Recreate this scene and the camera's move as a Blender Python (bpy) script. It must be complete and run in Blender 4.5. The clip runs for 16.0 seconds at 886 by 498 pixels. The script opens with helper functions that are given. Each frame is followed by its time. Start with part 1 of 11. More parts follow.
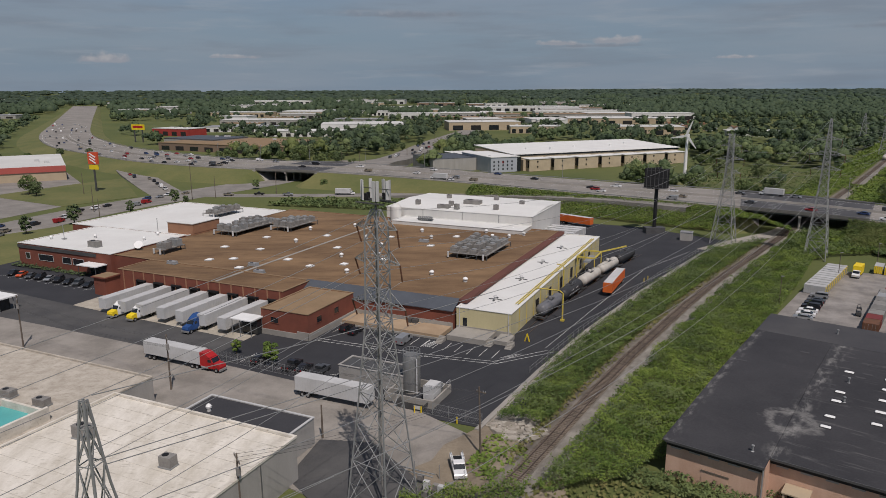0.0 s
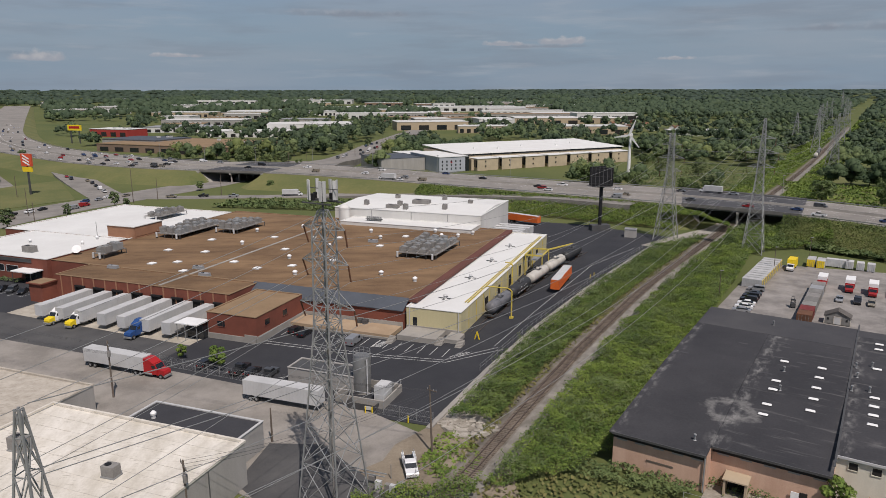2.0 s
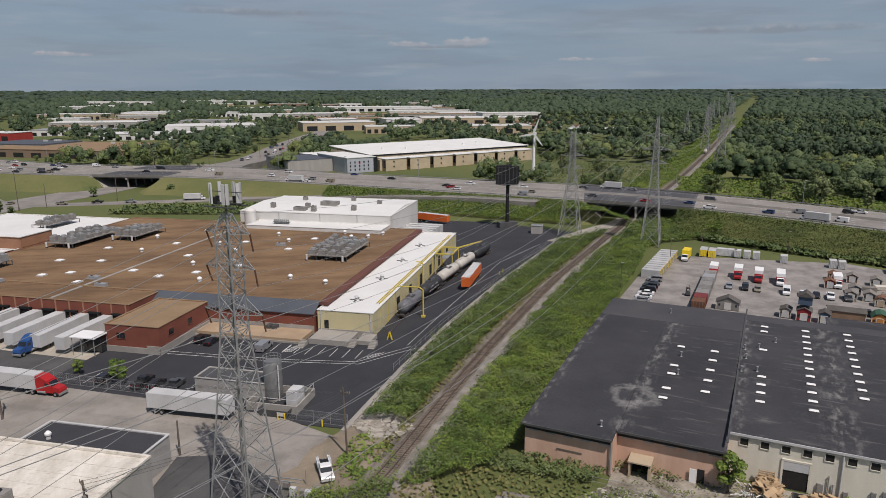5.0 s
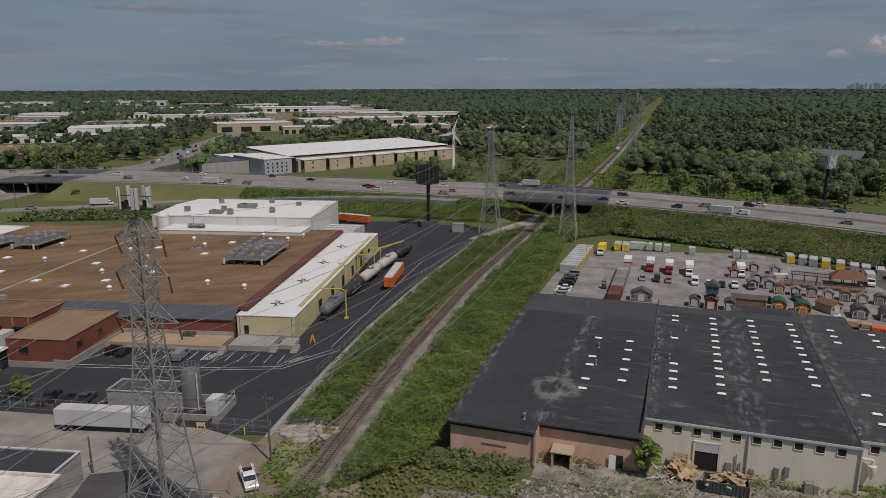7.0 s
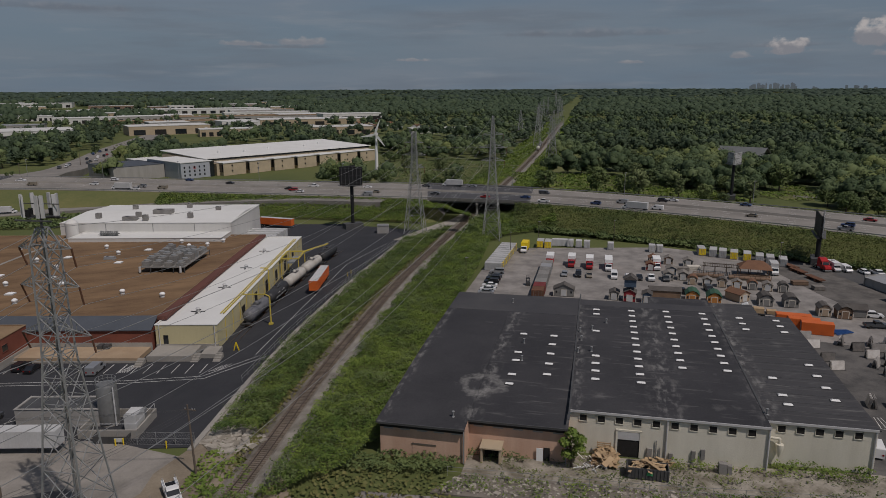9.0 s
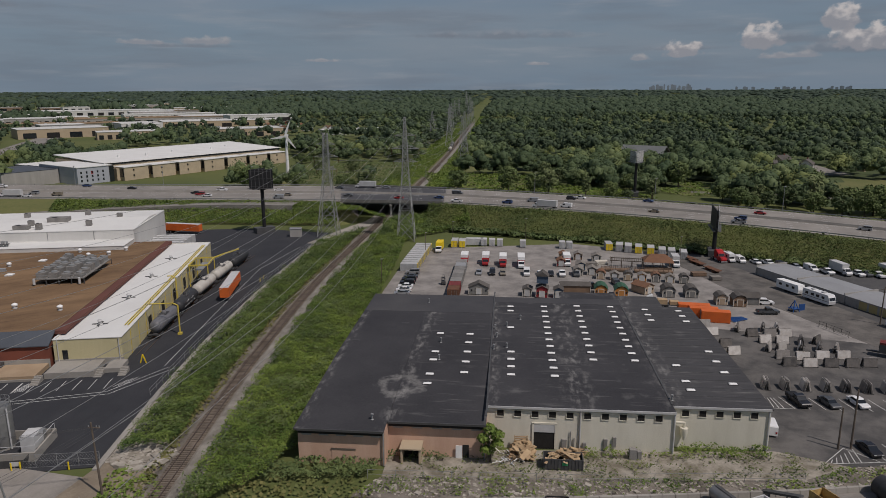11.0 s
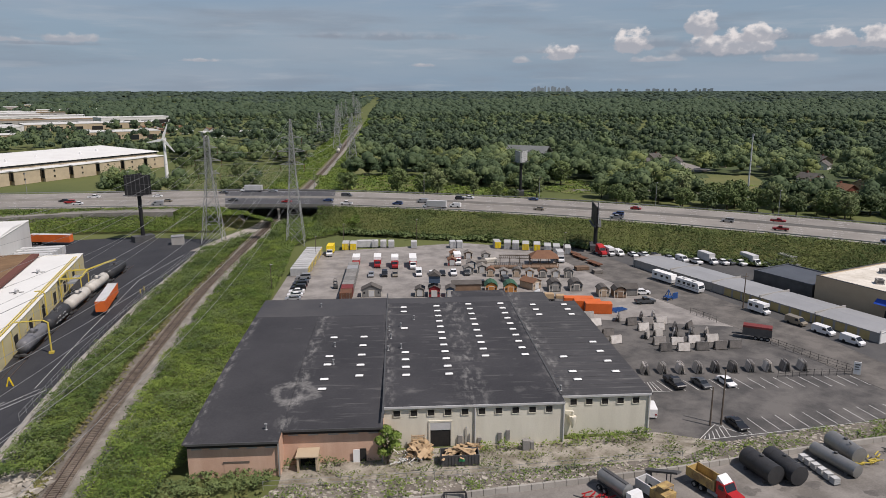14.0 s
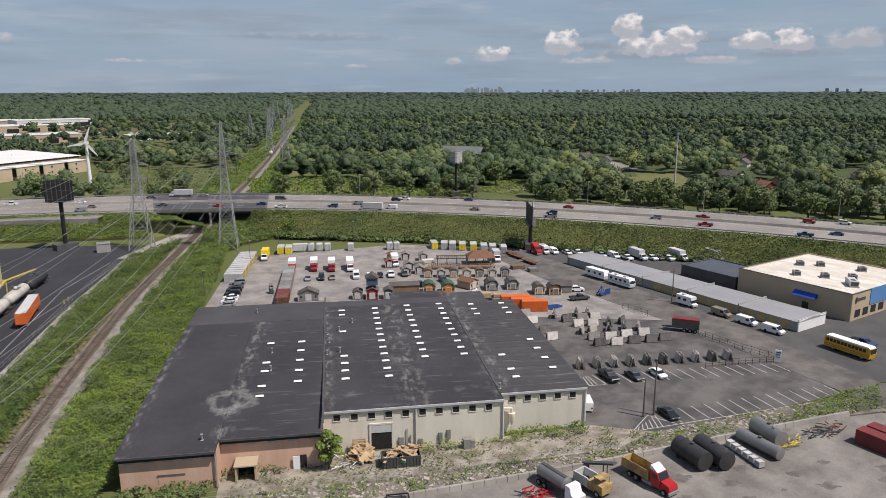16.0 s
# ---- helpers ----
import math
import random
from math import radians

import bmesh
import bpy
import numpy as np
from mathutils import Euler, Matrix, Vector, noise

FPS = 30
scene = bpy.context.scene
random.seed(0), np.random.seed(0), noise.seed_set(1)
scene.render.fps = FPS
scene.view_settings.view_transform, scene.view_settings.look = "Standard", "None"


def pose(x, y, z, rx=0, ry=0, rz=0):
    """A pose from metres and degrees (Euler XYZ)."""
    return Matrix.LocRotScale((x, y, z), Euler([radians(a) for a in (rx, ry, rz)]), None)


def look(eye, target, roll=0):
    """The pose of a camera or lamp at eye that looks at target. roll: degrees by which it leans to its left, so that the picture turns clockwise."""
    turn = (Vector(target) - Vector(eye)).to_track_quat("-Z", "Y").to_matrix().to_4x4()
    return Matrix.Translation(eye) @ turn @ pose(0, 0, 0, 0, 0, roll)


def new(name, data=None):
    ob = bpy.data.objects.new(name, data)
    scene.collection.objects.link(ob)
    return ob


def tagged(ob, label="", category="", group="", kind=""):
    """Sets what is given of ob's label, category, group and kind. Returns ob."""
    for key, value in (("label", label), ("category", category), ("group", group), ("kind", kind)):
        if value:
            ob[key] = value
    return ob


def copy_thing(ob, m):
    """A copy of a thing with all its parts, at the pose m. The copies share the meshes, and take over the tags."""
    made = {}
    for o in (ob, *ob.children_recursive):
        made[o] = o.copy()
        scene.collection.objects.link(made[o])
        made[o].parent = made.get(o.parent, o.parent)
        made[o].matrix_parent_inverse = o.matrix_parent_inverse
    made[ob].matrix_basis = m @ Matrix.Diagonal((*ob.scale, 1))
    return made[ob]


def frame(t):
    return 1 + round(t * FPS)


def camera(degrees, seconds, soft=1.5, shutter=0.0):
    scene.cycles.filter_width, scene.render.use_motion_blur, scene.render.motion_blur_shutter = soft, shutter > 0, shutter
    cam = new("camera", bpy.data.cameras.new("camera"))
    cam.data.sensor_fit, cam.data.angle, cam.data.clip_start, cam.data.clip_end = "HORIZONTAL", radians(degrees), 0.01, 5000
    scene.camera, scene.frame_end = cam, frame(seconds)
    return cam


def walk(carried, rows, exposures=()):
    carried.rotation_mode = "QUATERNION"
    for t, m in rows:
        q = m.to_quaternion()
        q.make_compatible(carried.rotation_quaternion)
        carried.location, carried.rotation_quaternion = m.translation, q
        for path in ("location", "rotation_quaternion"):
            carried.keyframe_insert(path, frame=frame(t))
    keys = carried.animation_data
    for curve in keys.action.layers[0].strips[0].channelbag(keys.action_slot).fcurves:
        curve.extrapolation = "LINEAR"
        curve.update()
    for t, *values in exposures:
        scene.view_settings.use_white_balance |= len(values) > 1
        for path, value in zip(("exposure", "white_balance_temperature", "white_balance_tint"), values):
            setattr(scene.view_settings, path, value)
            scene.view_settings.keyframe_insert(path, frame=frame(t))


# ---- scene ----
EXPOSURES = [(0.0, -0.2, 6520, 17), (3.5, 0.2, 6520, 17), (7.0, -0.43, 6520, 17), (9.0, -0.75, 6520, 17), (12.5, -0.06, 6520, 17), (16.0, 0.4, 6520, 17)]
cam = camera(64.91, 16.0, soft=0.85)
ROWS = [
    (0.0, 0.0, 0.0, 58.0, -0.0, 77.06, -0.19),
    (0.5, 0.05, -0.08, 57.98, -1.0, 77.06, -0.11),
    (1.0, 0.11, -0.16, 57.97, -2.04, 77.05, -0.09),
    (1.5, 0.16, -0.24, 57.96, -3.13, 77.06, -0.07),
    (2.0, 0.21, -0.33, 57.95, -4.22, 77.05, -0.07),
    (2.5, 0.26, -0.41, 57.95, -5.32, 77.04, -0.09),
    (3.0, 0.31, -0.49, 57.95, -6.46, 77.03, -0.11),
    (3.5, 0.36, -0.57, 57.94, -7.6, 77.04, -0.18),
    (4.0, 0.4, -0.65, 57.95, -8.87, 77.04, -0.14),
    (6.5, 0.6, -1.06, 57.99, -16.42, 77.04, -0.19),
    (7.0, 0.63, -1.14, 58.0, -18.2, 77.02, -0.15),
    (7.5, 0.66, -1.22, 58.02, -20.2, 77.04, -0.19),
    (8.0, 0.69, -1.29, 58.03, -21.71, 77.03, -0.27),
    (8.5, 0.71, -1.37, 58.05, -23.05, 77.04, -0.25),
    (9.0, 0.73, -1.45, 58.07, -24.43, 77.05, -0.29),
    (9.5, 0.74, -1.52, 58.1, -26.08, 77.08, -0.27),
    (12.0, 0.75, -1.88, 58.24, -34.88, 77.08, -0.17),
    (12.5, 0.74, -1.95, 58.27, -36.31, 77.1, -0.12),
    (13.0, 0.72, -2.01, 58.3, -37.78, 77.12, -0.13),
    (13.5, 0.69, -2.08, 58.34, -39.21, 77.14, -0.07),
    (14.0, 0.66, -2.14, 58.38, -40.65, 77.16, -0.1),
    (14.5, 0.62, -2.2, 58.41, -42.08, 77.16, -0.09),
    (15.0, 0.58, -2.26, 58.45, -43.52, 77.16, -0.07),
    (15.5, 0.53, -2.31, 58.49, -44.83, 77.16, -0.06),
    (16.0, 0.48, -2.36, 58.53, -45.94, 77.23, -0.15),
]
walk(cam, [(t, pose(x, y, z, pitch, 0, yaw) @ pose(0, 0, 0, 0, 0, roll)) for t, x, y, z, yaw, pitch, roll in ROWS], EXPOSURES)

# ---- daylight ----
SUN_FROM, SUN_HEIGHT = (0.30, -0.95), 58.0
world = bpy.data.worlds.new("sky")
scene.world = world
world.use_nodes = True
wn, wl = world.node_tree.nodes, world.node_tree.links
wn.clear()
w_out, w_bg = wn.new("ShaderNodeOutputWorld"), wn.new("ShaderNodeBackground")
w_sky = wn.new("ShaderNodeTexSky")
w_sky.sky_type, w_sky.sun_disc = "NISHITA", False
w_sky.sun_elevation, w_sky.sun_rotation = radians(SUN_HEIGHT), math.atan2(SUN_FROM[0], SUN_FROM[1])
w_sky.air_density, w_sky.dust_density, w_sky.ozone_density = 1.0, 0.6, 3.0
w_bg.inputs["Strength"].default_value = 0.066
w_co, w_sep = wn.new("ShaderNodeTexCoord"), wn.new("ShaderNodeSeparateXYZ")
wl.new(w_co.outputs["Generated"], w_sep.inputs[0])


def w_math(op, a, b=None, clamp=False):
    n = wn.new("ShaderNodeMath")
    n.operation, n.use_clamp = op, clamp
    for slot, v in zip(n.inputs, (a, b)):
        if v is None:
            continue
        if isinstance(v, (int, float)):
            slot.default_value = v
        else:
            wl.new(v, slot)
    return n.outputs[0]


def w_cloud(scale, stretch, detail, lo, hi, offset):
    """Cloud cover from noise on the sky's own directions, flattened towards the horizon."""
    mp, nz, rp = wn.new("ShaderNodeMapping"), wn.new("ShaderNodeTexNoise"), wn.new("ShaderNodeMapRange")
    mp.inputs["Scale"].default_value = (scale, scale, scale * stretch)
    mp.inputs["Location"].default_value = (offset, offset * 0.7, 0.3)
    nz.inputs["Scale"].default_value, nz.inputs["Detail"].default_value, nz.inputs["Roughness"].default_value = 1.0, detail, 0.55
    wl.new(w_co.outputs["Generated"], mp.inputs[0])
    wl.new(mp.outputs[0], nz.inputs[0])
    wl.new(nz.outputs[0], rp.inputs[0])
    rp.inputs[1].default_value, rp.inputs[2].default_value = lo, hi
    rp.interpolation_type = "SMOOTHSTEP"
    return rp.outputs[0]


def w_mix(fac, a, b):
    n = wn.new("ShaderNodeMix")
    n.data_type = "RGBA"
    wl.new(fac, n.inputs[0])
    for slot, v in ((n.inputs[6], a), (n.inputs[7], b)):
        if isinstance(v, tuple):
            slot.default_value = (*v, 1)
        else:
            wl.new(v, slot)
    return n.outputs[2]


w_z = w_sep.outputs[2]
veil = w_cloud(3.0, 7.0, 6.0, 0.30, 0.75, 3.1)
sheet = w_cloud(5.5, 8.0, 7.0, 0.46, 0.74, 8.3)
wisp = w_cloud(9.0, 9.0, 5.0, 0.52, 0.80, 5.2)
band = w_math("MULTIPLY", w_math("SUBTRACT", 0.30, w_z, True), 3.6, True)
c0 = w_mix(w_math("MULTIPLY", band, 0.93), w_sky.outputs[0], (2.95, 4.2, 5.35))
c1 = w_mix(w_math("MULTIPLY", veil, 0.5), c0, (4.4, 5.1, 5.7))
c2 = w_mix(w_math("MULTIPLY", sheet, 0.55), c1, (2.9, 3.6, 4.3))
c2 = w_mix(w_math("MULTIPLY", wisp, 0.35), c2, (5.6, 6.2, 6.6))
# single clouds by bearing and height in degrees: flat grey bases under billowed tops
w_az = w_math("MULTIPLY", w_math("ARCTAN2", w_sep.outputs[0], w_sep.outputs[1]), 180 / math.pi)
w_el = w_math("MULTIPLY", w_math("ARCSINE", w_z), 180 / math.pi)
w_flat = wn.new("ShaderNodeCombineXYZ")
wl.new(w_az, w_flat.inputs[0])
wl.new(w_math("MULTIPLY", w_el, 1.25), w_flat.inputs[1])


def w_billow(scale, detail, rough):
    n = wn.new("ShaderNodeTexNoise")
    n.inputs["Scale"].default_value, n.inputs["Detail"].default_value, n.inputs["Roughness"].default_value = scale, detail, rough
    wl.new(w_flat.outputs[0], n.inputs[0])
    return w_math("SUBTRACT", n.outputs[0], 0.5)


billow, soft_billow, shade_billow = w_billow(0.95, 6.0, 0.5), w_billow(0.4, 4.0, 0.5), w_billow(1.3, 4.0, 0.45)


def w_step(v, lo, hi):
    r = wn.new("ShaderNodeMapRange")
    r.inputs[1].default_value, r.inputs[2].default_value, r.interpolation_type = lo, hi, "SMOOTHSTEP"
    wl.new(v, r.inputs[0])
    return r.outputs[0]


def cloud(under, az, el, wide, tall, top, foot, cover, edge=0.22, rag=1.5, grain=None):
    du = w_math("DIVIDE", w_math("SUBTRACT", w_az, az), wide)
    up = w_math("DIVIDE", w_math("SUBTRACT", w_el, el), tall)
    dv = w_math("MAXIMUM", up, w_math("MULTIPLY", up, -2.6))
    away = w_math("SQRT", w_math("ADD", w_math("MULTIPLY", du, du), w_math("MULTIPLY", dv, dv)))
    body = w_math("ADD", w_math("SUBTRACT", 0.85, away), w_math("MULTIPLY", grain or billow, rag))
    lit = w_mix(w_step(w_math("ADD", up, w_math("MULTIPLY", shade_billow, 1.8)), 0.0, 0.75), foot, top)
    return w_mix(w_math("MULTIPLY", w_step(body, 0.0, edge), cover), under, lit)


SUNLIT, CREAM, BASE_GREY, SHEET_GREY = (10.2, 9.9, 9.4), (7.0, 7.0, 6.9), (4.9, 5.2, 5.6), (3.1, 3.6, 4.2)
c3 = c2
for az, el, wide, tall in ((36.7, 4.0, 10.0, 0.75), (31.5, 4.1, 4.5, 0.6), (62, 2.6, 9.0, 0.9), (-4, 5.6, 9.0, 0.6), (12, 3.2, 7.0, 0.35), (50, 2.9, 7.0, 0.5), (57, 3.3, 5.0, 0.9), (65, 3.6, 5.0, 0.7), (71, 2.5, 6.0, 0.8)):
    c3 = cloud(c3, az, el, wide, tall, BASE_GREY, SHEET_GREY, 0.62, 0.8, 1.6, soft_billow)
for az, el, wide, tall in ((-25, 2.1, 2.3, 0.7), (9, 3.4, 2.4, 0.4), (13.6, 3.5, 2.4, 0.6), (-16, 2.4, 2.6, 0.32), (46.8, 2.2, 1.5, 0.45), (39, 1.9, 1.5, 0.3), (66.5, 2.1, 3.0, 0.6), (57.5, 2.2, 3.0, 0.5), (76, 3.2, 3.0, 1.3), (22, 2.2, 2.0, 0.3)):
    c3 = cloud(c3, az, el, wide, tall, CREAM, BASE_GREY, 0.7, 0.5)
for az, el, wide, tall in ((62.6, 3.0, 3.9, 1.7), (60.4, 4.4, 1.6, 1.7), (64.2, 3.7, 2.0, 1.1), (55.3, 3.2, 2.0, 1.7), (50, 2.6, 2.0, 1.1), (69, 3.3, 1.9, 1.2), (71.8, 3.2, 1.8, 1.5)):
    c3 = cloud(c3, az, el, wide, tall, SUNLIT, BASE_GREY, 0.9, 0.3)
wl.new(c3, w_bg.inputs["Color"])
wl.new(w_bg.outputs[0], w_out.inputs[0])
sun_data = bpy.data.lights.new("sun", "SUN")
sun_data.energy, sun_data.angle, sun_data.color = 3.8, radians(0.6), (1.0, 0.95, 0.87)
sun = new("sun", sun_data)
_r = math.cos(radians(SUN_HEIGHT)) / math.hypot(*SUN_FROM)
sun.matrix_basis = look((SUN_FROM[0] * _r * 300, SUN_FROM[1] * _r * 300, math.sin(radians(SUN_HEIGHT)) * 300), (0, 0, 0))


# ---- materials ----
def mat(name, col, col2=None, rough=0.8, grain=6.0, patch=0.12, bump=0.15, metal=0.0, rand=0.0, island=0.0, spec=0.3, streak=None, contrast=1.0):
    """A weathered surface: fine grain over broad patches, in metres of the world, between two colours."""
    m = bpy.data.materials.new(name)
    m.use_nodes = True
    N, K = m.node_tree.nodes, m.node_tree.links
    b = N["Principled BSDF"]
    b.inputs["Roughness"].default_value, b.inputs["Metallic"].default_value = rough, metal
    b.inputs["Specular IOR Level"].default_value = spec
    col2 = col2 or tuple(c * 0.72 for c in col)
    geo = N.new("ShaderNodeNewGeometry")
    src = geo.outputs["Position"]
    if streak:
        mp = N.new("ShaderNodeMapping")
        mp.inputs["Scale"].default_value = streak
        K.new(src, mp.inputs[0])
        src = mp.outputs[0]
    n1, n2 = N.new("ShaderNodeTexNoise"), N.new("ShaderNodeTexNoise")
    n1.inputs["Scale"].default_value, n1.inputs["Detail"].default_value, n1.inputs["Roughness"].default_value = patch, 6.0, 0.62
    n2.inputs["Scale"].default_value, n2.inputs["Detail"].default_value, n2.inputs["Roughness"].default_value = grain, 4.0, 0.6
    K.new(src, n1.inputs[0])
    K.new(geo.outputs["Position"], n2.inputs[0])
    r1 = N.new("ShaderNodeMapRange")
    r1.inputs[1].default_value, r1.inputs[2].default_value = 0.5 - 0.22 / contrast, 0.5 + 0.22 / contrast
    K.new(n1.outputs[0], r1.inputs[0])
    fac = r1.outputs[0]

    def add(a, other, gain):
        k = N.new("ShaderNodeMath")
        k.operation = "MULTIPLY_ADD"
        K.new(other, k.inputs[0])
        k.inputs[1].default_value = gain
        K.new(a, k.inputs[2])
        s = N.new("ShaderNodeMath")
        s.operation, s.use_clamp = "SUBTRACT", True
        K.new(k.outputs[0], s.inputs[0])
        s.inputs[1].default_value = gain * 0.5
        return s.outputs[0]

    fac = add(fac, n2.outputs[0], 0.9)
    if rand:
        fac = add(fac, N.new("ShaderNodeObjectInfo").outputs["Random"], rand)
    if island:
        fac = add(fac, geo.outputs["Random Per Island"], island)
    mx = N.new("ShaderNodeMix")
    mx.data_type = "RGBA"
    K.new(fac, mx.inputs[0])
    mx.inputs[6].default_value, mx.inputs[7].default_value = (*col, 1), (*col2, 1)
    K.new(mx.outputs[2], b.inputs["Base Color"])
    if bump:
        bp = N.new("ShaderNodeBump")
        bp.inputs["Strength"].default_value, bp.inputs["Distance"].default_value = bump, 0.12
        K.new(n2.outputs[0], bp.inputs["Height"])
        K.new(bp.outputs[0], b.inputs["Normal"])
    return m


def leaf_mat(name, col, col2, island=0.6):
    m = mat(name, col, col2, rough=0.7, grain=0.5, patch=0.06, contrast=1.5, bump=0.0, island=island, spec=0.2)
    return m


ASPHALT_NEW = mat("asphalt_new", (0.026, 0.027, 0.031), (0.045, 0.046, 0.050), 0.85, 9, 0.08, contrast=0.8)
ASPHALT_OLD = mat("asphalt_old", (0.255, 0.237, 0.212), (0.17, 0.158, 0.142), 0.9, 5, 0.10, contrast=1.2)
STREET = mat("worn_street", (0.29, 0.266, 0.235), (0.19, 0.174, 0.152), 0.9, 4, 0.13, contrast=1.5)
ASPHALT_LOT = mat("asphalt_lot", (0.062, 0.060, 0.058), (0.132, 0.124, 0.115), 0.9, 6, 0.13, contrast=1.9)
ASPHALT_DARK = mat("asphalt_dark", (0.055, 0.055, 0.056), (0.095, 0.093, 0.09), 0.9, 6, 0.1, contrast=1.2)
ASPHALT_LANE = mat("asphalt_lane", (0.15, 0.138, 0.124), (0.078, 0.073, 0.067), 0.9, 4, 0.16, contrast=1.8)
DRIVE = mat("broken_concrete_drive", (0.33, 0.30, 0.25), (0.165, 0.145, 0.108), 0.95, 2.5, 0.3, 0.4, contrast=1.9)
CONCRETE = mat("concrete", (0.34, 0.32, 0.285), (0.24, 0.225, 0.20), 0.9, 5, 0.12, contrast=1.2)
APRON = mat("apron_concrete", (0.44, 0.40, 0.33), (0.29, 0.26, 0.21), 0.9, 4, 0.2, contrast=1.4)
CONCRETE_YARD = mat("concrete_yard", (0.29, 0.27, 0.248), (0.17, 0.158, 0.146), 0.9, 3, 0.16, contrast=1.6)
HIGHWAY = mat("highway_concrete", (0.275, 0.255, 0.228), (0.185, 0.172, 0.154), 0.9, 3, 0.05, contrast=1.4)
BRIDGE_DECK = mat("bridge_deck", (0.055, 0.056, 0.06), (0.085, 0.085, 0.088), 0.85, 3, 0.05)
BRIDGE_SIDE = mat("bridge_concrete", (0.20, 0.19, 0.175), (0.12, 0.115, 0.105), 0.9, 2, 0.2)
PALE_GRAVEL = mat("pale_gravel", (0.37, 0.345, 0.30), (0.24, 0.22, 0.19), 0.95, 7, 0.2, 0.5, contrast=1.3)
SHOULDER = mat("shoulder_gravel", (0.275, 0.255, 0.222), (0.15, 0.138, 0.115), 0.95, 5, 0.28, 0.5, contrast=1.7)
GRAVEL = mat("gravel", (0.225, 0.20, 0.168), (0.115, 0.10, 0.082), 0.95, 9, 0.25, 0.5, contrast=1.4)
DIRT = mat("dirt", (0.27, 0.225, 0.165), (0.16, 0.13, 0.095), 0.95, 3, 0.14, 0.4, contrast=1.3)
YARD_DIRT = mat("packed_dirt", (0.245, 0.227, 0.205), (0.135, 0.124, 0.11), 0.95, 3, 0.14, 0.3, contrast=1.5)
OIL = mat("oil_soaked_ground", (0.10, 0.092, 0.083), (0.16, 0.148, 0.132), 0.7, 4, 0.5, 0.2, contrast=1.5)
GROUND = mat("rough_grass", (0.120, 0.130, 0.042), (0.070, 0.092, 0.028), 0.95, 0.7, 0.012, 0.3)
MEADOW = mat("mown_grass", (0.160, 0.152, 0.058), (0.088, 0.108, 0.036), 0.95, 0.6, 0.03, 0.3)
# dark green ground: the shade between crowns is put into this colour
FOREST_FLOOR_SHADE = mat("woodland_floor_painted_shade", (0.040, 0.058, 0.022), (0.072, 0.092, 0.034), 0.95, 0.5, 0.03, 0.3)
DRY_GRASS = mat("dry_grass", (0.17, 0.155, 0.055), (0.10, 0.115, 0.035), 0.95, 0.8, 0.08, 0.4)
ROOF_BROWN = mat("brown_ballast_roof", (0.232, 0.146, 0.078), (0.128, 0.078, 0.042), 0.95, 3.0, 0.075, 0.2, streak=(0.5, 1.3, 1.0), contrast=1.7)
ROOF_TAN = mat("tan_ballast_roof", (0.27, 0.185, 0.108), (0.205, 0.14, 0.08), 0.95, 3.5, 0.2)
ROOF_WHITE = mat("white_membrane_roof", (0.68, 0.68, 0.65), (0.60, 0.595, 0.565), 0.7, 1.5, 0.08)
ROOF_CREAM = mat("weathered_white_roof", (0.69, 0.65, 0.575), (0.50, 0.46, 0.385), 0.85, 2.6, 0.5, streak=(0.8, 0.3, 1.0), contrast=1.3)


def flecked(m, turn, col, lo, hi, scale):
    """Short dark flecks and grime along one direction of a roof."""
    N, K = m.node_tree.nodes, m.node_tree.links
    b = N["Principled BSDF"]
    base = b.inputs["Base Color"].links[0].from_socket
    geo, mp, nz, rp, mx = N.new("ShaderNodeNewGeometry"), N.new("ShaderNodeMapping"), N.new("ShaderNodeTexNoise"), N.new("ShaderNodeMapRange"), N.new("ShaderNodeMix")
    mp.inputs["Rotation"].default_value, mp.inputs["Scale"].default_value = (0, 0, radians(turn)), scale
    nz.inputs["Scale"].default_value, nz.inputs["Detail"].default_value, nz.inputs["Roughness"].default_value = 1.0, 8.0, 0.68
    rp.inputs[1].default_value, rp.inputs[2].default_value, rp.inputs[4].default_value = lo, hi, 0.8
    mx.data_type = "RGBA"
    mx.inputs[7].default_value = (*col, 1)
    K.new(geo.outputs["Position"], mp.inputs[0])
    K.new(mp.outputs[0], nz.inputs[0])
    K.new(nz.outputs[0], rp.inputs[0])
    K.new(rp.outputs[0], mx.inputs[0])
    K.new(base, mx.inputs[6])
    K.new(mx.outputs[2], b.inputs["Base Color"])


ROOF_DUSTY = mat("dusty_tan_roof", (0.49, 0.445, 0.375), (0.34, 0.30, 0.245), 0.9, 2.4, 0.4, contrast=1.3)
flecked(ROOF_DUSTY, 24.5, (0.22, 0.19, 0.15), 0.56, 0.72, (0.6, 1.2, 1.0))
flecked(ROOF_CREAM, 24.5, (0.27, 0.235, 0.18), 0.58, 0.70, (0.45, 1.9, 1.0))
flecked(ROOF_BROWN, 24.5, (0.085, 0.052, 0.03), 0.52, 0.74, (0.10, 0.5, 1.0))
ROOF_BLACK = mat("black_tar_roof", (0.026, 0.026, 0.030), (0.052, 0.052, 0.056), 0.8, 3, 0.06, contrast=1.0)


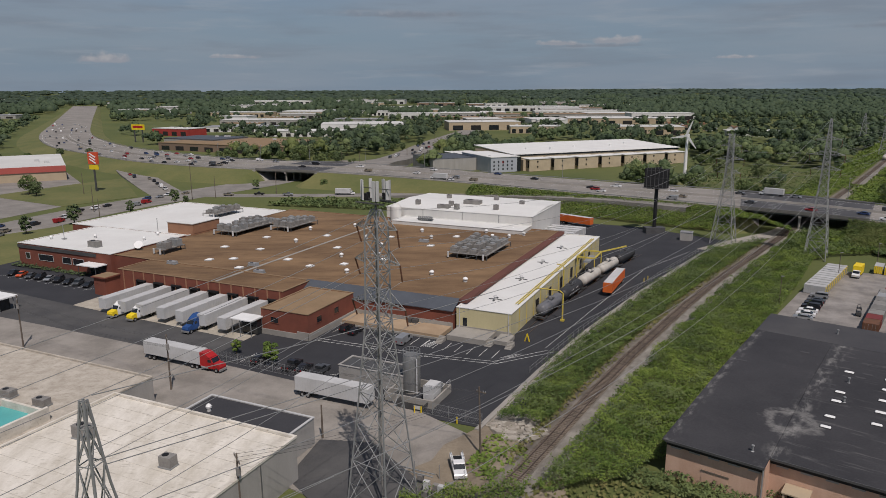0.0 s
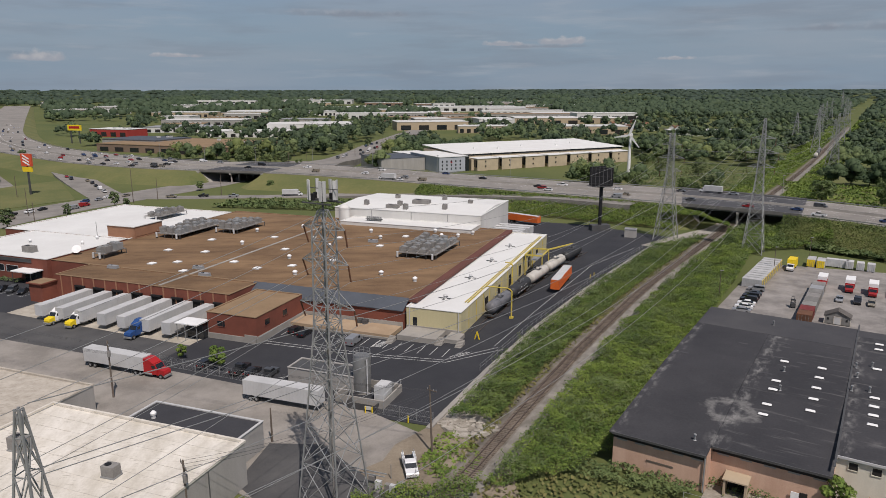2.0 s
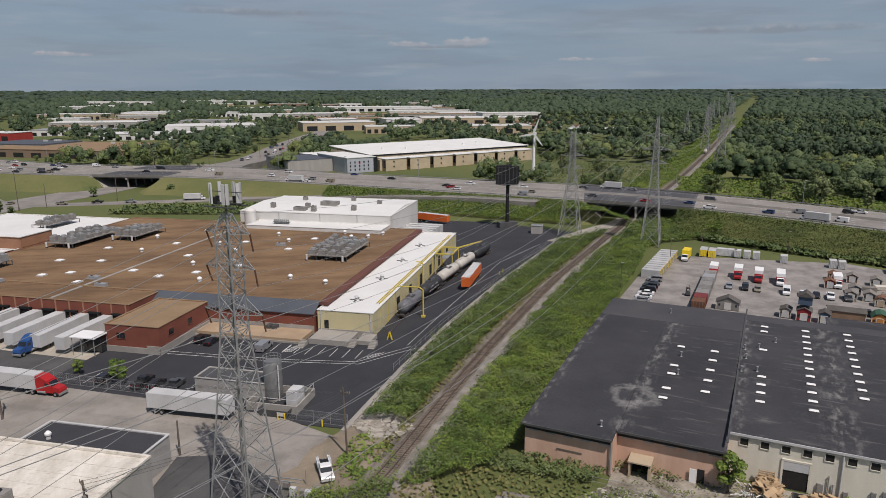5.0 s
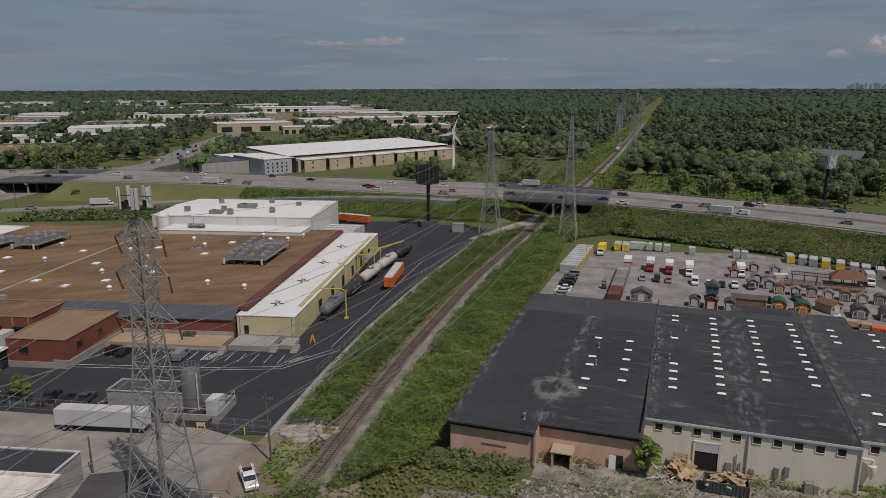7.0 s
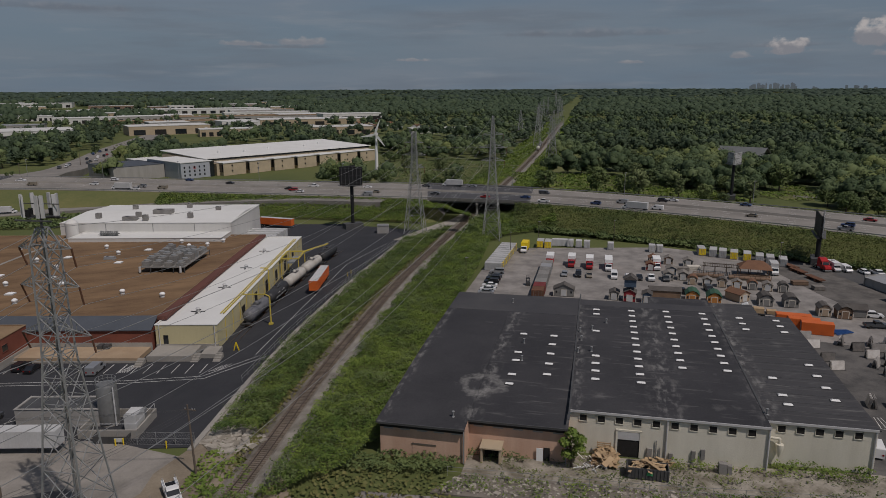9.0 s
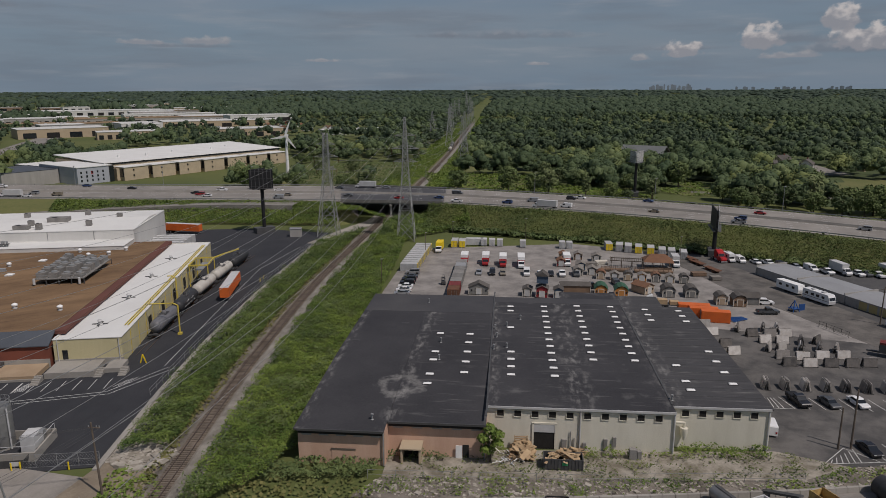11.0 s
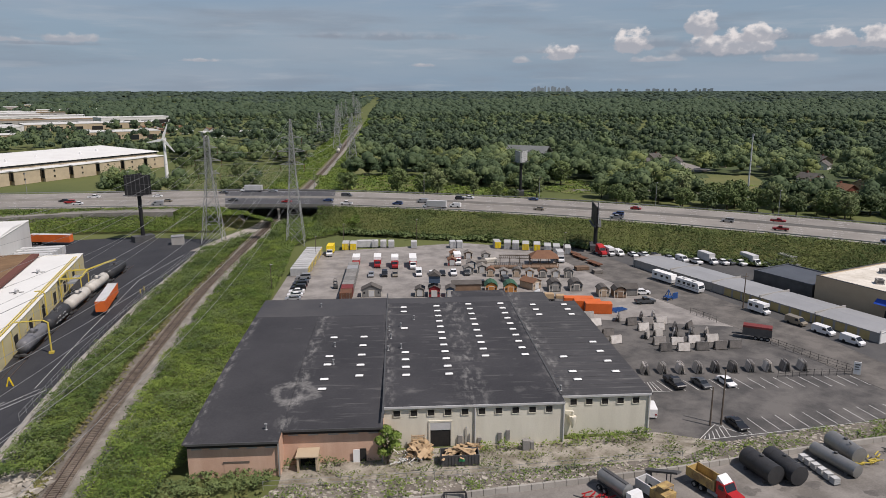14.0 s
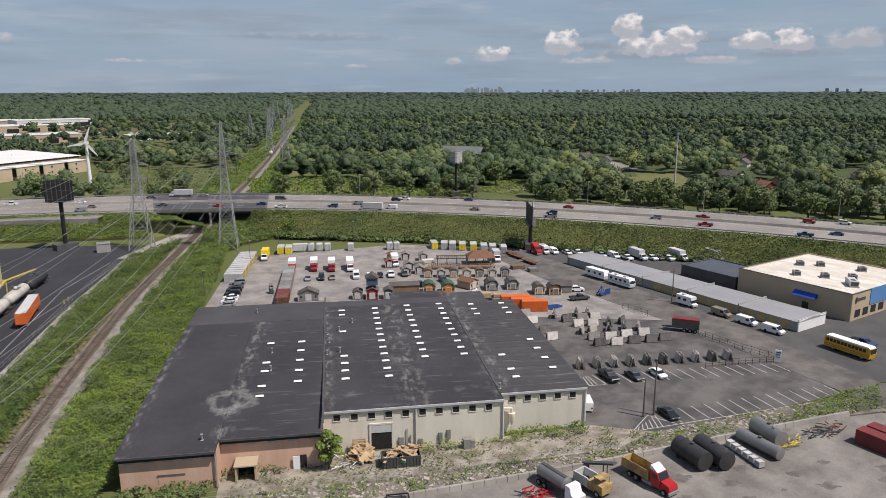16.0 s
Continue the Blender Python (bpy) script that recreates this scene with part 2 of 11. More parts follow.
def ware_roof():
    """Black tar in the warehouse's own plan: pale dried smears along the valleys, faint cross streaks, one ring stain."""
    m = mat("stained_tar_roof", (0.028, 0.028, 0.031), (0.052, 0.051, 0.054), 0.82, 3, 0.06)
    N, K = m.node_tree.nodes, m.node_tree.links
    b = N["Principled BSDF"]
    base = b.inputs["Base Color"].links[0].from_socket
    geo, mp, sp = N.new("ShaderNodeNewGeometry"), N.new("ShaderNodeMapping"), N.new("ShaderNodeSeparateXYZ")
    mp.vector_type = "TEXTURE"
    mp.inputs["Location"].default_value, mp.inputs["Rotation"].default_value = (34.1, 97.0, 0), (0, 0, radians(-36.9))
    K.new(geo.outputs["Position"], mp.inputs[0])
    K.new(mp.outputs[0], sp.inputs[0])
    u, v = sp.outputs[0], sp.outputs[1]

    def op(kind, a, c=None, clamp=False):
        n = N.new("ShaderNodeMath")
        n.operation, n.use_clamp = kind, clamp
        for slot, q in zip(n.inputs, (a, c)):
            if isinstance(q, (int, float)):
                slot.default_value = q
            elif q is not None:
                K.new(q, slot)
        return n.outputs[0]

    def cloud(su, sv, lo, hi, detail=6.0, off=0.0):
        q, n, r = N.new("ShaderNodeMapping"), N.new("ShaderNodeTexNoise"), N.new("ShaderNodeMapRange")
        q.inputs["Scale"].default_value, q.inputs["Location"].default_value = (su, sv, 0), (off, off, 0)
        n.inputs["Scale"].default_value, n.inputs["Detail"].default_value, n.inputs["Roughness"].default_value = 1.0, detail, 0.62
        r.inputs[1].default_value, r.inputs[2].default_value, r.interpolation_type = lo, hi, "SMOOTHSTEP"
        K.new(mp.outputs[0], q.inputs[0])
        K.new(q.outputs[0], n.inputs[0])
        K.new(n.outputs[0], r.inputs[0])
        return r.outputs[0]

    def band(at, width, slope=0.0):
        d = op("ABSOLUTE", op("SUBTRACT", op("SUBTRACT", u, at), op("MULTIPLY", v, slope)))
        return op("SUBTRACT", 1.0, op("DIVIDE", d, width), True)

    bands = op("ADD", op("ADD", band(14.2, 2.2, 0.03), band(45.4, 3.6)), op("ADD", band(61.2, 2.8), op("ADD", band(30.6, 1.6), band(0.2, 1.3))), True)
    smear = op("MULTIPLY", bands, cloud(0.75, 0.30, 0.46, 0.70, 9.0))
    streak = op("MULTIPLY", cloud(0.10, 0.75, 0.56, 0.72, 5.0, 7.3), op("MULTIPLY", op("SUBTRACT", u, 14.0, True), 0.6, True))
    faint = cloud(0.25, 0.25, 0.55, 0.75, 7.0, 3.1)
    far_bays = op("MULTIPLY", op("SUBTRACT", u, 29.0, True), 1.0, True)
    lap = op("SUBTRACT", 1.0, op("MULTIPLY", op("ABSOLUTE", op("SUBTRACT", op("FRACT", op("DIVIDE", v, 3.6)), 0.5)), 26.0), True)
    last = op("MULTIPLY", op("SUBTRACT", u, 60.3, True), 4.0, True)
    seams = op("ADD", op("MULTIPLY", op("MULTIPLY", lap, last), 0.22), op("MULTIPLY", last, 0.10))
    wob = op("MULTIPLY", op("SUBTRACT", cloud(0.35, 0.35, 0.2, 0.8, 5.0, 1.9), 0.5), 2.6)
    du, dv = op("SUBTRACT", u, 14.1), op("SUBTRACT", v, 15.4)
    rr = op("ADD", op("SQRT", op("ADD", op("MULTIPLY", du, du), op("MULTIPLY", dv, dv))), wob)
    ring = op("SUBTRACT", 1.0, op("MULTIPLY", op("ABSOLUTE", op("SUBTRACT", rr, 3.3)), 0.8), True)
    ring = op("MULTIPLY", ring, op("ADD", cloud(1.2, 1.2, 0.3, 0.7, 6.0, 5.5), 0.6), True)
    total = op("ADD", op("ADD", op("MULTIPLY", smear, 1.0), op("ADD", op("MULTIPLY", streak, 0.62), seams)), op("ADD", op("MULTIPLY", op("MULTIPLY", faint, op("ADD", 0.25, far_bays)), 0.22), op("MULTIPLY", ring, 0.62)), True)
    mx = N.new("ShaderNodeMix")
    mx.data_type = "RGBA"
    K.new(total, mx.inputs[0])
    K.new(base, mx.inputs[6])
    mx.inputs[7].default_value = (0.20, 0.195, 0.185, 1)
    K.new(mx.outputs[2], b.inputs["Base Color"])
    return m


ROOF_WARE = ware_roof()
ROOF_BAND = mat("grey_tar_roof", (0.046, 0.046, 0.051), (0.072, 0.071, 0.072), 0.85, 3, 0.08)
ROOF_PATCH = mat("pale_roof_stain", (0.10, 0.099, 0.098), (0.21, 0.205, 0.195), 0.9, 2.0, 0.3, contrast=2.0)
ROOF_GREY = mat("grey_metal_roof", (0.30, 0.305, 0.31), (0.24, 0.245, 0.25), 0.6, 3, 0.1, metal=0.0)
ROOF_FAR = mat("pale_flat_roof", (0.60, 0.60, 0.57), (0.48, 0.475, 0.45), 0.85, 0.8, 0.02)
METAL_DARK_ROOF = mat("grey_shed_roof", (0.085, 0.095, 0.11), (0.065, 0.073, 0.085), 0.6, 3, 0.2)
BRICK = mat("red_brick", (0.215, 0.070, 0.045), (0.15, 0.052, 0.036), 0.9, 9, 0.25, 0.3)
BRICK_TAN = mat("tan_brick", (0.34, 0.18, 0.105), (0.27, 0.14, 0.085), 0.9, 9, 0.25, 0.3)
YELLOW_WALL = mat("cream_metal_siding", (0.55, 0.49, 0.29), (0.46, 0.41, 0.24), 0.65, 4, 0.25, streak=(1, 1, 0.15))
WHITE_WALL = mat("white_metal_siding", (0.62, 0.61, 0.58), (0.53, 0.52, 0.49), 0.6, 4, 0.2, streak=(1, 1, 0.12))
WALL_CREAM = mat("cream_block_wall", (0.66, 0.63, 0.53), (0.55, 0.52, 0.43), 0.9, 5, 0.3, 0.2, streak=(1, 1, 0.18), contrast=1.2)
WALL_PEACH = mat("peach_block_wall", (0.60, 0.405, 0.30), (0.49, 0.31, 0.22), 0.9, 5, 0.3, 0.2, streak=(1, 1, 0.2), contrast=1.2)
WALL_TAN = mat("tan_stucco", (0.44, 0.355, 0.245), (0.38, 0.30, 0.205), 0.9, 5, 0.2)
WALL_GREY = mat("grey_block_wall", (0.36, 0.345, 0.32), (0.27, 0.26, 0.24), 0.9, 5, 0.25, streak=(1, 1, 0.2))
BLACK = mat("black_paint", (0.012, 0.012, 0.013), (0.02, 0.02, 0.021), 0.6, 5, 0.5, 0.05)
DARK_OPENING = mat("dark_interior", (0.015, 0.014, 0.013), (0.03, 0.028, 0.026), 0.9, 3, 0.4)
GLASS_DARK = mat("tinted_glass", (0.012, 0.015, 0.018), (0.02, 0.024, 0.028), 0.12, 2, 0.4, 0.0, spec=0.6)
WHITE_PAINT = mat("white_paint", (0.78, 0.78, 0.76), (0.68, 0.68, 0.66), 0.5, 6, 0.4, 0.05)
WHITE_DULL = mat("dull_white_panel", (0.53, 0.53, 0.52), (0.42, 0.42, 0.41), 0.55, 5, 0.3, 0.05, rand=0.5)
LINE_PAINT = mat("worn_line_paint", (0.62, 0.62, 0.59), (0.40, 0.40, 0.38), 0.8, 3, 0.6)
YELLOW_PAINT = mat("yellow_paint", (0.58, 0.46, 0.09), (0.47, 0.36, 0.06), 0.55, 6, 0.4)
WORN_YELLOW = mat("worn_yellow_paint", (0.46, 0.33, 0.12), (0.24, 0.16, 0.08), 0.75, 4, 0.7, contrast=1.6)
YELLOW_VIVID = mat("vivid_yellow_paint", (0.80, 0.60, 0.02), (0.68, 0.48, 0.02), 0.5, 6, 0.4)
ORANGE_PAINT = mat("orange_paint", (0.66, 0.145, 0.03), (0.52, 0.11, 0.025), 0.5, 5, 0.3)
RED_PAINT = mat("red_paint", (0.42, 0.022, 0.022), (0.33, 0.018, 0.02), 0.35, 5, 0.4, 0.02)
MAROON = mat("maroon_container", (0.20, 0.042, 0.038), (0.14, 0.03, 0.028), 0.6, 3, 0.3, streak=(1, 1, 0.3))
BLUE_PAINT = mat("blue_paint", (0.025, 0.08, 0.24), (0.02, 0.06, 0.18), 0.4, 5, 0.4, 0.02)
TEAL = mat("teal_water_paint", (0.10, 0.42, 0.40), (0.08, 0.35, 0.34), 0.4, 2, 0.2)
STEEL = mat("galvanised_steel", (0.34, 0.345, 0.34), (0.25, 0.255, 0.25), 0.6, 5, 0.3, 0.05, metal=0.35)
STEEL_DARK = mat("dark_steel", (0.11, 0.11, 0.11), (0.07, 0.07, 0.07), 0.6, 5, 0.4, 0.05, metal=0.3)
STAINLESS = mat("stainless_tank", (0.30, 0.30, 0.29), (0.23, 0.23, 0.22), 0.42, 3, 0.4, 0.02, metal=0.55)
UNIT_GREY = mat("grey_equipment", (0.26, 0.25, 0.23), (0.17, 0.16, 0.15), 0.7, 4, 0.5, 0.1)
RUST = mat("rusty_steel", (0.17, 0.075, 0.04), (0.09, 0.05, 0.035), 0.9, 5, 0.6)
RAIL_STEEL = mat("rail_steel", (0.13, 0.10, 0.085), (0.09, 0.07, 0.06), 0.6, 6, 0.5, metal=0.3)
TIE = mat("timber_sleeper", (0.20, 0.16, 0.125), (0.11, 0.088, 0.07), 0.95, 5, 0.6, rand=0.6)
WOOD_POLE = mat("weathered_wood", (0.155, 0.125, 0.098), (0.10, 0.08, 0.065), 0.9, 6, 0.6)
WOOD_PALE = mat("pale_lumber", (0.46, 0.335, 0.20), (0.33, 0.23, 0.135), 0.9, 5, 0.6, island=0.8)
WOOD_BROWN = mat("brown_shed_siding", (0.22, 0.145, 0.095), (0.15, 0.10, 0.068), 0.85, 5, 0.5, rand=0.8)
SHED_GREY = mat("grey_shed_siding", (0.24, 0.235, 0.22), (0.15, 0.145, 0.135), 0.85, 5, 0.5, rand=0.8)
SHINGLE = mat("dark_shingle", (0.075, 0.068, 0.062), (0.115, 0.105, 0.095), 0.95, 5, 0.5, rand=0.6)
SHINGLE_BROWN = mat("brown_shingle", (0.20, 0.105, 0.062), (0.15, 0.08, 0.05), 0.95, 5, 0.5)
SHINGLE_GREEN = mat("green_shingle", (0.045, 0.115, 0.072), (0.035, 0.085, 0.055), 0.95, 5, 0.5)
SLAB_DARK = mat("dark_stone_slab", (0.07, 0.066, 0.062), (0.17, 0.155, 0.14), 0.4, 6, 0.8, rand=0.7)
SLAB_GREY = mat("grey_stone_slab", (0.40, 0.38, 0.35), (0.24, 0.22, 0.2), 0.4, 6, 0.9, rand=0.9)
SLAB_PALE = mat("pale_stone_slab", (0.62, 0.59, 0.55), (0.42, 0.385, 0.345), 0.4, 6, 0.9, rand=0.8)
RUBBER = mat("tyre_rubber", (0.016, 0.016, 0.016), (0.025, 0.025, 0.025), 0.9, 8, 1.0)
STONE = mat("broken_limestone", (0.42, 0.385, 0.33), (0.24, 0.215, 0.175), 0.95, 3, 0.4, island=0.9)
BARK = mat("bark", (0.10, 0.08, 0.06), (0.065, 0.052, 0.04), 0.95, 4, 0.6)
LEAF_BUSH = mat("shrub_leaves", (0.066, 0.113, 0.022), (0.180, 0.238, 0.046), 0.7, 0.45, 0.11, 0.0, island=0.45, spec=0.2, contrast=1.3)
LEAF_LOW = mat("low_shrub_leaves", (0.052, 0.092, 0.022), (0.150, 0.200, 0.044), 0.7, 0.45, 0.11, 0.0, island=0.45, spec=0.2, contrast=1.4)
LEAF_BANK = mat("bank_leaves", (0.058, 0.088, 0.024), (0.150, 0.172, 0.052), 0.7, 0.4, 0.07, 0.0, island=0.4, spec=0.2, contrast=1.7)
LEAF_DARK = leaf_mat("dark_leaves", (0.052, 0.078, 0.032), (0.105, 0.138, 0.058), 0.3)
LEAF_MID = leaf_mat("mid_leaves", (0.068, 0.102, 0.036), (0.140, 0.178, 0.064), 0.3)
LEAF_PALE = leaf_mat("pale_leaves", (0.098, 0.130, 0.052), (0.180, 0.212, 0.094), 0.3)
LEAF_FAR = leaf_mat("far_woods", (0.058, 0.088, 0.038), (0.108, 0.142, 0.062), 0.25)
LEAF_FAR_PALE = leaf_mat("far_pale_leaves", (0.080, 0.112, 0.046), (0.155, 0.190, 0.076), 0.25)
# far leaves darker and bluer: cloud shade and distance haze put into the colour
LEAF_DEEP_SHADED = leaf_mat("deep_woods_painted_shade", (0.036, 0.058, 0.031), (0.064, 0.090, 0.047), 0.4)
LEAF_HORIZON_HAZED = leaf_mat("horizon_woods_painted_haze", (0.031, 0.049, 0.033), (0.056, 0.080, 0.051), 0.5)
LEAF_FAR_DARK = leaf_mat("far_dark_leaves", (0.040, 0.066, 0.030), (0.072, 0.102, 0.046), 0.25)
LEAF_FAR_WARM = leaf_mat("far_warm_leaves", (0.098, 0.124, 0.040), (0.165, 0.190, 0.064), 0.25)
LEAF_DRY = leaf_mat("dry_weeds", (0.17, 0.15, 0.055), (0.10, 0.115, 0.035))


# ---- mesh building ----
class Geo:
    """Vertices and faces of one mesh."""

    def __init__(self):
        self.v, self.f = [], []

    def add(self, vs, fs, m=None):
        k = len(self.v)
        self.v += [tuple(m @ Vector(p)) for p in vs] if m else [tuple(p) for p in vs]
        self.f += [tuple(i + k for i in f) for f in fs]
        return self

    def box(self, x0, x1, y0, y1, z0, z1, m=None):
        return self.add([(x0, y0, z0), (x1, y0, z0), (x1, y1, z0), (x0, y1, z0), (x0, y0, z1), (x1, y0, z1), (x1, y1, z1), (x0, y1, z1)],
                        [(3, 2, 1, 0), (4, 5, 6, 7), (0, 1, 5, 4), (1, 2, 6, 5), (2, 3, 7, 6), (3, 0, 4, 7)], m)

    def prism(self, pts, z0, z1, m=None):
        """An upright prism over a counter-clockwise outline."""
        n = len(pts)
        return self.add([(x, y, z0) for x, y in pts] + [(x, y, z1) for x, y in pts],
                        [tuple(range(n - 1, -1, -1)), tuple(range(n, 2 * n))] + [(i, (i + 1) % n, n + (i + 1) % n, n + i) for i in range(n)], m)

    def side(self, pts, y0, y1, m=None):
        """A body of one width: an outline in x and z, drawn out along y."""
        n = len(pts)
        return self.add([(x, y0, z) for x, z in pts] + [(x, y1, z) for x, z in pts],
                        [tuple(range(n)), tuple(range(2 * n - 1, n - 1, -1))] + [((i + 1) % n, i, n + i, n + (i + 1) % n) for i in range(n)], m)

    def tube(self, p, q, r, r2=None, n=8, m=None):
        p, q = Vector(p), Vector(q)
        r2 = r if r2 is None else r2
        d = (q - p).normalized()
        a = d.orthogonal().normalized()
        b = d.cross(a)
        ring = [(math.cos(2 * math.pi * i / n), math.sin(2 * math.pi * i / n)) for i in range(n)]
        vs = [p + (a * c + b * s) * r for c, s in ring] + [q + (a * c + b * s) * r2 for c, s in ring]
        return self.add(vs, [(i, (i + 1) % n, n + (i + 1) % n, n + i) for i in range(n)] + [tuple(range(n - 1, -1, -1)), tuple(range(n, 2 * n))], m)

    def bar(self, p, q, w, m=None):
        return self.tube(p, q, w * 0.6, None, 4, m)

    def lathe(self, rings, n=16, m=None):
        """A round body about z: (radius, height) from the bottom up."""
        vs, fs = [], []
        for r, z in rings:
            vs += [(r * math.cos(2 * math.pi * i / n), r * math.sin(2 * math.pi * i / n), z) for i in range(n)]
        for k in range(len(rings) - 1):
            fs += [(k * n + i, k * n + (i + 1) % n, (k + 1) * n + (i + 1) % n, (k + 1) * n + i) for i in range(n)]
        e = (len(rings) - 1) * n
        fs += [tuple(range(n - 1, -1, -1)), tuple(range(e, e + n))]
        return self.add(vs, fs, m)

    def ribbon(self, left, right, z=None):
        """A strip between two lines of the same number of points (x, y, z)."""
        n = len(left)
        return self.add(list(left) + list(right), [(i, n + i, n + i + 1, i + 1) for i in range(n - 1)])


def mesh_of(name, geo, material, smooth=0.0):
    me = bpy.data.meshes.new(name)
    me.from_pydata(geo.v, [], geo.f)
    me.materials.append(material)
    if smooth:
        me.shade_smooth()
        me.set_sharp_from_angle(angle=radians(smooth))
    me.update()
    return me


def part(name, geo, material, parent, label="", smooth=0.0):
    ob = new(name, mesh_of(name, geo, material, smooth))
    ob.parent = parent
    return tagged(ob, label)


def thing(name, label, category, m=None, group="", kind=""):
    ob = new(name)
    if m is not None:
        ob.matrix_basis = m
    return tagged(ob, label, category, group, kind)


def solid(name, geo, material, label, category, m=None, group="", kind="", smooth=0.0):
    ob = new(name, mesh_of(name, geo, material, smooth))
    if m is not None:
        ob.matrix_basis = m
    return tagged(ob, label, category, group, kind)


FAC = pose(15.9, 157.0, 0, 0, 0, -24.5)      # factory: x along its street front, y away from the street
WHS = pose(34.1, 97.0, 0, 0, 0, -36.9)       # black-roofed warehouse and its yards


def fac(u, v, z=0, turn=0):
    return FAC @ pose(u, v, z, 0, 0, turn)


def whs(u, v, z=0, turn=0):
    return WHS @ pose(u, v, z, 0, 0, turn)


def flat(name, m, pts, z, material, label, category, thick=0.3):
    """A paved or grown sheet of ground, let into the earth."""
    return solid(name, Geo().prism(pts, z - thick, z), material, label, category, m, kind="structure")


def smooth_line(pts, step=8.0):
    """Points along a smooth curve through pts."""
    P = [Vector(p) for p in pts]
    out = []
    for i in range(len(P) - 1):
        a, b, c, d = P[max(i - 1, 0)], P[i], P[i + 1], P[min(i + 2, len(P) - 1)]
        n = max(2, int((c - b).length / step))
        for k in range(n):
            t = k / n
            out.append(0.5 * (2 * b + (c - a) * t + (2 * a - 5 * b + 4 * c - d) * t * t + (3 * b - a - 3 * c + d) * t ** 3))
    return out + [P[-1]]


def offset(line, d):
    """A line shifted d to its right, level."""
    out = []
    for i, p in enumerate(line):
        t = (line[min(i + 1, len(line) - 1)] - line[max(i - 1, 0)])
        s = Vector((t.y, -t.x, 0)).normalized()
        out.append(p + s * d)
    return out


def road(name, pts, width, material, label, z=0.06, category="road"):
    line = smooth_line([(p[0], p[1], (p[2] if len(p) > 2 else 0) + z) for p in pts])
    a, b = offset(line, -width / 2), offset(line, width / 2)
    low = lambda L: [Vector((p.x, p.y, min(-0.2, p.z - 0.5))) for p in L]
    g = Geo().ribbon(a, b).ribbon(low(a), a).ribbon(b, low(b))
    if max(q.z for q in line) > 0.6:
        drop = lambda L, s: [Vector((q.x, q.y, -0.2)) for q in (p + (p - c).normalized() * (p.z * 1.6 + 0.3) for p, c in zip(L, s))]
        e = Geo().ribbon(drop(a, line), low(a)).ribbon(low(b), drop(b, line))
        solid("ground", e, MEADOW, "grassy side slope of a ramp", "embankment", kind="structure")
    return solid(name, g, material, label, category, kind="structure")

# ---- land ----
def rise(x, y):
    """The land lies level by the camera and swells gently far off."""
    r = math.hypot(x, y)
    t = min(max((r - 1100) / 3600, 0), 1)
    return 38 * t * t * (3 - 2 * t) + 6 * t * noise.noise((x * 0.0007, y * 0.0007, 0.4))


HN = [(-1031, 1984, 14), (-636, 1156, 6), (-495, 865, 4), (-395, 703, 4), (-318, 612, 5), (-235, 526, 6), (-172, 478, 7), (-124, 457, 7), (-65, 434, 7), (-11, 402, 7), (35, 369.5, 7), (86, 333, 7),
      (129, 301, 7), (170, 265, 7), (208, 210, 7), (236, 156.5, 7), (255, 105.6, 7), (267, 60.7, 7), (274, 5, 7), (277, -70, 7)]
HF = [(-975, 2010, 14), (-585, 1180, 6), (-440, 885, 4), (-345, 735, 4), (-280, 650, 5), (-205, 575, 6), (-150, 526, 7), (-102, 507, 7), (-50, 486, 7), (2, 452, 7), (52, 417, 7), (104, 381, 7),
      (150, 350, 7), (197, 304, 7), (240, 243, 7), (272, 182, 7), (294, 123, 7), (310, 62, 7), (319, 5, 7), (323, -70, 7)]
hn, hf = smooth_line(HN, 10), smooth_line(HF, 10)


def even(line, n):
    """n points at even shares of a line's length."""
    L = [0.0]
    for a, b in zip(line, line[1:]):
        L.append(L[-1] + (b - a).length)
    out = []
    k = 0
    for i in range(n):
        s = L[-1] * i / (n - 1)
        while k < len(L) - 2 and L[k + 1] < s:
            k += 1
        f = (s - L[k]) / max(L[k + 1] - L[k], 1e-6)
        out.append(line[k].lerp(line[k + 1], f))
    return out


def pair(a, b):
    """Both edges cut into slices that face each other, by the knots they share."""
    la, lb = [], []
    for i in range(len(a) - 1):
        n = max(3, int((Vector(a[i + 1]) - Vector(a[i])).length / 8))
        for k in range(n):
            la.append(i + k / n)
    return la + [len(a) - 1]


KN = pair(HN, HF)


def on(knots, s):
    i = min(int(s), len(knots) - 2)
    P = [Vector(p) for p in knots]
    a, b, c, d, t = P[max(i - 1, 0)], P[i], P[i + 1], P[min(i + 2, len(P) - 1)], s - i
    return 0.5 * (2 * b + (c - a) * t + (2 * a - 5 * b + 4 * c - d) * t * t + (3 * b - a - 3 * c + d) * t ** 3)


def hwy(s, f, up=0.0):
    """A place on the highway: s along its knots, f from the near edge (0) to the far edge (1)."""
    p = on(HN, s).lerp(on(HF, s), f)
    return Vector((p.x, p.y, p.z + up))


BRIDGES = [(7.02, 7.75), (12.02, 12.92)]


def spans(a, b):
    return [a] + [s for s in KN if a + 0.02 < s < b - 0.02] + [b]


def strip(name, s0, s1, f0, f1, up, material, label, category="road", thick=0.0):
    S = spans(s0, s1)
    g = Geo().ribbon([hwy(s, f1, up) for s in S], [hwy(s, f0, up) for s in S])
    if thick:
        g.ribbon([hwy(s, f0, up) for s in S], [hwy(s, f0, up - thick) for s in S])
        g.ribbon([hwy(s, f1, up - thick) for s in S], [hwy(s, f1, up) for s in S])
    return solid(name, g, material, label, category, kind="structure")


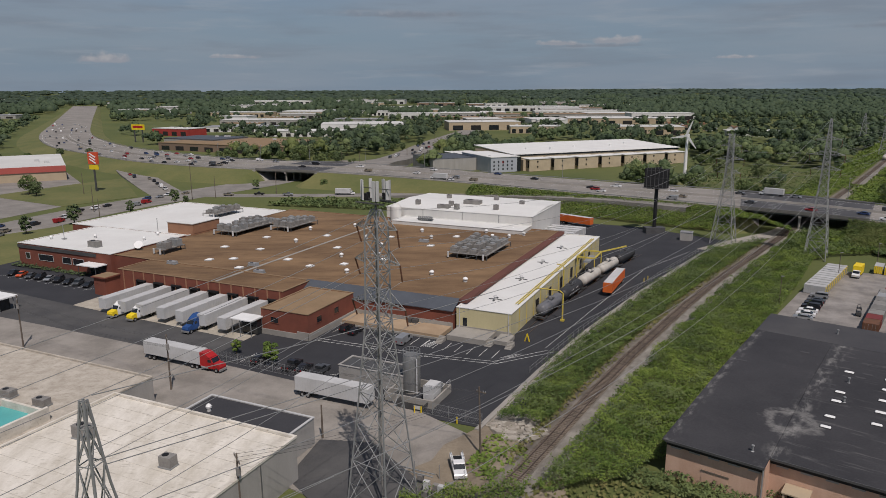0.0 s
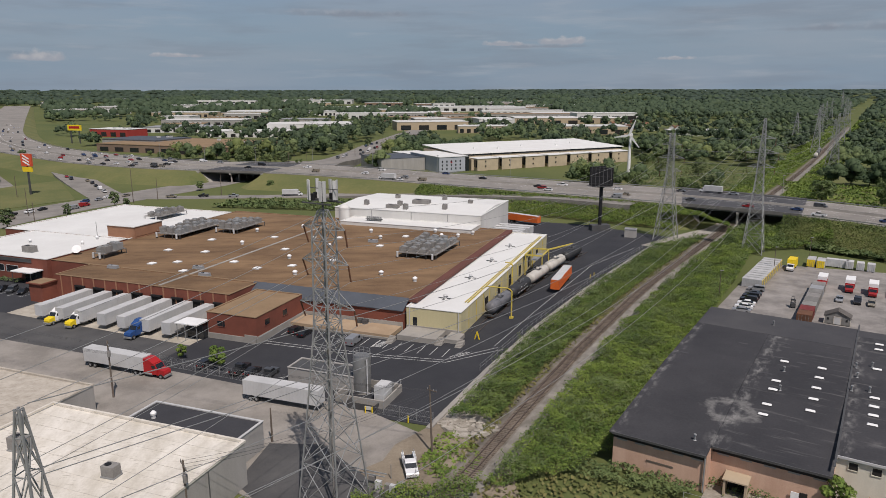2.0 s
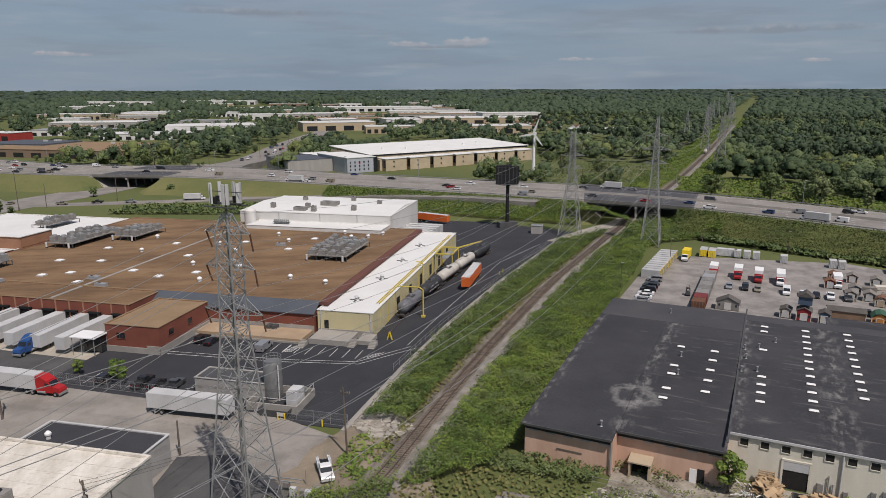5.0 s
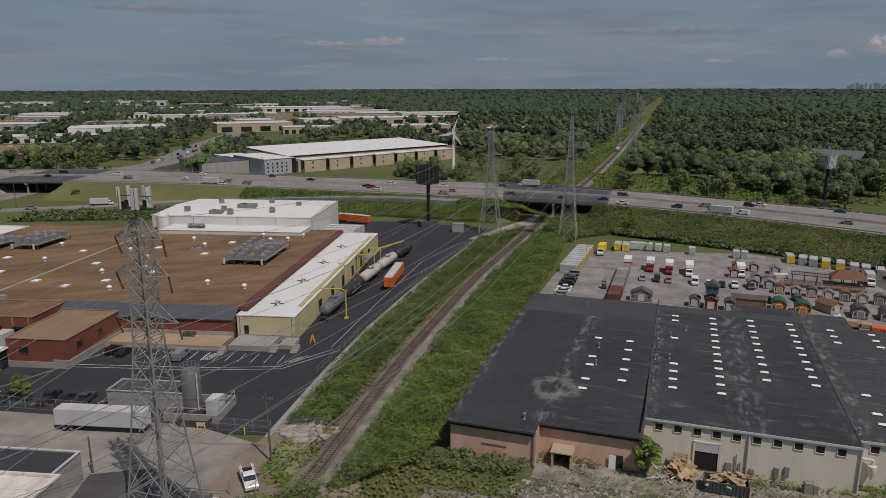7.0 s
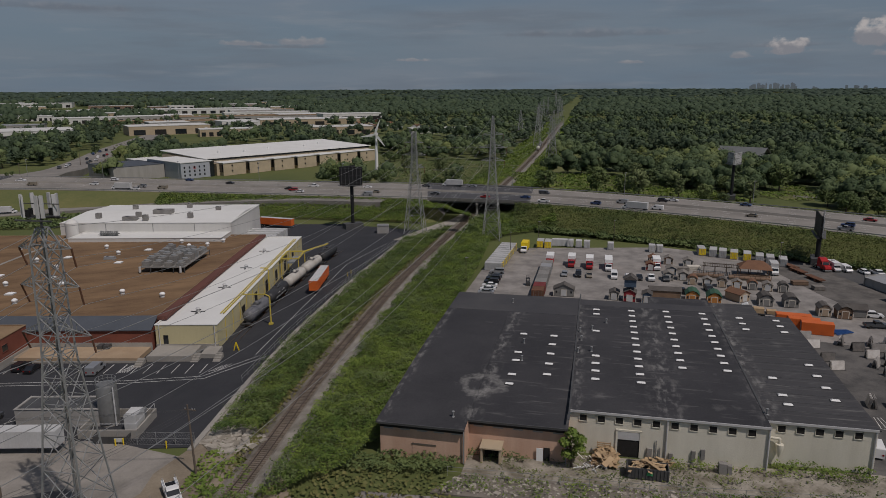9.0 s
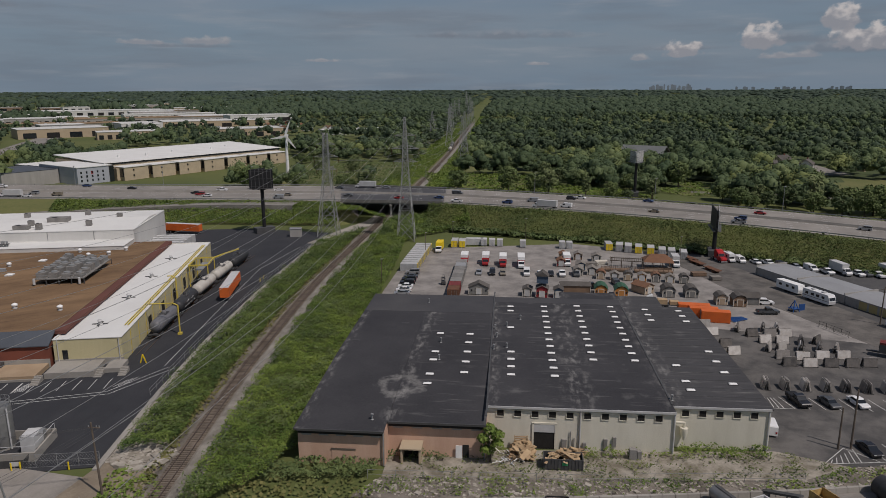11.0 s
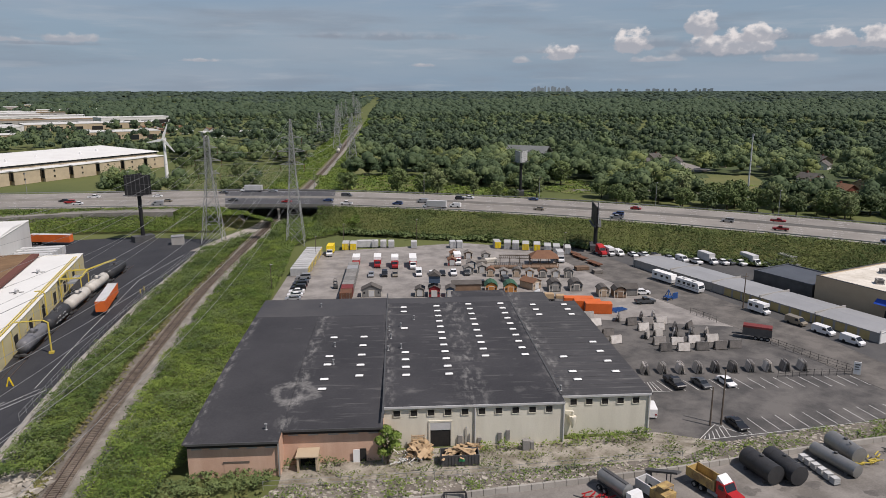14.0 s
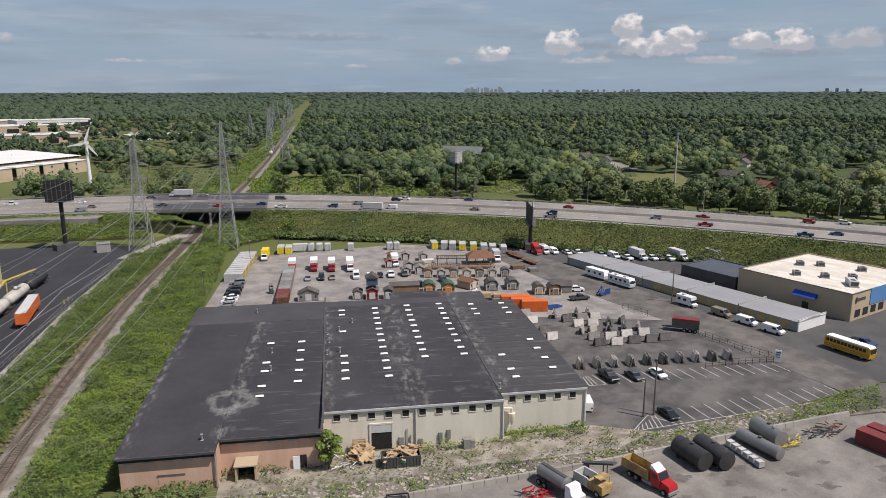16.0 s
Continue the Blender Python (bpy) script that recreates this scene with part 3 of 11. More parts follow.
# ground sheet to the horizon
gv, gf, NA = [(0, 0, -0.12)], [], 96
radii = [60, 140, 260, 420, 620, 850, 1100, 1400, 1750, 2150, 2600, 3100, 3600, 4100, 4600, 4950]
for r in radii:
    for a in range(NA):
        x, y = r * math.cos(2 * math.pi * a / NA), r * math.sin(2 * math.pi * a / NA)
        gv.append((x, y, rise(x, y) - 0.12))
for a in range(NA):
    gf.append((0, 1 + a, 1 + (a + 1) % NA))
for k in range(len(radii) - 1):
    for a in range(NA):
        b = (a + 1) % NA
        gf.append((1 + k * NA + a, 1 + (k + 1) * NA + a, 1 + (k + 1) * NA + b, 1 + k * NA + b))
solid("ground", Geo().add(gv, gf), GROUND, "rough green land that runs to a wooded horizon", "ground", kind="structure")

# highway: deck on fill, with open spans at two bridges
for s0, s1 in ((0, BRIDGES[0][0]), (BRIDGES[0][1], BRIDGES[1][0]), (BRIDGES[1][1], len(HN) - 1)):
    strip("road", s0, s1, 0, 1, 0.0, HIGHWAY, "pale worn concrete highway with many lanes", thick=0.5)
    S = spans(s0, s1)
    for side, (f, reach) in {"near": (0, -1), "far": (1, 1)}.items():
        g = Geo()
        top, mid, foot = [], [], []
        for s in S:
            p, q = hwy(s, f, -0.25), hwy(s, 1 - f, -0.25)
            d = Vector((p.x - q.x, p.y - q.y, 0)).normalized()
            w = 24 if f == 0 else 17
            top.append(p)
            mid.append(p + d * w * 0.45 + Vector((0, 0, -p.z * 0.38)))
            foot.append(Vector((p.x + d.x * w, p.y + d.y * w, -0.3)))
        if f == 0:
            g.ribbon(top, mid).ribbon(mid, foot)
        else:
            g.ribbon(mid, top).ribbon(foot, mid)
        solid("ground", g, MEADOW, "grassy highway embankment", "embankment", kind="structure")
for i, (s0, s1) in enumerate(BRIDGES):
    S = spans(s0, s1)
    strip("road", s0, s1, 0, 1, 0.02, BRIDGE_DECK, "dark asphalt bridge deck of the highway", thick=0.35)
    b = thing("highway_bridge", "concrete girder highway bridge over a track" if i else "concrete girder highway bridge over a street", "bridge")
    for k in range(9):
        f = 0.02 + 0.12 * k
        g = Geo()
        L = [hwy(s, f, -0.35) for s in S]
        for a, c in zip(L, L[1:]):
            g.bar((a.x, a.y, a.z - 0.6), (c.x, c.y, c.z - 0.6), 0.9)
        part("girder", g, BRIDGE_SIDE, b)
    for f in (0.0, 1.0):
        L = [hwy(s, f, 0.0) for s in S]
        g = Geo()
        for a, c in zip(L, L[1:]):
            m = look(a, c)
            ln = (c - a).length
            g.box(-0.2, 0.2, -0.55, 0.9, -ln, 0, m)
        part("parapet", g, BRIDGE_SIDE, b)
    for s in (s0, s1):
        p, q = hwy(s, -0.04), hwy(s, 1.04)
        g = Geo()
        m = look(p, q)
        g.box(-0.8, 0.8, -p.z - 0.5, -0.4, -(q - p).length, 0, m)
        part("abutment", g, CONCRETE, b)
        for f in (0, 1):
            c, d = hwy(s, f, -0.3), hwy(s, f, -0.3)
    for s, way in ((s0, 1), (s1, -1)):
        t = (hwy(s + way * 0.02, 0.5) - hwy(s, 0.5)).normalized()
        ends = [hwy(s, -0.02), hwy(s, 1.02)]
        v = []
        for p in ends:
            v += [(p.x + t.x * 0.9, p.y + t.y * 0.9, p.z - 1.6), (p.x + t.x * 8.5, p.y + t.y * 8.5, -0.1), (p.x, p.y, -0.1)]
        part("slope_paving", Geo().add(v, [(0, 1, 4, 3), (0, 2, 1), (3, 4, 5)]), CONCRETE, b, "pale concrete slope paving")
        c = []
        for f in (0, 1):
            p, q = hwy(s, f, -0.25), hwy(s, 1 - f, -0.25)
            d = Vector((p.x - q.x, p.y - q.y, 0)).normalized()
            w = 24 if f == 0 else 17
            c.append([p, p + d * w * 0.45 + Vector((0, 0, -p.z * 0.38)), Vector((p.x + d.x * w, p.y + d.y * w, -0.3))])
        for k in (0, 1):
            o = [Vector((c[k][2].x, c[k][2].y, 0)) + t * 7 - (c[k][2] - c[k][0]).normalized() * 8, Vector((c[k][0].x, c[k][0].y, 0)) + t * 8.5]
            o = [Vector((p.x, p.y, -0.15)) for p in o]
            part("end_slope", Geo().add([*c[k], *o], [(0, 1, 4), (1, 2, 3), (1, 3, 4)]), MEADOW, b, "grassy end slope of the fill")
    mid = (s0 + s1) / 2
    for f in np.linspace(0.03, 0.97, 7):
        p = hwy(mid, f)
        part("pier", Geo().tube((p.x, p.y, -0.3), (p.x, p.y, p.z - 1.4), 0.55, n=10), CONCRETE, b, smooth=40)
    p, q = hwy(mid, 0.0, -1.5), hwy(mid, 1.0, -1.5)
    part("pier_cap", Geo().box(-0.6, 0.6, -0.5, 0.6, -(q - p).length, 0, look(p, q)), CONCRETE, b)

# median barrier, guard rail and lane lines
E_ = len(HN) - 1
med = thing("median_barrier", "long concrete highway median barrier", "barrier", kind="structure")
S = spans(2, E_)
g = Geo()
for a, c in zip(S, S[1:]):
    p, q = hwy(a, 0.5, 0.0), hwy(c, 0.5, 0.0)
    g.add([(-0.35, 0, 0), (0.35, 0, 0), (0.12, 1.0, 0), (-0.12, 1.0, 0), (-0.35, 0, -(q - p).length), (0.35, 0, -(q - p).length), (0.12, 1.0, -(q - p).length), (-0.12, 1.0, -(q - p).length)],
          [(0, 1, 2, 3), (4, 7, 6, 5), (1, 5, 6, 2), (0, 3, 7, 4), (3, 2, 6, 7)], look(p, q))
part("barrier", g, CONCRETE, med)
for f, name in ((0.004, "near"), (0.996, "far")):
    gr = thing("guard_rail", "low galvanised guard rail along the highway", "guard rail", kind="structure")
    g, gp = Geo(), Geo()
    for a, c in zip(S, S[1:]):
        p, q = hwy(a, f, 0.0), hwy(c, f, 0.0)
        g.box(-0.05, 0.05, 0.45, 0.78, -(q - p).length, 0, look(p, q))
        gp.bar(p, p + Vector((0, 0, 0.7)), 0.14)
    part("rail", g, STEEL, gr)
    tagged(part("posts", gp, STEEL_DARK, gr), kind="stuff")
for f in (0.06, 0.44, 0.56, 0.94):
    strip("road", 2, E_, f - 0.003, f + 0.003, 0.035, LINE_PAINT, "solid painted edge line on the highway", "road marking")
g = Geo()
for f in (0.155, 0.25, 0.345, 0.655, 0.75, 0.845):
    s = 4.0
    while s < E_ - 0.2:
        step = 3.0 / (on(HN, min(s + 0.1, E_)) - on(HN, s)).length * 0.1
        p, q = hwy(s, f, 0.04), hwy(s + step, f, 0.04)
        d = (q - p).normalized()
        n = Vector((d.y, -d.x, 0)) * 0.12
        g.add([p - n, p + n, q + n, q - n], [(0, 1, 2, 3)])
        s += step * 4
tagged(solid("lane_dashes", g, LINE_PAINT, "white dashed lane lines on the highway", "road marking"), kind="stuff")

# streets and ramps
road("road", [(-330, 640, 5.2), (-273, 580, 3.2), (-211, 480, 1), (-170, 415, 0), (-150, 385, 0)], 19, ASPHALT_OLD, "grey two-lane exit ramp down to the street")
road("road", [(-215, 150), (-195, 230), (-184, 300), (-166, 352), (-140, 400), (-112, 450), (-100, 500), (-70, 580)], 30, ASPHALT_OLD, "wide grey street that passes under the highway", 0.04)
road("road", [(-150, 390, 0), (-105, 388, 0), (-58, 388, 0), (-12, 381, 1.6), (30, 358, 4.5), (75, 333, 6.4), (110, 306, 6.8)], 11, ASPHALT_OLD, "grey entrance ramp that climbs to the highway", 0.08)
road("road", [(-56, 458, 6.85), (-47, 508, 6.7), (-38, 560, 4), (-25, 640, 3), (-8, 760, 2), (40, 1000, 1)], 26, ASPHALT_OLD, "grey side street beyond the highway", 0.05)
road("road", [(-190, 215), (-230, 225), (-300, 240)], 12, ASPHALT_OLD, "grey side street", 0.05)
flat("pavement", None, [(-330, 330), (-205, 318), (-192, 362), (-222, 430), (-310, 560), (-420, 560), (-420, 380)], 0.05, ASPHALT_OLD, "grey asphalt shop parking lot", "parking lot")
flat("ground", None, [(-255, 388), (-195, 352), (-170, 385), (-215, 468), (-232, 440)], 0.12, MEADOW, "mown grass verge beside the ramp", "grass")

# factory yards
flat("pavement", FAC, [(-200, -52), (14, -44.5), (15, -18), (20, 20), (33, 110), (44, 136), (6, 152), (-30, 152), (-30, 100), (-200, 100)], 0.05, ASPHALT_NEW, "fresh black asphalt yard round the factory", "yard")
flat("pavement", FAC, [(-119, -24.2), (-57, -27.2), (-57, -8), (-119, -8)], 0.09, APRON, "pale concrete loading apron", "apron")
flat("road", None, [(-150, 160), (-60, 118), (-18, 90), (0, 84), (10, 104), (-6, 120), (-48, 141.5), (-66, 151), (-100, 167), (-160, 194)], 0.08, STREET, "worn grey concrete street along the factory", "street")
flat("pavement", FAC, [(-190, -50), (-57, -41), (-57, -27.3), (-119, -24.3), (-190, -20)], 0.07, ASPHALT_DARK, "worn dark grey asphalt before the docks", "yard")
flat("pavement", None, [(-24, 96), (-10, 78), (4, 84), (-12, 107), (-21, 108)], 0.11, ASPHALT_DARK, "dark asphalt court beside the white-roofed building", "yard")
flat("ground", FAC, [(-250, -52), (-182, -10), (-182, 60), (-196, 100), (-215, 100)], 0.08, MEADOW, "mown lawn beside the office", "grass")
flat("ground", None, [(-14, 92), (2, 84), (18, 84), (18, 104), (8, 114), (0, 106), (-2, 101)], 0.10, DIRT, "bare dirt round the tower foot", "dirt")

# track
RL = smooth_line([(-40, 18), (0.5, 80.5), (12.3, 97.7), (30.6, 127.7), (45.0, 150.2), (76, 195.4), (109.6, 239.2), (144, 283), (182.5, 333.2), (220.6, 383), (263, 438), (375, 588), (480, 733), (900, 1306), (1167, 1668), (1745, 2450)], 6)
RL = [Vector((p[0], p[1], 0)) for p in RL] if len(RL[0]) == 3 else [Vector((p.x, p.y, 0)) for p in RL]
bed = [Vector((p.x, p.y, 0.10)) for p in RL]
a, b, c, d = offset(bed, -3.4), offset(bed, -2.0), offset(bed, 1.7), offset(bed, 4.8)
lift = lambda L, z: [Vector((p.x, p.y, z)) for p in L]
solid("ground", Geo().ribbon(lift(a, 0.02), lift(b, 0.3)).ribbon(lift(b, 0.3), lift(c, 0.3)), GRAVEL, "brown-grey ballast bed of the railway", "ballast", kind="structure")
solid("ground", Geo().ribbon(lift(c, 0.3), lift(d, 0.04)), SHOULDER, "pale gravel shoulder beside the railway", "gravel", kind="structure")
track = thing("railway_track", "single rusty railway track on timber sleepers", "railway", kind="structure")
for s in (-0.72, 0.72):
    L = lift(offset(RL, s), 0.52)
    g = Geo()
    for p, q in zip(L, L[1:]):
        g.box(-0.06, 0.06, -0.09, 0.09, -(q - p).length - 0.02, 0, look(p, q))
    part("rail", g, RAIL_STEEL, track)
tie = mesh_of("sleeper", Geo().box(-0.14, 0.14, -1.35, 1.35, 0.26, 0.44), TIE)
count, far_ties, acc = 0, Geo(), 0.0
for p, q in zip(RL, RL[1:]):
    L = (q - p).length
    ang = math.degrees(math.atan2(q.y - p.y, q.x - p.x))
    while acc < L:
        c = p.lerp(q, acc / L)
        if c.y > 84 and c.y < 300:
            if count < 290:
                o = new("sleeper", tie)
                o.parent, o.matrix_basis = track, pose(c.x, c.y, 0, 0, 0, ang)
                count += 1
            else:
                far_ties.box(-0.14, 0.14, -1.35, 1.35, 0.26, 0.44, pose(c.x, c.y, 0, 0, 0, ang))
        acc += 0.62
    acc -= L
if far_ties.v:
    tagged(part("sleepers", far_ties, TIE, track), kind="stuff")
g = Geo()
ang = 0
L = [q for q in RL if q.y > 300 and q.y < 900]
for p, q in zip(L, L[1:]):
    n = max(1, int((q - p).length / 0.9))
    ang = math.degrees(math.atan2(q.y - p.y, q.x - p.x))
    for k in range(n):
        c = p.lerp(q, k / n)
        g.box(-0.2, 0.2, -1.35, 1.35, 0.26, 0.44, pose(c.x, c.y, 0, 0, 0, ang))
tagged(part("sleepers", g, TIE, track), kind="stuff")
road("ground", [(130, 268), (150, 290), (168, 312), (200, 350)], 13, PALE_GRAVEL, "pale gravel track under the bridge", 0.06, "gravel track")
road("ground", [(96, 249), (104, 255), (116, 265), (133, 277), (146, 286)], 6.5, PALE_GRAVEL, "pale gravel path to the bridge", 0.07, "gravel track")

# warehouse yards
flat("pavement", WHS, [(75, 7), (86, 5), (131, 14), (126, 41), (119, 62), (75, 74)], 0.05, ASPHALT_LOT, "worn grey asphalt sales yard", "yard")
flat("pavement", WHS, [(-4, 69), (59, 69), (59, 73), (74.9, 73), (119, 62), (106, 112), (96, 150), (58, 166), (2, 154), (-3, 120)], 0.06, CONCRETE_YARD, "stained pale concrete storage yard", "yard")
flat("road", WHS, [(84, 158), (97, 110), (120, 55), (131, 16), (137, -20), (150, -20), (142, 18), (134, 58), (116, 110), (104, 150), (92, 166)], 0.09, ASPHALT_LANE, "worn grey-brown lane beside the storage units", "lane")
flat("pavement", WHS, [(104, 150), (116, 110), (134, 58), (142, 18), (230, 10), (230, 110), (180, 124), (135, 133)], 0.05, ASPHALT_DARK, "dark asphalt lot behind the storage units", "parking lot")
flat("pavement", WHS, [(14, -3.5), (78, 0.5), (88, 5), (77, 9.5), (60, 8), (30, 6), (14, 2.5)], 0.08, DRIVE, "broken dirty concrete drive behind the warehouse", "drive")
flat("ground", WHS, [(10, -9.5), (42, -8), (58, -5.8), (76, -3.2), (100, 1.4), (125, 5.4), (134, 6), (131, 13), (86, 5), (78, 0.6), (14, -3.6)], 0.14, GRAVEL, "rubble strip of pale broken stone and weeds", "rubble")
flat("pavement", WHS, [(0, -60), (150, -60), (136, 5.5), (125, 5.2), (100, 1.2), (76, -3.4), (58, -6), (42, -8.2), (0, -11)], 0.06, YARD_DIRT, "packed grey dirt truck yard with oil stains", "yard")

# ---- buildings ----
def block(name, label, m, u0, u1, v0, v1, z1, wall, roof, z0=-0.2, parapet=0.25, category="building", edge=None, walls=True):
    """A flat-roofed block: walls with thickness, a roof slab and a coping all round."""
    h = thing(name, label, category, m)
    t = 0.3
    part("wall", Geo().box(u0, u1, v0, v0 + t, z0, z1), wall, h)
    part("wall", Geo().box(u0, u1, v1 - t, v1, z0, z1), wall, h)
    part("wall", Geo().box(u0, u0 + t, v0 + t, v1 - t, z0, z1), wall, h)
    part("wall", Geo().box(u1 - t, u1, v0 + t, v1 - t, z0, z1), wall, h)
    part("roof", Geo().box(u0 + t, u1 - t, v0 + t, v1 - t, z1 - 0.5, z1 - 0.06), roof, h)
    e = edge or roof
    g, o = Geo(), 0.12
    for a in ((u0 - o, u1 + o, v0 - o, v0 + t), (u0 - o, u1 + o, v1 - t, v1 + o), (u0 - o, u0 + t, v0 + t, v1 - t), (u1 - t, u1 + o, v0 + t, v1 - t)):
        g.box(*a, z1, z1 + parapet)
    part("coping", g, e, h)
    return h


def window(h, m, w, z0, z1, glass=None, frame_mat=None, depth=0.12, bars=1):
    """A framed window on a wall: m stands on the wall's face, x along it, y out of it."""
    f = part("window_frame", Geo().box(-w / 2 - 0.09, w / 2 + 0.09, -0.05, depth, z0 - 0.09, z0, m).box(-w / 2 - 0.09, w / 2 + 0.09, -0.05, depth, z1, z1 + 0.09, m)
             .box(-w / 2 - 0.09, -w / 2, -0.05, depth, z0, z1, m).box(w / 2, w / 2 + 0.09, -0.05, depth, z0, z1, m), frame_mat or WHITE_DULL, h)
    for k in range(bars):
        a = -w / 2 + w * k / bars
        part("pane", Geo().box(a + 0.03, a + w / bars - 0.03, 0.0, 0.04, z0 + 0.02, z1 - 0.02, m), glass or GLASS_DARK, f)
    return f


front = lambda u, v: pose(u, v, 0, 0, 0, 180)          # y out of the wall points to the street
left_side = lambda u, v: pose(u, v, 0, 0, 0, 90)
right_side = lambda u, v: pose(u, v, 0, 0, 0, -90)

# brown-roofed main hall
hall = block("factory_hall", "long red brick factory hall with a brown ballast roof", FAC, -134, -14.6, 3.2, 96, 7.0, BRICK, ROOF_BROWN, edge=ROOF_TAN, parapet=0.12, category="factory")
dock = block("loading_wing", "red brick loading wing with dock doors and a brown roof", FAC, -118, -59, -9.0, 3.2, 6.95, BRICK, ROOF_BROWN, edge=ROOF_TAN, parapet=0.12, category="factory")
part("wall", Geo().box(-59, -14.7, -0.4, 3.1, -0.2, 5.1), BRICK, hall)
part("lean_to_roof", Geo().add([(-60, -0.8, 5.1), (-14.5, -0.8, 5.1), (-14.5, 3.3, 7.25), (-60, 3.3, 7.25), (-60, -0.8, 4.9), (-14.5, -0.8, 4.9), (-14.5, 3.3, 6.9), (-60, 3.3, 6.9)],
                               [(0, 1, 2, 3), (4, 5, 1, 0), (7, 6, 5, 4), (1, 5, 6, 2), (0, 3, 7, 4)]), METAL_DARK_ROOF, hall, "dark grey sloped metal roof")
part("concrete_base", Geo().box(-43, -14.7, -0.55, -0.4, 0, 2.0), CONCRETE, hall)
part("roof_seam", Geo().box(-82.5, -81.6, -8, 92, 6.9, 7.06), CONCRETE, hall, "pale raised roof joint")
part("roof_seam", Geo().box(-14.6, -12.4, 3, 96, 6.3, 7.12), mat("maroon_roof_edge", (0.15, 0.06, 0.045), (0.11, 0.048, 0.038), 0.9), hall, "maroon roof edge strip")
for u in range(-116, -58, 4):
    part("pilaster", Geo().box(u - 0.18, u + 0.18, -9.12, -9.0, 0, 7.0), BRICK_TAN, dock)
for k in range(8):
    u = -109 + 6.7 * k
    d = part("dock_door", Geo().box(u - 1.4, u + 1.4, -9.1, -8.9, 1.1, 4.1), DARK_OPENING, dock, "dark loading dock opening")
    part("dock_seal", Geo().box(u - 1.8, u - 1.4, -9.5, -9.0, 1.0, 4.5).box(u + 1.4, u + 1.8, -9.5, -9.0, 1.0, 4.5).box(u - 1.8, u + 1.8, -9.5, -9.0, 4.1, 4.6), BLACK, d)
tagged(part("dock_hut", Geo().box(-122.5, -117.8, -14, -8.8, 0, 5.2).box(-123, -117.3, -14.5, -8.8, 5.2, 5.5), BRICK, dock, "brick porch with a flat tan roof"))
part("dock_hut_roof", Geo().box(-122.6, -117.6, -14.2, -9, 5.5, 5.56), ROOF_TAN, dock)

# annex with canopy
annex = block("brick_annex", "red brick annex with a brown roof", FAC, -56.5, -42.8, -21, -0.8, 6.4, BRICK, ROOF_TAN, parapet=0.15, category="factory")
part("concrete_base", Geo().box(-42.8, -42.55, -21.2, -0.8, 0, 1.7).box(-46, -42.6, -21.2, -20.95, 0, 2.0).box(-56.6, -46, -21.2, -21, 0, 1.4), CONCRETE, annex)
for v in (-16.5, -9.0):
    window(annex, right_side(-42.8, v), 2.0, 3.4, 4.9, frame_mat=BRICK, bars=3)
window(annex, front(-52.5, -21), 2.2, 3.2, 4.6, frame_mat=BRICK, bars=3)
can = thing("entrance_canopy", "white flat entrance canopy on thin posts", "canopy", fac(-59.2, -23.0))
part("canopy_roof", Geo().box(-3.2, 3.2, -2.4, 2.2, 4.2, 4.45), WHITE_PAINT, can)
for x in (-2.8, -0.5, 2.8):
    part("post", Geo().bar((x, -2.1, 0), (x, -2.1, 4.2), 0.16), STEEL, can)
    part("post", Geo().bar((x, 2.0, 0), (x, 2.0, 4.2), 0.16), STEEL, can)
part("booth", Geo().box(-1.8, 2.8, 0.2, 2.0, 0, 4.1), GLASS_DARK, can)

# cream wing beside the siding
cream = block("cream_wing", "cream metal-sided wing with a white membrane roof", FAC, -13.9, 0.2, 0.0, 97, 6.0, YELLOW_WALL, ROOF_WHITE, parapet=0.15, category="factory", edge=ROOF_WHITE)
part("concrete_base", Geo().box(-13.9, 0.35, -0.2, 0.0, 0, 1.5), CONCRETE, cream)
part("door", Geo().box(-12.2, -11.1, -0.06, 0.02, 1.5, 3.6), GLASS_DARK, cream, "dark metal door")
for v in range(6, 96, 6):
    part("wall_rib", Geo().box(0.2, 0.3, v - 0.08, v + 0.08, 0, 6.0), YELLOW_PAINT, cream)
for v in (21, 33, 45, 57, 69, 81):
    part("door", Geo().box(0.18, 0.32, v - 1.2, v + 1.2, 0.8, 4.0), DARK_OPENING, cream, "dark side doorway")
for x in (-13.0, -0.4):
    part("downpipe", Geo().tube((x, -0.18, 0), (x, -0.18, 6.0), 0.1, n=8), WHITE_DULL, cream)
part("pipe_rack", Geo().box(-0.9, -0.6, 8, 92, 6.15, 6.3).box(-1.5, -1.3, 8, 92, 6.15, 6.28), YELLOW_PAINT, cream)

# office wings with white roofs
off = block("office_wing", "red brick office wing with a bright white roof", FAC, -177.5, -133.6, 1.6, 34, 7.4, BRICK, ROOF_WHITE, parapet=0.2, edge=ROOF_WHITE)
offb = block("rear_office_wing", "low brick wing with a bright white roof", FAC, -192, -133.8, 34, 92, 7.1, BRICK, ROOF_WHITE, parapet=0.2, edge=ROOF_WHITE)
part("fascia", Geo().box(-177.6, -140, 1.35, 1.6, 5.9, 7.0), STEEL_DARK, off, "dark brown fascia")
for u, w, n in ((-173, 2, 1), (-164, 7, 3), (-154, 4, 2), (-148.5, 5, 2)):
    window(off, front(u, 1.6), w, 2.4, 4.4, bars=n)
cp = thing("entrance_canopy", "white flat canopy over an office door", "canopy", fac(-139.5, -0.8))
part("canopy_roof", Geo().box(-4.2, 4.2, -2.2, 2.3, 3.9, 4.2), WHITE_PAINT, cp)
part("doorway", Geo().box(-3.4, 3.4, 2.0, 2.35, 0, 3.8), GLASS_DARK, cp)
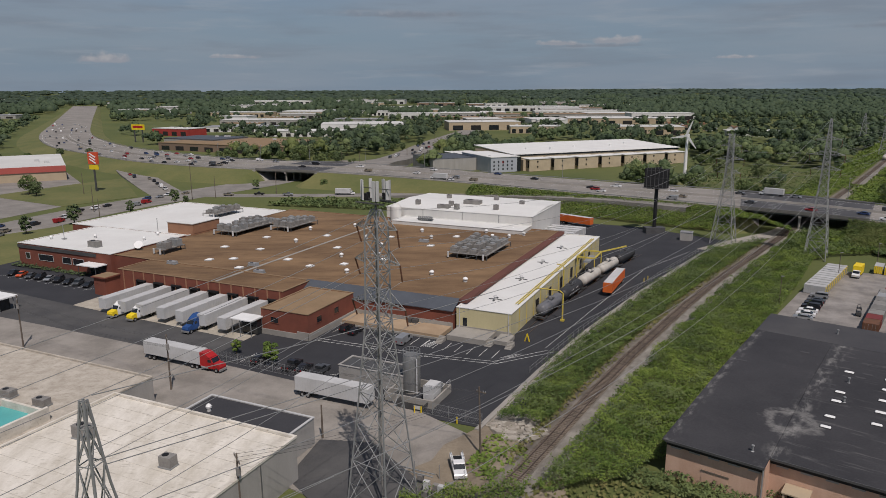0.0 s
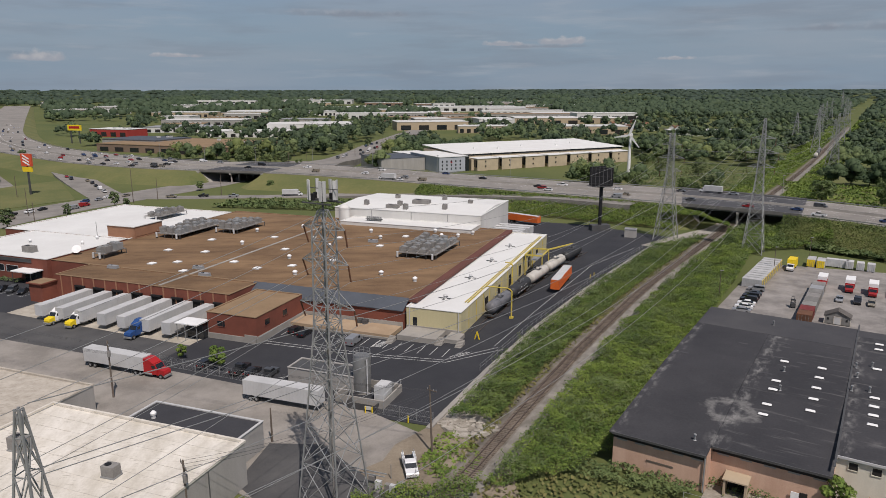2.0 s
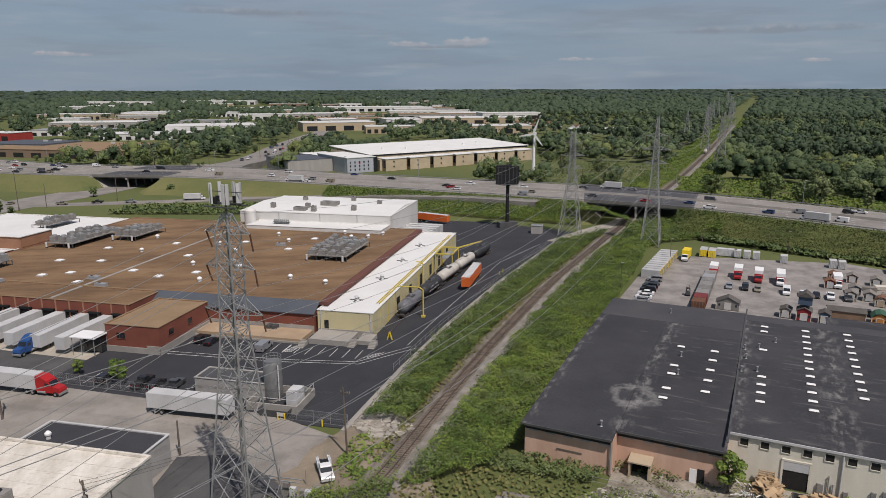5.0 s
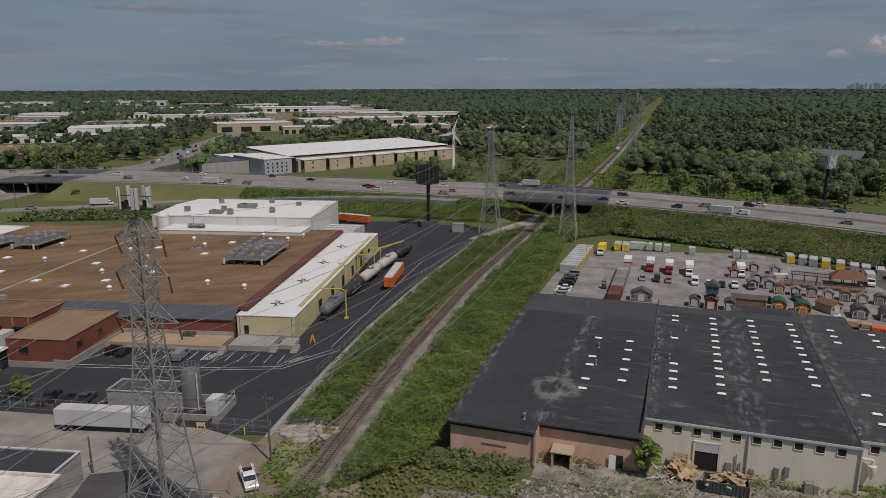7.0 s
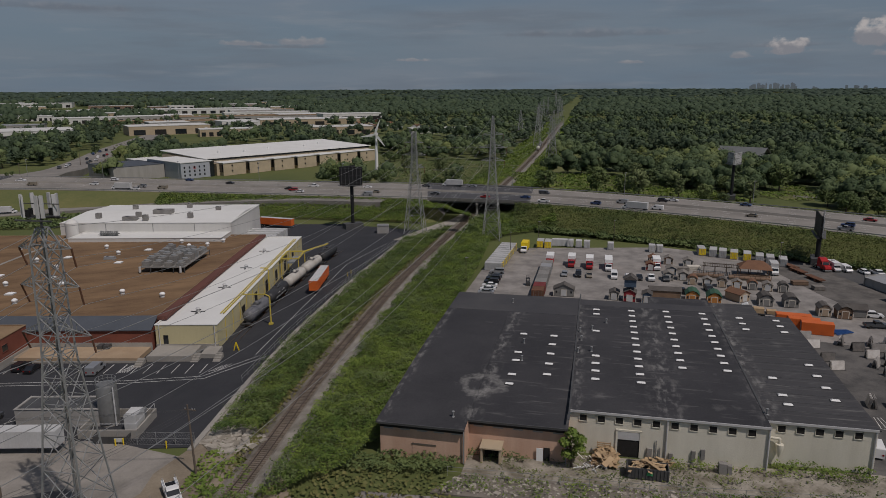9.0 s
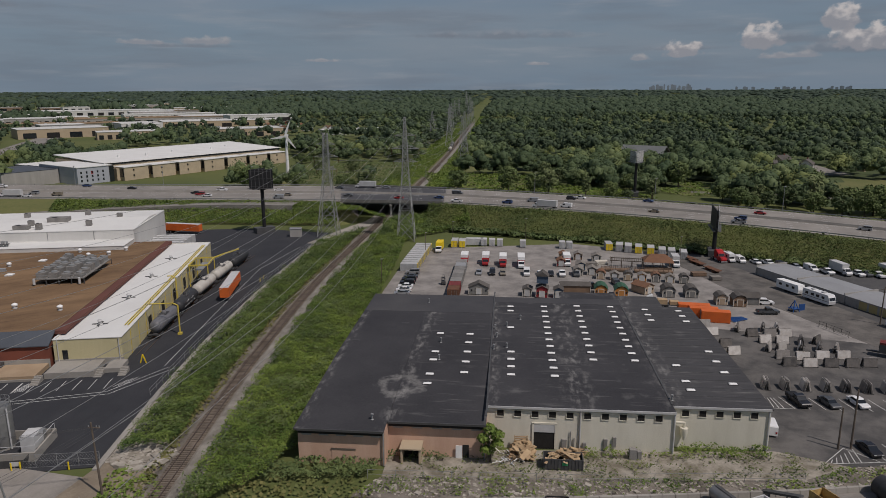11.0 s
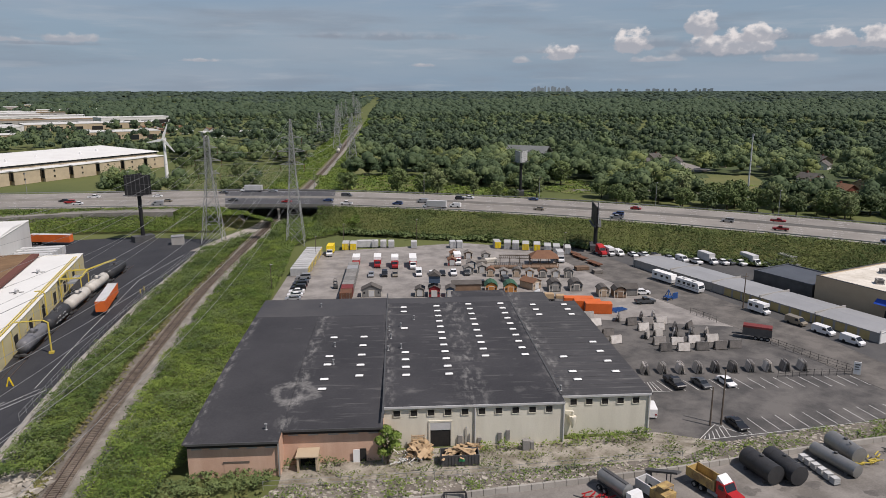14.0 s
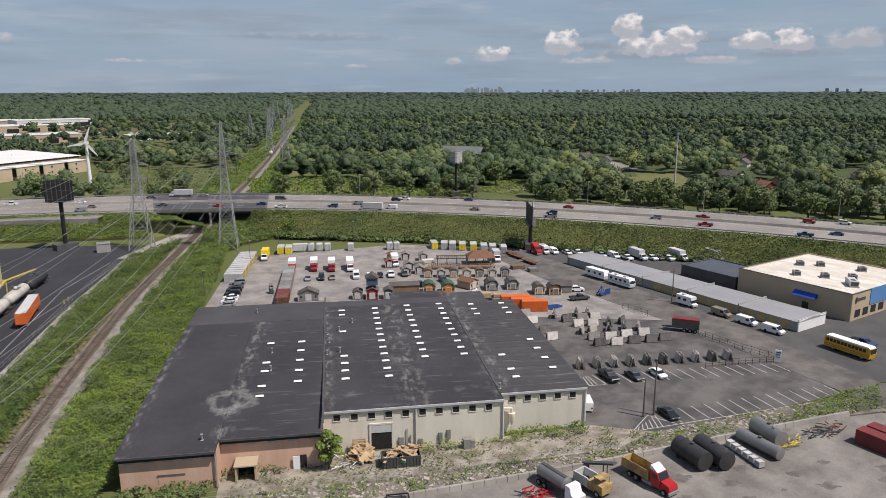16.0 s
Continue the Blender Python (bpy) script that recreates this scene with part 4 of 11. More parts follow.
for x in (-3.8, 3.8):
    part("post", Geo().bar((x, -1.9, 0), (x, -1.9, 3.9), 0.18), STEEL_DARK, cp)
part("penthouse", Geo().box(-144.6, -132.6, 36.4, 50, 7, 11.0), BRICK_TAN, off, "tan brick roof penthouse")
part("penthouse_roof", Geo().box(-144.9, -132.3, 36.1, 50.3, 11.0, 11.25), ROOF_WHITE, off)
part("penthouse_band", Geo().box(-132.6, -132.5, 36.8, 49.6, 7.6, 10.6), BRICK_TAN, off)

# white process building behind
wb = block("white_process_building", "tall white metal-sided building with a white roof", FAC, -86.5, -24.8, 96.2, 136, 11.4, WHITE_WALL, ROOF_WHITE, parapet=0.2, edge=ROOF_WHITE)
part("roof", Geo().add([(-86.3, 96.4, 11.5), (-25, 96.4, 11.5), (-25, 116, 12.5), (-86.3, 116, 12.5), (-25, 135.8, 11.5), (-86.3, 135.8, 11.5)], [(0, 1, 2, 3), (3, 2, 4, 5), (1, 4, 2), (0, 3, 5)]), ROOF_WHITE, wb)
for u in (-70, -53, -38):
    part("wall_joint", Geo().box(u - 0.1, u + 0.1, 96.08, 96.2, 7, 11.3), STEEL, wb)
low = block("low_white_bay", "low white-roofed bay before the process building", FAC, -78, -25, 85, 96.1, 8.2, WHITE_WALL, ROOF_WHITE, parapet=0.15, edge=ROOF_WHITE)

# raised walk with steps before the brick wall
walk_m = mat("sandy_concrete", (0.40, 0.30, 0.20), (0.31, 0.225, 0.145), 0.9, 4, 0.2)
terrace = thing("loading_terrace", "raised sandy concrete terrace before the brick wall", "terrace", FAC, kind="structure")
part("slab", Geo().prism([(-43, -7.0), (-15, -7.6), (-15, -0.5), (-43, -0.5)], 0, 1.05), walk_m, terrace)
part("slab", Geo().box(-13.4, -3.6, -6.8, -0.2, 0, 1.2).box(-2.2, 1.2, -5.2, -0.2, 0, 1.0), CONCRETE, terrace)
part("curb", Geo().box(-43, -15, -7.9, -7.6, 0, 0.5).box(-13.4, -3.6, -7.1, -6.8, 0, 1.3), CONCRETE, terrace)
for u, v in ((-14.2, -7.4), (1.9, -4.4), (-2.9, -4.6)):
    for k in range(6):
        part("step", Geo().box(u - 0.8, u + 0.8, v - 3 + 0.5 * k, v - 2.5 + 0.5 * k, 0, 0.18 * (k + 1)), CONCRETE, terrace)
for u in (-26, -24.5):
    part("stair", Geo().box(u - 0.6, u + 0.6, -2.2, -0.6, 1.05, 1.9), STEEL_DARK, terrace)

# white-roofed building near the street
nb = block("white_roofed_store", "long grey block building with a weathered white roof", FAC, -47, -9.2, -140, -71.6, 7.0, WALL_GREY, ROOF_CREAM, parapet=0.35, edge=ROOF_CREAM)
SEAM = mat("roof_seam_grime", (0.56, 0.53, 0.47), (0.36, 0.33, 0.28), 0.9, 3, 0.5, contrast=1.6)
for k in range(22):
    part("roof_seam", Geo().box(-46.6, -9.6, -138 + 3.0 * k, -137.93 + 3.0 * k, 6.92, 6.965), SEAM, nb)
nl = block("white_roofed_store", "low block building with a dusty tan roof", FAC, -135, -50.4, -140, -60.4, 5.0, WALL_GREY, ROOF_DUSTY, parapet=0.3, edge=ROOF_DUSTY)
nd = block("dark_roofed_annex", "low grey annex with a black tar roof", FAC, -35, -13.2, -71.4, -61.4, 4.8, WALL_GREY, ROOF_BLACK, parapet=0.15, edge=WHITE_DULL)
part("court_floor", Geo().box(-50.2, -35.2, -71.4, -66.5, 0, 0.4), CONCRETE, nd)
pool = thing("teal_screen_wall", "white parapet enclosure with a teal floor on the roof", "roof enclosure", FAC)
part("floor", Geo().box(-64, -53, -98, -80.5, 5.05, 5.3), TEAL, pool)
part("parapet", Geo().box(-53, -52.4, -98, -80, 4.95, 7.2).box(-64, -53, -80.5, -80, 4.95, 6.6), ROOF_CREAM, pool)
for u in (-18, -30):
    part("pipe", Geo().bar((-9.1, -80 + u * 0, 0.2), (-9.1, -80, 6.8), 0.15), STEEL, nb)

# black-roofed warehouse in four stepped bays
wh = thing("warehouse", "sprawling black tar-roofed warehouse with cream and peach block walls", "warehouse", WHS)
bays = [(0, 14, 0, 69.5, 6.03, WALL_PEACH), (14, 29.9, 3.3, 69.5, 6.16, WALL_PEACH), (29.9, 60.3, 7.4, 68.8, 7.3, WALL_CREAM), (60.3, 76, 10.0, 64, 7.2, WALL_CREAM)]
for u0, u1, v0, v1, z1, wm in bays:
    w = part("wall", Geo().box(u0, u1, v0, v0 + 0.3, -0.2, z1 - 0.1), wm, wh, "painted block end wall")
    part("wall", Geo().box(u0, u1, v1 - 0.3, v1, -0.2, z1 - 0.1), WALL_GREY, wh)
    part("wall", Geo().box(u0, u0 + 0.3, v0 + 0.3, v1 - 0.3, -0.2, z1 - 0.1), wm, wh)
    part("wall", Geo().box(u1 - 0.3, u1, v0 + 0.3, v1 - 0.3, -0.2, z1 - 0.1), wm, wh)
    o = 0.75 if wm is WALL_PEACH else 0.25
    ra, rb = u0 - (0.5 if u0 == 0 else -0.02), u1 + (0.3 if u1 == 76 else -0.02)
    if wm is WALL_PEACH:
        pr = [(v0 - o, z1 - 0.12), (30, 7.14), (v1 + 0.2, 7.14), (v1 + 0.2, 7.38), (30, 7.38), (v0 - o, z1 + 0.12)]
        part("roof", Geo().add([(x, p[0], p[1]) for x in (ra, rb) for p in pr], [(0, 1, 2, 3, 4, 5), (11, 10, 9, 8, 7, 6)] + [(i, 6 + i, 6 + (i + 1) % 6, (i + 1) % 6) for i in range(6)]), ROOF_WARE, wh)
        part("side_wall", Geo().add([(u0 + 0.05, v0, z1 - 0.1), (u0 + 0.05, 30, 7.2), (u0 + 0.05, v1, 7.2), (u0 + 0.05, v1, 3), (u0 + 0.05, v0, 3)], [(0, 1, 2, 3, 4)]), WALL_PEACH, wh)
    else:
        part("roof", Geo().box(ra, rb, v0 - o, v1 + 0.2, z1 - 0.12, z1 + 0.12), ROOF_WARE, wh)
    part("gutter", Geo().box(u0 + 0.03, u1 - 0.03, v0 - o - 0.14, v0 - o, z1 - 0.2, z1 + 0.16), STEEL_DARK if wm is WALL_PEACH else WHITE_DULL, wh)
    if wm is WALL_PEACH:
        part("soffit_beam", Geo().box(u0 + 0.1, u1 - 0.1, v0 - 0.3, v0 - 0.05, z1 - 0.9, z1 - 0.25), BLACK, wh)
        for k in range(5):
            a = u0 + (u1 - u0) * (k + 0.5) / 5
            part("vent", Geo().box(a - 0.8, a + 0.8, v0 - 0.04, v0 + 0.02, z1 - 1.3, z1 - 0.9), WALL_GREY, wh)
    else:
        n = 10 if u1 < 70 else 5
        for k in range(n):
            a = u0 + 1.3 + (u1 - u0 - 2.0) * (k + 0.3) / n
            window(wh, pose(a, v0, 0, 0, 0, 180), 1.15, z1 - 1.7, z1 - 0.6, glass=DARK_OPENING, frame_mat=WALL_CREAM, bars=1)
part("roof_band", Geo().box(-0.4, 29.8, 56, 69.6, 7.2, 7.41).box(30, 60.2, 64.5, 68.9, 7.3, 7.45), ROOF_BAND, wh, "older greyer tar band")
part("roof_bay", Geo().box(46.4, 60.2, 69.1, 74.6, 0, 7.0), WALL_GREY, wh)
part("roof", Geo().box(46.2, 60.25, 69.04, 74.8, 7.0, 7.36), ROOF_WARE, wh)
part("roof_bay", Geo().box(60.3, 70, 64, 73, 0, 6.9), WALL_GREY, wh)
part("roof", Geo().box(60.2, 70.1, 63.8, 73.2, 6.9, 7.15), ROOF_WARE, wh)
part("lean_to", Geo().box(-2.2, 0, 40, 62, 0, 4.6), WALL_GREY, wh)
d = part("roller_door", Geo().box(37.6, 41.0, 7.33, 7.42, 0, 4.1), DARK_OPENING, wh, "open roller door with a dark interior")
part("door_curtain", Geo().box(37.6, 41.0, 7.24, 7.36, 3.0, 4.4), WHITE_DULL, d)
part("door_frame", Geo().box(37.3, 37.6, 7.2, 7.42, 0, 4.6).box(41.0, 41.3, 7.2, 7.42, 0, 4.6).box(37.3, 41.3, 7.2, 7.42, 4.4, 4.7), WALL_CREAM, d)
d = part("blocked_door", Geo().box(5.4, 9.2, -0.05, 0.02, 0.1, 2.4), WALL_PEACH, wh)
part("lintel", Geo().box(5.3, 9.3, -0.12, 0.02, 2.4, 2.65), WOOD_POLE, d)
d = part("personnel_door", Geo().box(26.1, 27.1, 3.2, 3.32, 0, 2.3), DARK_OPENING, wh)
part("door_leaf", Geo().box(25.0, 26.05, 2.9, 3.0, 0, 2.3), WHITE_PAINT, d, "open white door")
part("downpipe", Geo().tube((13.8, -0.3, 0), (13.8, -0.3, 5.9), 0.12).tube((29.6, 2.9, 0), (29.6, 2.9, 6.0), 0.12), STEEL, wh)
for u, v in ((45.1, 7.2), (60.1, 7.2), (75.7, 9.8)):
    part("downpipe", Geo().tube((u, v, 0), (u, v, 7.0), 0.13), WHITE_DULL, wh)

# ---- vehicles ----
PAINT = {
    "white": mat("car_white", (0.72, 0.72, 0.71), (0.64, 0.64, 0.63), 0.3, 6, 0.4, 0, spec=0.5),
    "black": mat("car_black", (0.014, 0.014, 0.016), (0.022, 0.022, 0.024), 0.25, 6, 0.4, 0, spec=0.5),
    "silver": mat("car_silver", (0.36, 0.37, 0.38), (0.30, 0.31, 0.32), 0.3, 6, 0.4, 0, metal=0.4),
    "grey": mat("car_grey", (0.10, 0.105, 0.11), (0.075, 0.08, 0.085), 0.3, 6, 0.4, 0, metal=0.3),
    "red": mat("car_red", (0.33, 0.016, 0.018), (0.25, 0.013, 0.015), 0.3, 6, 0.4, 0, spec=0.5),
    "blue": mat("car_blue", (0.03, 0.06, 0.16), (0.022, 0.045, 0.12), 0.3, 6, 0.4, 0, spec=0.5),
    "tan": mat("car_tan", (0.30, 0.26, 0.20), (0.24, 0.21, 0.16), 0.35, 6, 0.4, 0, metal=0.3),
    "orange": mat("car_orange", (0.62, 0.09, 0.02), (0.5, 0.07, 0.02), 0.3, 6, 0.4, 0, spec=0.5),
}
WORD = {"white": "white", "black": "black", "silver": "silver", "grey": "dark grey", "red": "red", "blue": "dark blue", "tan": "tan", "orange": "orange"}
LIGHT_GLASS = mat("lamp_glass", (0.55, 0.55, 0.52), (0.45, 0.45, 0.43), 0.2, 6, 0.5, 0, spec=0.5)
RED_GLASS = mat("tail_lamp", (0.30, 0.01, 0.01), (0.22, 0.01, 0.01), 0.2, 6, 0.5, 0, spec=0.5)


def wheels(h, xs, y, r=0.34, w=0.24, dual=False):
    for x in xs:
        for s in (-1, 1):
            a = y - (w * (2 if dual else 1))
            wh_ = part("wheel", Geo().tube((x, s * a, r), (x, s * y, r), r, n=12), RUBBER, h, smooth=40)
            if r > 0.45:
                part("rim", Geo().tube((x, s * (y - 0.02), r), (x, s * (y + 0.015), r), r * 0.55, n=8), STEEL, wh_)


PLAIN = [False]


def lamps(h, x0, x1, y, z):
    if PLAIN[0]:
        return
    for s in (-1, 1):
        part("headlight", Geo().box(x1 - 0.06, x1 + 0.03, s * y - 0.2, s * y + 0.2, z - 0.09, z + 0.09), LIGHT_GLASS, h)
        part("tail_light", Geo().box(x0 - 0.03, x0 + 0.06, s * y - 0.14, s * y + 0.14, z, z + 0.28), RED_GLASS, h)


def make_sedan(h, p):
    part("body", Geo().side([(-2.3, 0.28), (2.25, 0.28), (2.35, 0.62), (2.2, 0.78), (1.2, 0.93), (-1.75, 0.98), (-2.32, 0.9)], -0.89, 0.89), p, h)
    part("window_band", Geo().side([(-1.75, 0.96), (1.25, 0.92), (0.42, 1.36), (-0.95, 1.38)], -0.76, 0.76), GLASS_DARK, h)
    part("roof", Geo().side([(-1.02, 1.36), (0.5, 1.34), (0.35, 1.44), (-0.85, 1.45)], -0.72, 0.72), p, h)
    wheels(h, (-1.4, 1.4), 0.9)
    lamps(h, -2.31, 2.3, 0.65, 0.62)


def make_suv(h, p):
    part("body", Geo().side([(-2.3, 0.34), (2.25, 0.34), (2.35, 0.8), (2.2, 0.98), (1.15, 1.1), (-2.25, 1.14), (-2.34, 0.9)], -0.94, 0.94), p, h)
    part("window_band", Geo().side([(-2.22, 1.12), (1.15, 1.08), (0.45, 1.64), (-2.0, 1.66)], -0.84, 0.84), GLASS_DARK, h)
    part("roof", Geo().side([(-2.1, 1.64), (0.55, 1.62), (0.38, 1.74), (-1.95, 1.76)], -0.82, 0.82), p, h)
    wheels(h, (-1.4, 1.4), 0.95, 0.38)
    lamps(h, -2.32, 2.3, 0.7, 0.8)


def make_pickup(h, p):
    part("body", Geo().side([(-2.85, 0.5), (2.7, 0.42), (2.8, 0.95), (2.65, 1.1), (1.35, 1.18), (-0.55, 1.2), (-0.55, 1.15), (-2.85, 1.15)], -0.98, 0.98), p, h)
    part("bed", Geo().box(-2.75, -0.65, -0.82, 0.82, 1.16, 1.19), BLACK, h)
    part("window_band", Geo().side([(-0.6, 1.18), (1.35, 1.16), (0.65, 1.74), (-0.5, 1.76)], -0.86, 0.86), GLASS_DARK, h)
    part("roof", Geo().side([(-0.6, 1.74), (0.75, 1.72), (0.6, 1.83), (-0.5, 1.84)], -0.84, 0.84), p, h)
    wheels(h, (-1.75, 1.8), 0.99, 0.4)
    lamps(h, -2.86, 2.74, 0.75, 0.85)


def make_van(h, p):
    part("body", Geo().side([(-2.7, 0.35), (2.5, 0.35), (2.6, 0.85), (2.4, 1.05), (1.75, 1.25), (1.0, 2.0), (-2.6, 2.05), (-2.7, 1.9)], -0.97, 0.97), p, h)
    part("windscreen", Geo().side([(1.8, 1.27), (1.85, 1.25), (1.12, 1.95), (1.06, 1.95)], -0.85, 0.85), GLASS_DARK, h)
    for s in (-1, 1):
        part("side_window", Geo().box(0.2, 1.15, s * 0.975 - 0.01, s * 0.975 + 0.01, 1.2, 1.75), GLASS_DARK, h)
    wheels(h, (-1.6, 1.6), 0.98, 0.38)
    lamps(h, -2.72, 2.52, 0.72, 0.8)


def make_box_truck(h, p, box=None, length=4.9):
    part("cargo_box", Geo().box(-length, 0.3, -1.2, 1.2, 0.95, 3.55), box or WHITE_DULL, h)
    part("chassis", Geo().box(-length, 2.2, -0.5, 0.5, 0.5, 0.92), STEEL_DARK, h)
    part("cab", Geo().side([(0.45, 0.5), (2.5, 0.5), (2.6, 1.1), (2.35, 1.35), (1.7, 1.5), (1.2, 2.25), (0.45, 2.3)], -1.0, 1.0), p, h)
    part("windscreen", Geo().side([(1.74, 1.52), (1.8, 1.5), (1.32, 2.2), (1.25, 2.2)], -0.9, 0.9), GLASS_DARK, h)
    for s in (-1, 1):
        part("side_window", Geo().box(0.6, 1.35, s * 1.0 - 0.012, s * 1.0 + 0.012, 1.45, 2.0), GLASS_DARK, h)
    wheels(h, (-length + 1.3, 1.75), 1.02, 0.42, 0.25)
    lamps(h, -length, 2.55, 0.75, 0.85)


def make_tractor(h, p, sleeper=True, second=None):
    part("hood", Geo().side([(2.2, 0.6), (4.0, 0.6), (4.15, 1.2), (3.95, 1.75), (2.2, 2.05)], -0.95, 0.95), second or p, h)
    part("cab", Geo().side([(0.6, 0.7), (2.4, 0.7), (2.4, 2.05), (1.85, 2.95), (0.6, 3.0)], -1.1, 1.1), p, h)
    if sleeper:
        part("sleeper", Geo().side([(-1.2, 0.9), (0.7, 0.9), (0.7, 3.0), (1.6, 3.05), (0.1, 3.9), (-1.2, 3.9)], -1.15, 1.15), p, h)
    else:
        part("roof_fairing", Geo().side([(0.4, 3.0), (1.8, 3.0), (0.7, 3.7), (0.4, 3.7)], -0.9, 0.9), WHITE_PAINT, h)
    part("windscreen", Geo().side([(2.42, 2.08), (2.48, 2.06), (1.95, 2.9), (1.88, 2.9)], -0.95, 0.95), GLASS_DARK, h)
    for s in (-1, 1):
        part("side_window", Geo().box(1.0, 1.9, s * 1.1 - 0.012, s * 1.1 + 0.012, 2.0, 2.65), GLASS_DARK, h)
        part("fuel_tank", Geo().tube((-0.8, s * 0.95, 0.75), (1.0, s * 0.95, 0.75), 0.32, n=10), STEEL, h, smooth=40)
    part("bumper", Geo().box(4.0, 4.25, -1.1, 1.1, 0.4, 0.8), STEEL, h)
    part("chassis", Geo().box(-3.9, 2.5, -0.45, 0.45, 0.7, 1.05), STEEL_DARK, h)
    wheels(h, (3.2,), 1.15, 0.5, 0.3)
    wheels(h, (-2.0, -3.3), 1.2, 0.5, 0.3, True)


def make_trailer(h, p, length=16.15, ribs=True):
    g = part("box_body", Geo().box(0, length, -1.29, 1.29, 1.2, 4.08), p, h)
    part("roof_skin", Geo().box(0.05, length - 0.05, -1.25, 1.25, 4.08, 4.11), WHITE_DULL, h, "pale grey roof")
    if ribs:
        r = Geo()
        for k in range(1, int(length / 0.6)):
            for s in (-1, 1):
                r.box(k * 0.6 - 0.03, k * 0.6 + 0.03, s * 1.30 - 0.012, s * 1.30 + 0.012, 1.35, 4.0)
        tagged(part("side_ribs", r, p, h), kind="stuff")
    part("rear_frame", Geo().box(-0.06, 0, -1.3, -1.15, 1.15, 4.1).box(-0.06, 0, 1.15, 1.3, 1.15, 4.1).box(-0.06, 0, -0.03, 0.03, 1.2, 4.0).box(-0.06, 0, -1.15, 1.15, 1.05, 1.2), STEEL, h)
    part("chassis", Geo().box(0.5, length - 0.5, -0.5, 0.5, 0.95, 1.2).box(0, 0.15, -1.1, 1.1, 0.5, 0.62), STEEL_DARK, h)
    for s in (-1, 1):
        part("landing_leg", Geo().bar((length - 3.4, s * 0.8, 0), (length - 3.4, s * 0.8, 1.0), 0.16), STEEL_DARK, h)
    wheels(h, (1.5, 2.8), 1.25, 0.5, 0.28, True)


def make_bus(h, p):
    part("body", Geo().side([(-5.4, 0.55), (5.2, 0.55), (5.4, 1.6), (5.2, 2.9), (-5.3, 2.9), (-5.4, 1.5)], -1.2, 1.2), p, h)
    part("roof", Geo().side([(-5.3, 2.9), (5.2, 2.9), (4.9, 3.2), (-5.1, 3.2)], -1.12, 1.12), WHITE_PAINT, h, "white roof")
    for k in range(11):
        for s in (-1, 1):
            part("side_window", Geo().box(-4.9 + 0.86 * k, -4.2 + 0.86 * k, s * 1.205 - 0.012, s * 1.205 + 0.012, 1.9, 2.65), GLASS_DARK, h)
    part("stripe", Geo().box(-5.3, 5.2, -1.215, 1.215, 1.25, 1.33).box(-5.3, 5.2, -1.215, 1.215, 0.85, 0.92), BLACK, h)
    part("windscreen", Geo().box(5.25, 5.42, -1.0, 1.0, 1.7, 2.75), GLASS_DARK, h)
    wheels(h, (-3.2, 3.6), 1.18, 0.5, 0.3)


def make_motorhome(h, p):
    part("body", Geo().side([(-4.6, 0.5), (4.4, 0.5), (4.6, 1.4), (4.3, 2.3), (3.9, 3.05), (-4.6, 3.1)], -1.2, 1.2), p, h)
    part("roof_unit", Geo().box(-2.6, -1.6, -0.5, 0.5, 3.1, 3.4).box(1.0, 2.0, -0.5, 0.5, 3.1, 3.4), WHITE_DULL, h)
    part("windscreen", Geo().side([(4.5, 1.6), (4.58, 1.58), (4.3, 2.4), (4.2, 2.4)], -1.05, 1.05), GLASS_DARK, h)
    for x in (-3.2, -1.2, 0.6, 2.4):
        for s in (-1, 1):
            part("side_window", Geo().box(x - 0.5, x + 0.5, s * 1.205 - 0.012, s * 1.205 + 0.012, 1.7, 2.4), GLASS_DARK, h)
    part("stripe", Geo().box(-4.5, 4.3, -1.212, 1.212, 1.2, 1.35), UNIT_GREY, h)
    wheels(h, (-2.6, 3.0), 1.15, 0.42)


def make_camper(h, p):
    part("body", Geo().side([(-2.9, 0.6), (1.1, 0.6), (1.2, 1.9), (2.2, 2.1), (2.2, 2.95), (-2.9, 3.0)], -1.1, 1.1), p, h)
    part("cab", Geo().side([(1.1, 0.45), (2.9, 0.45), (3.0, 1.0), (2.1, 1.25), (1.6, 1.9), (1.1, 1.9)], -0.95, 0.95), p, h)
    part("windscreen", Geo().side([(2.12, 1.26), (2.18, 1.24), (1.72, 1.85), (1.65, 1.85)], -0.85, 0.85), GLASS_DARK, h)
    for x in (-1.9, 0.0):
        for s in (-1, 1):
            part("side_window", Geo().box(x - 0.5, x + 0.5, s * 1.105 - 0.012, s * 1.105 + 0.012, 1.6, 2.3), GLASS_DARK, h)
    part("roof_unit", Geo().box(-1.6, -0.7, -0.45, 0.45, 3.0, 3.3), WHITE_DULL, h)
    wheels(h, (-1.6, 2.1), 1.0, 0.4)


KINDS = {"sedan": (make_sedan, "sedan", "car"), "suv": (make_suv, "sport utility car", "car"), "pickup": (make_pickup, "pickup truck", "truck"), "van": (make_van, "cargo van", "van"),
         "box_truck": (make_box_truck, "box truck", "truck"), "motorhome": (make_motorhome, "motorhome", "motorhome"), "camper": (make_camper, "camper truck", "camper"),
         "school_bus": (make_bus, "school bus", "bus")}
BUS_YELLOW = mat("bus_yellow", (0.62, 0.34, 0.03), (0.5, 0.27, 0.03), 0.5, 5, 0.4)
made_ = {}


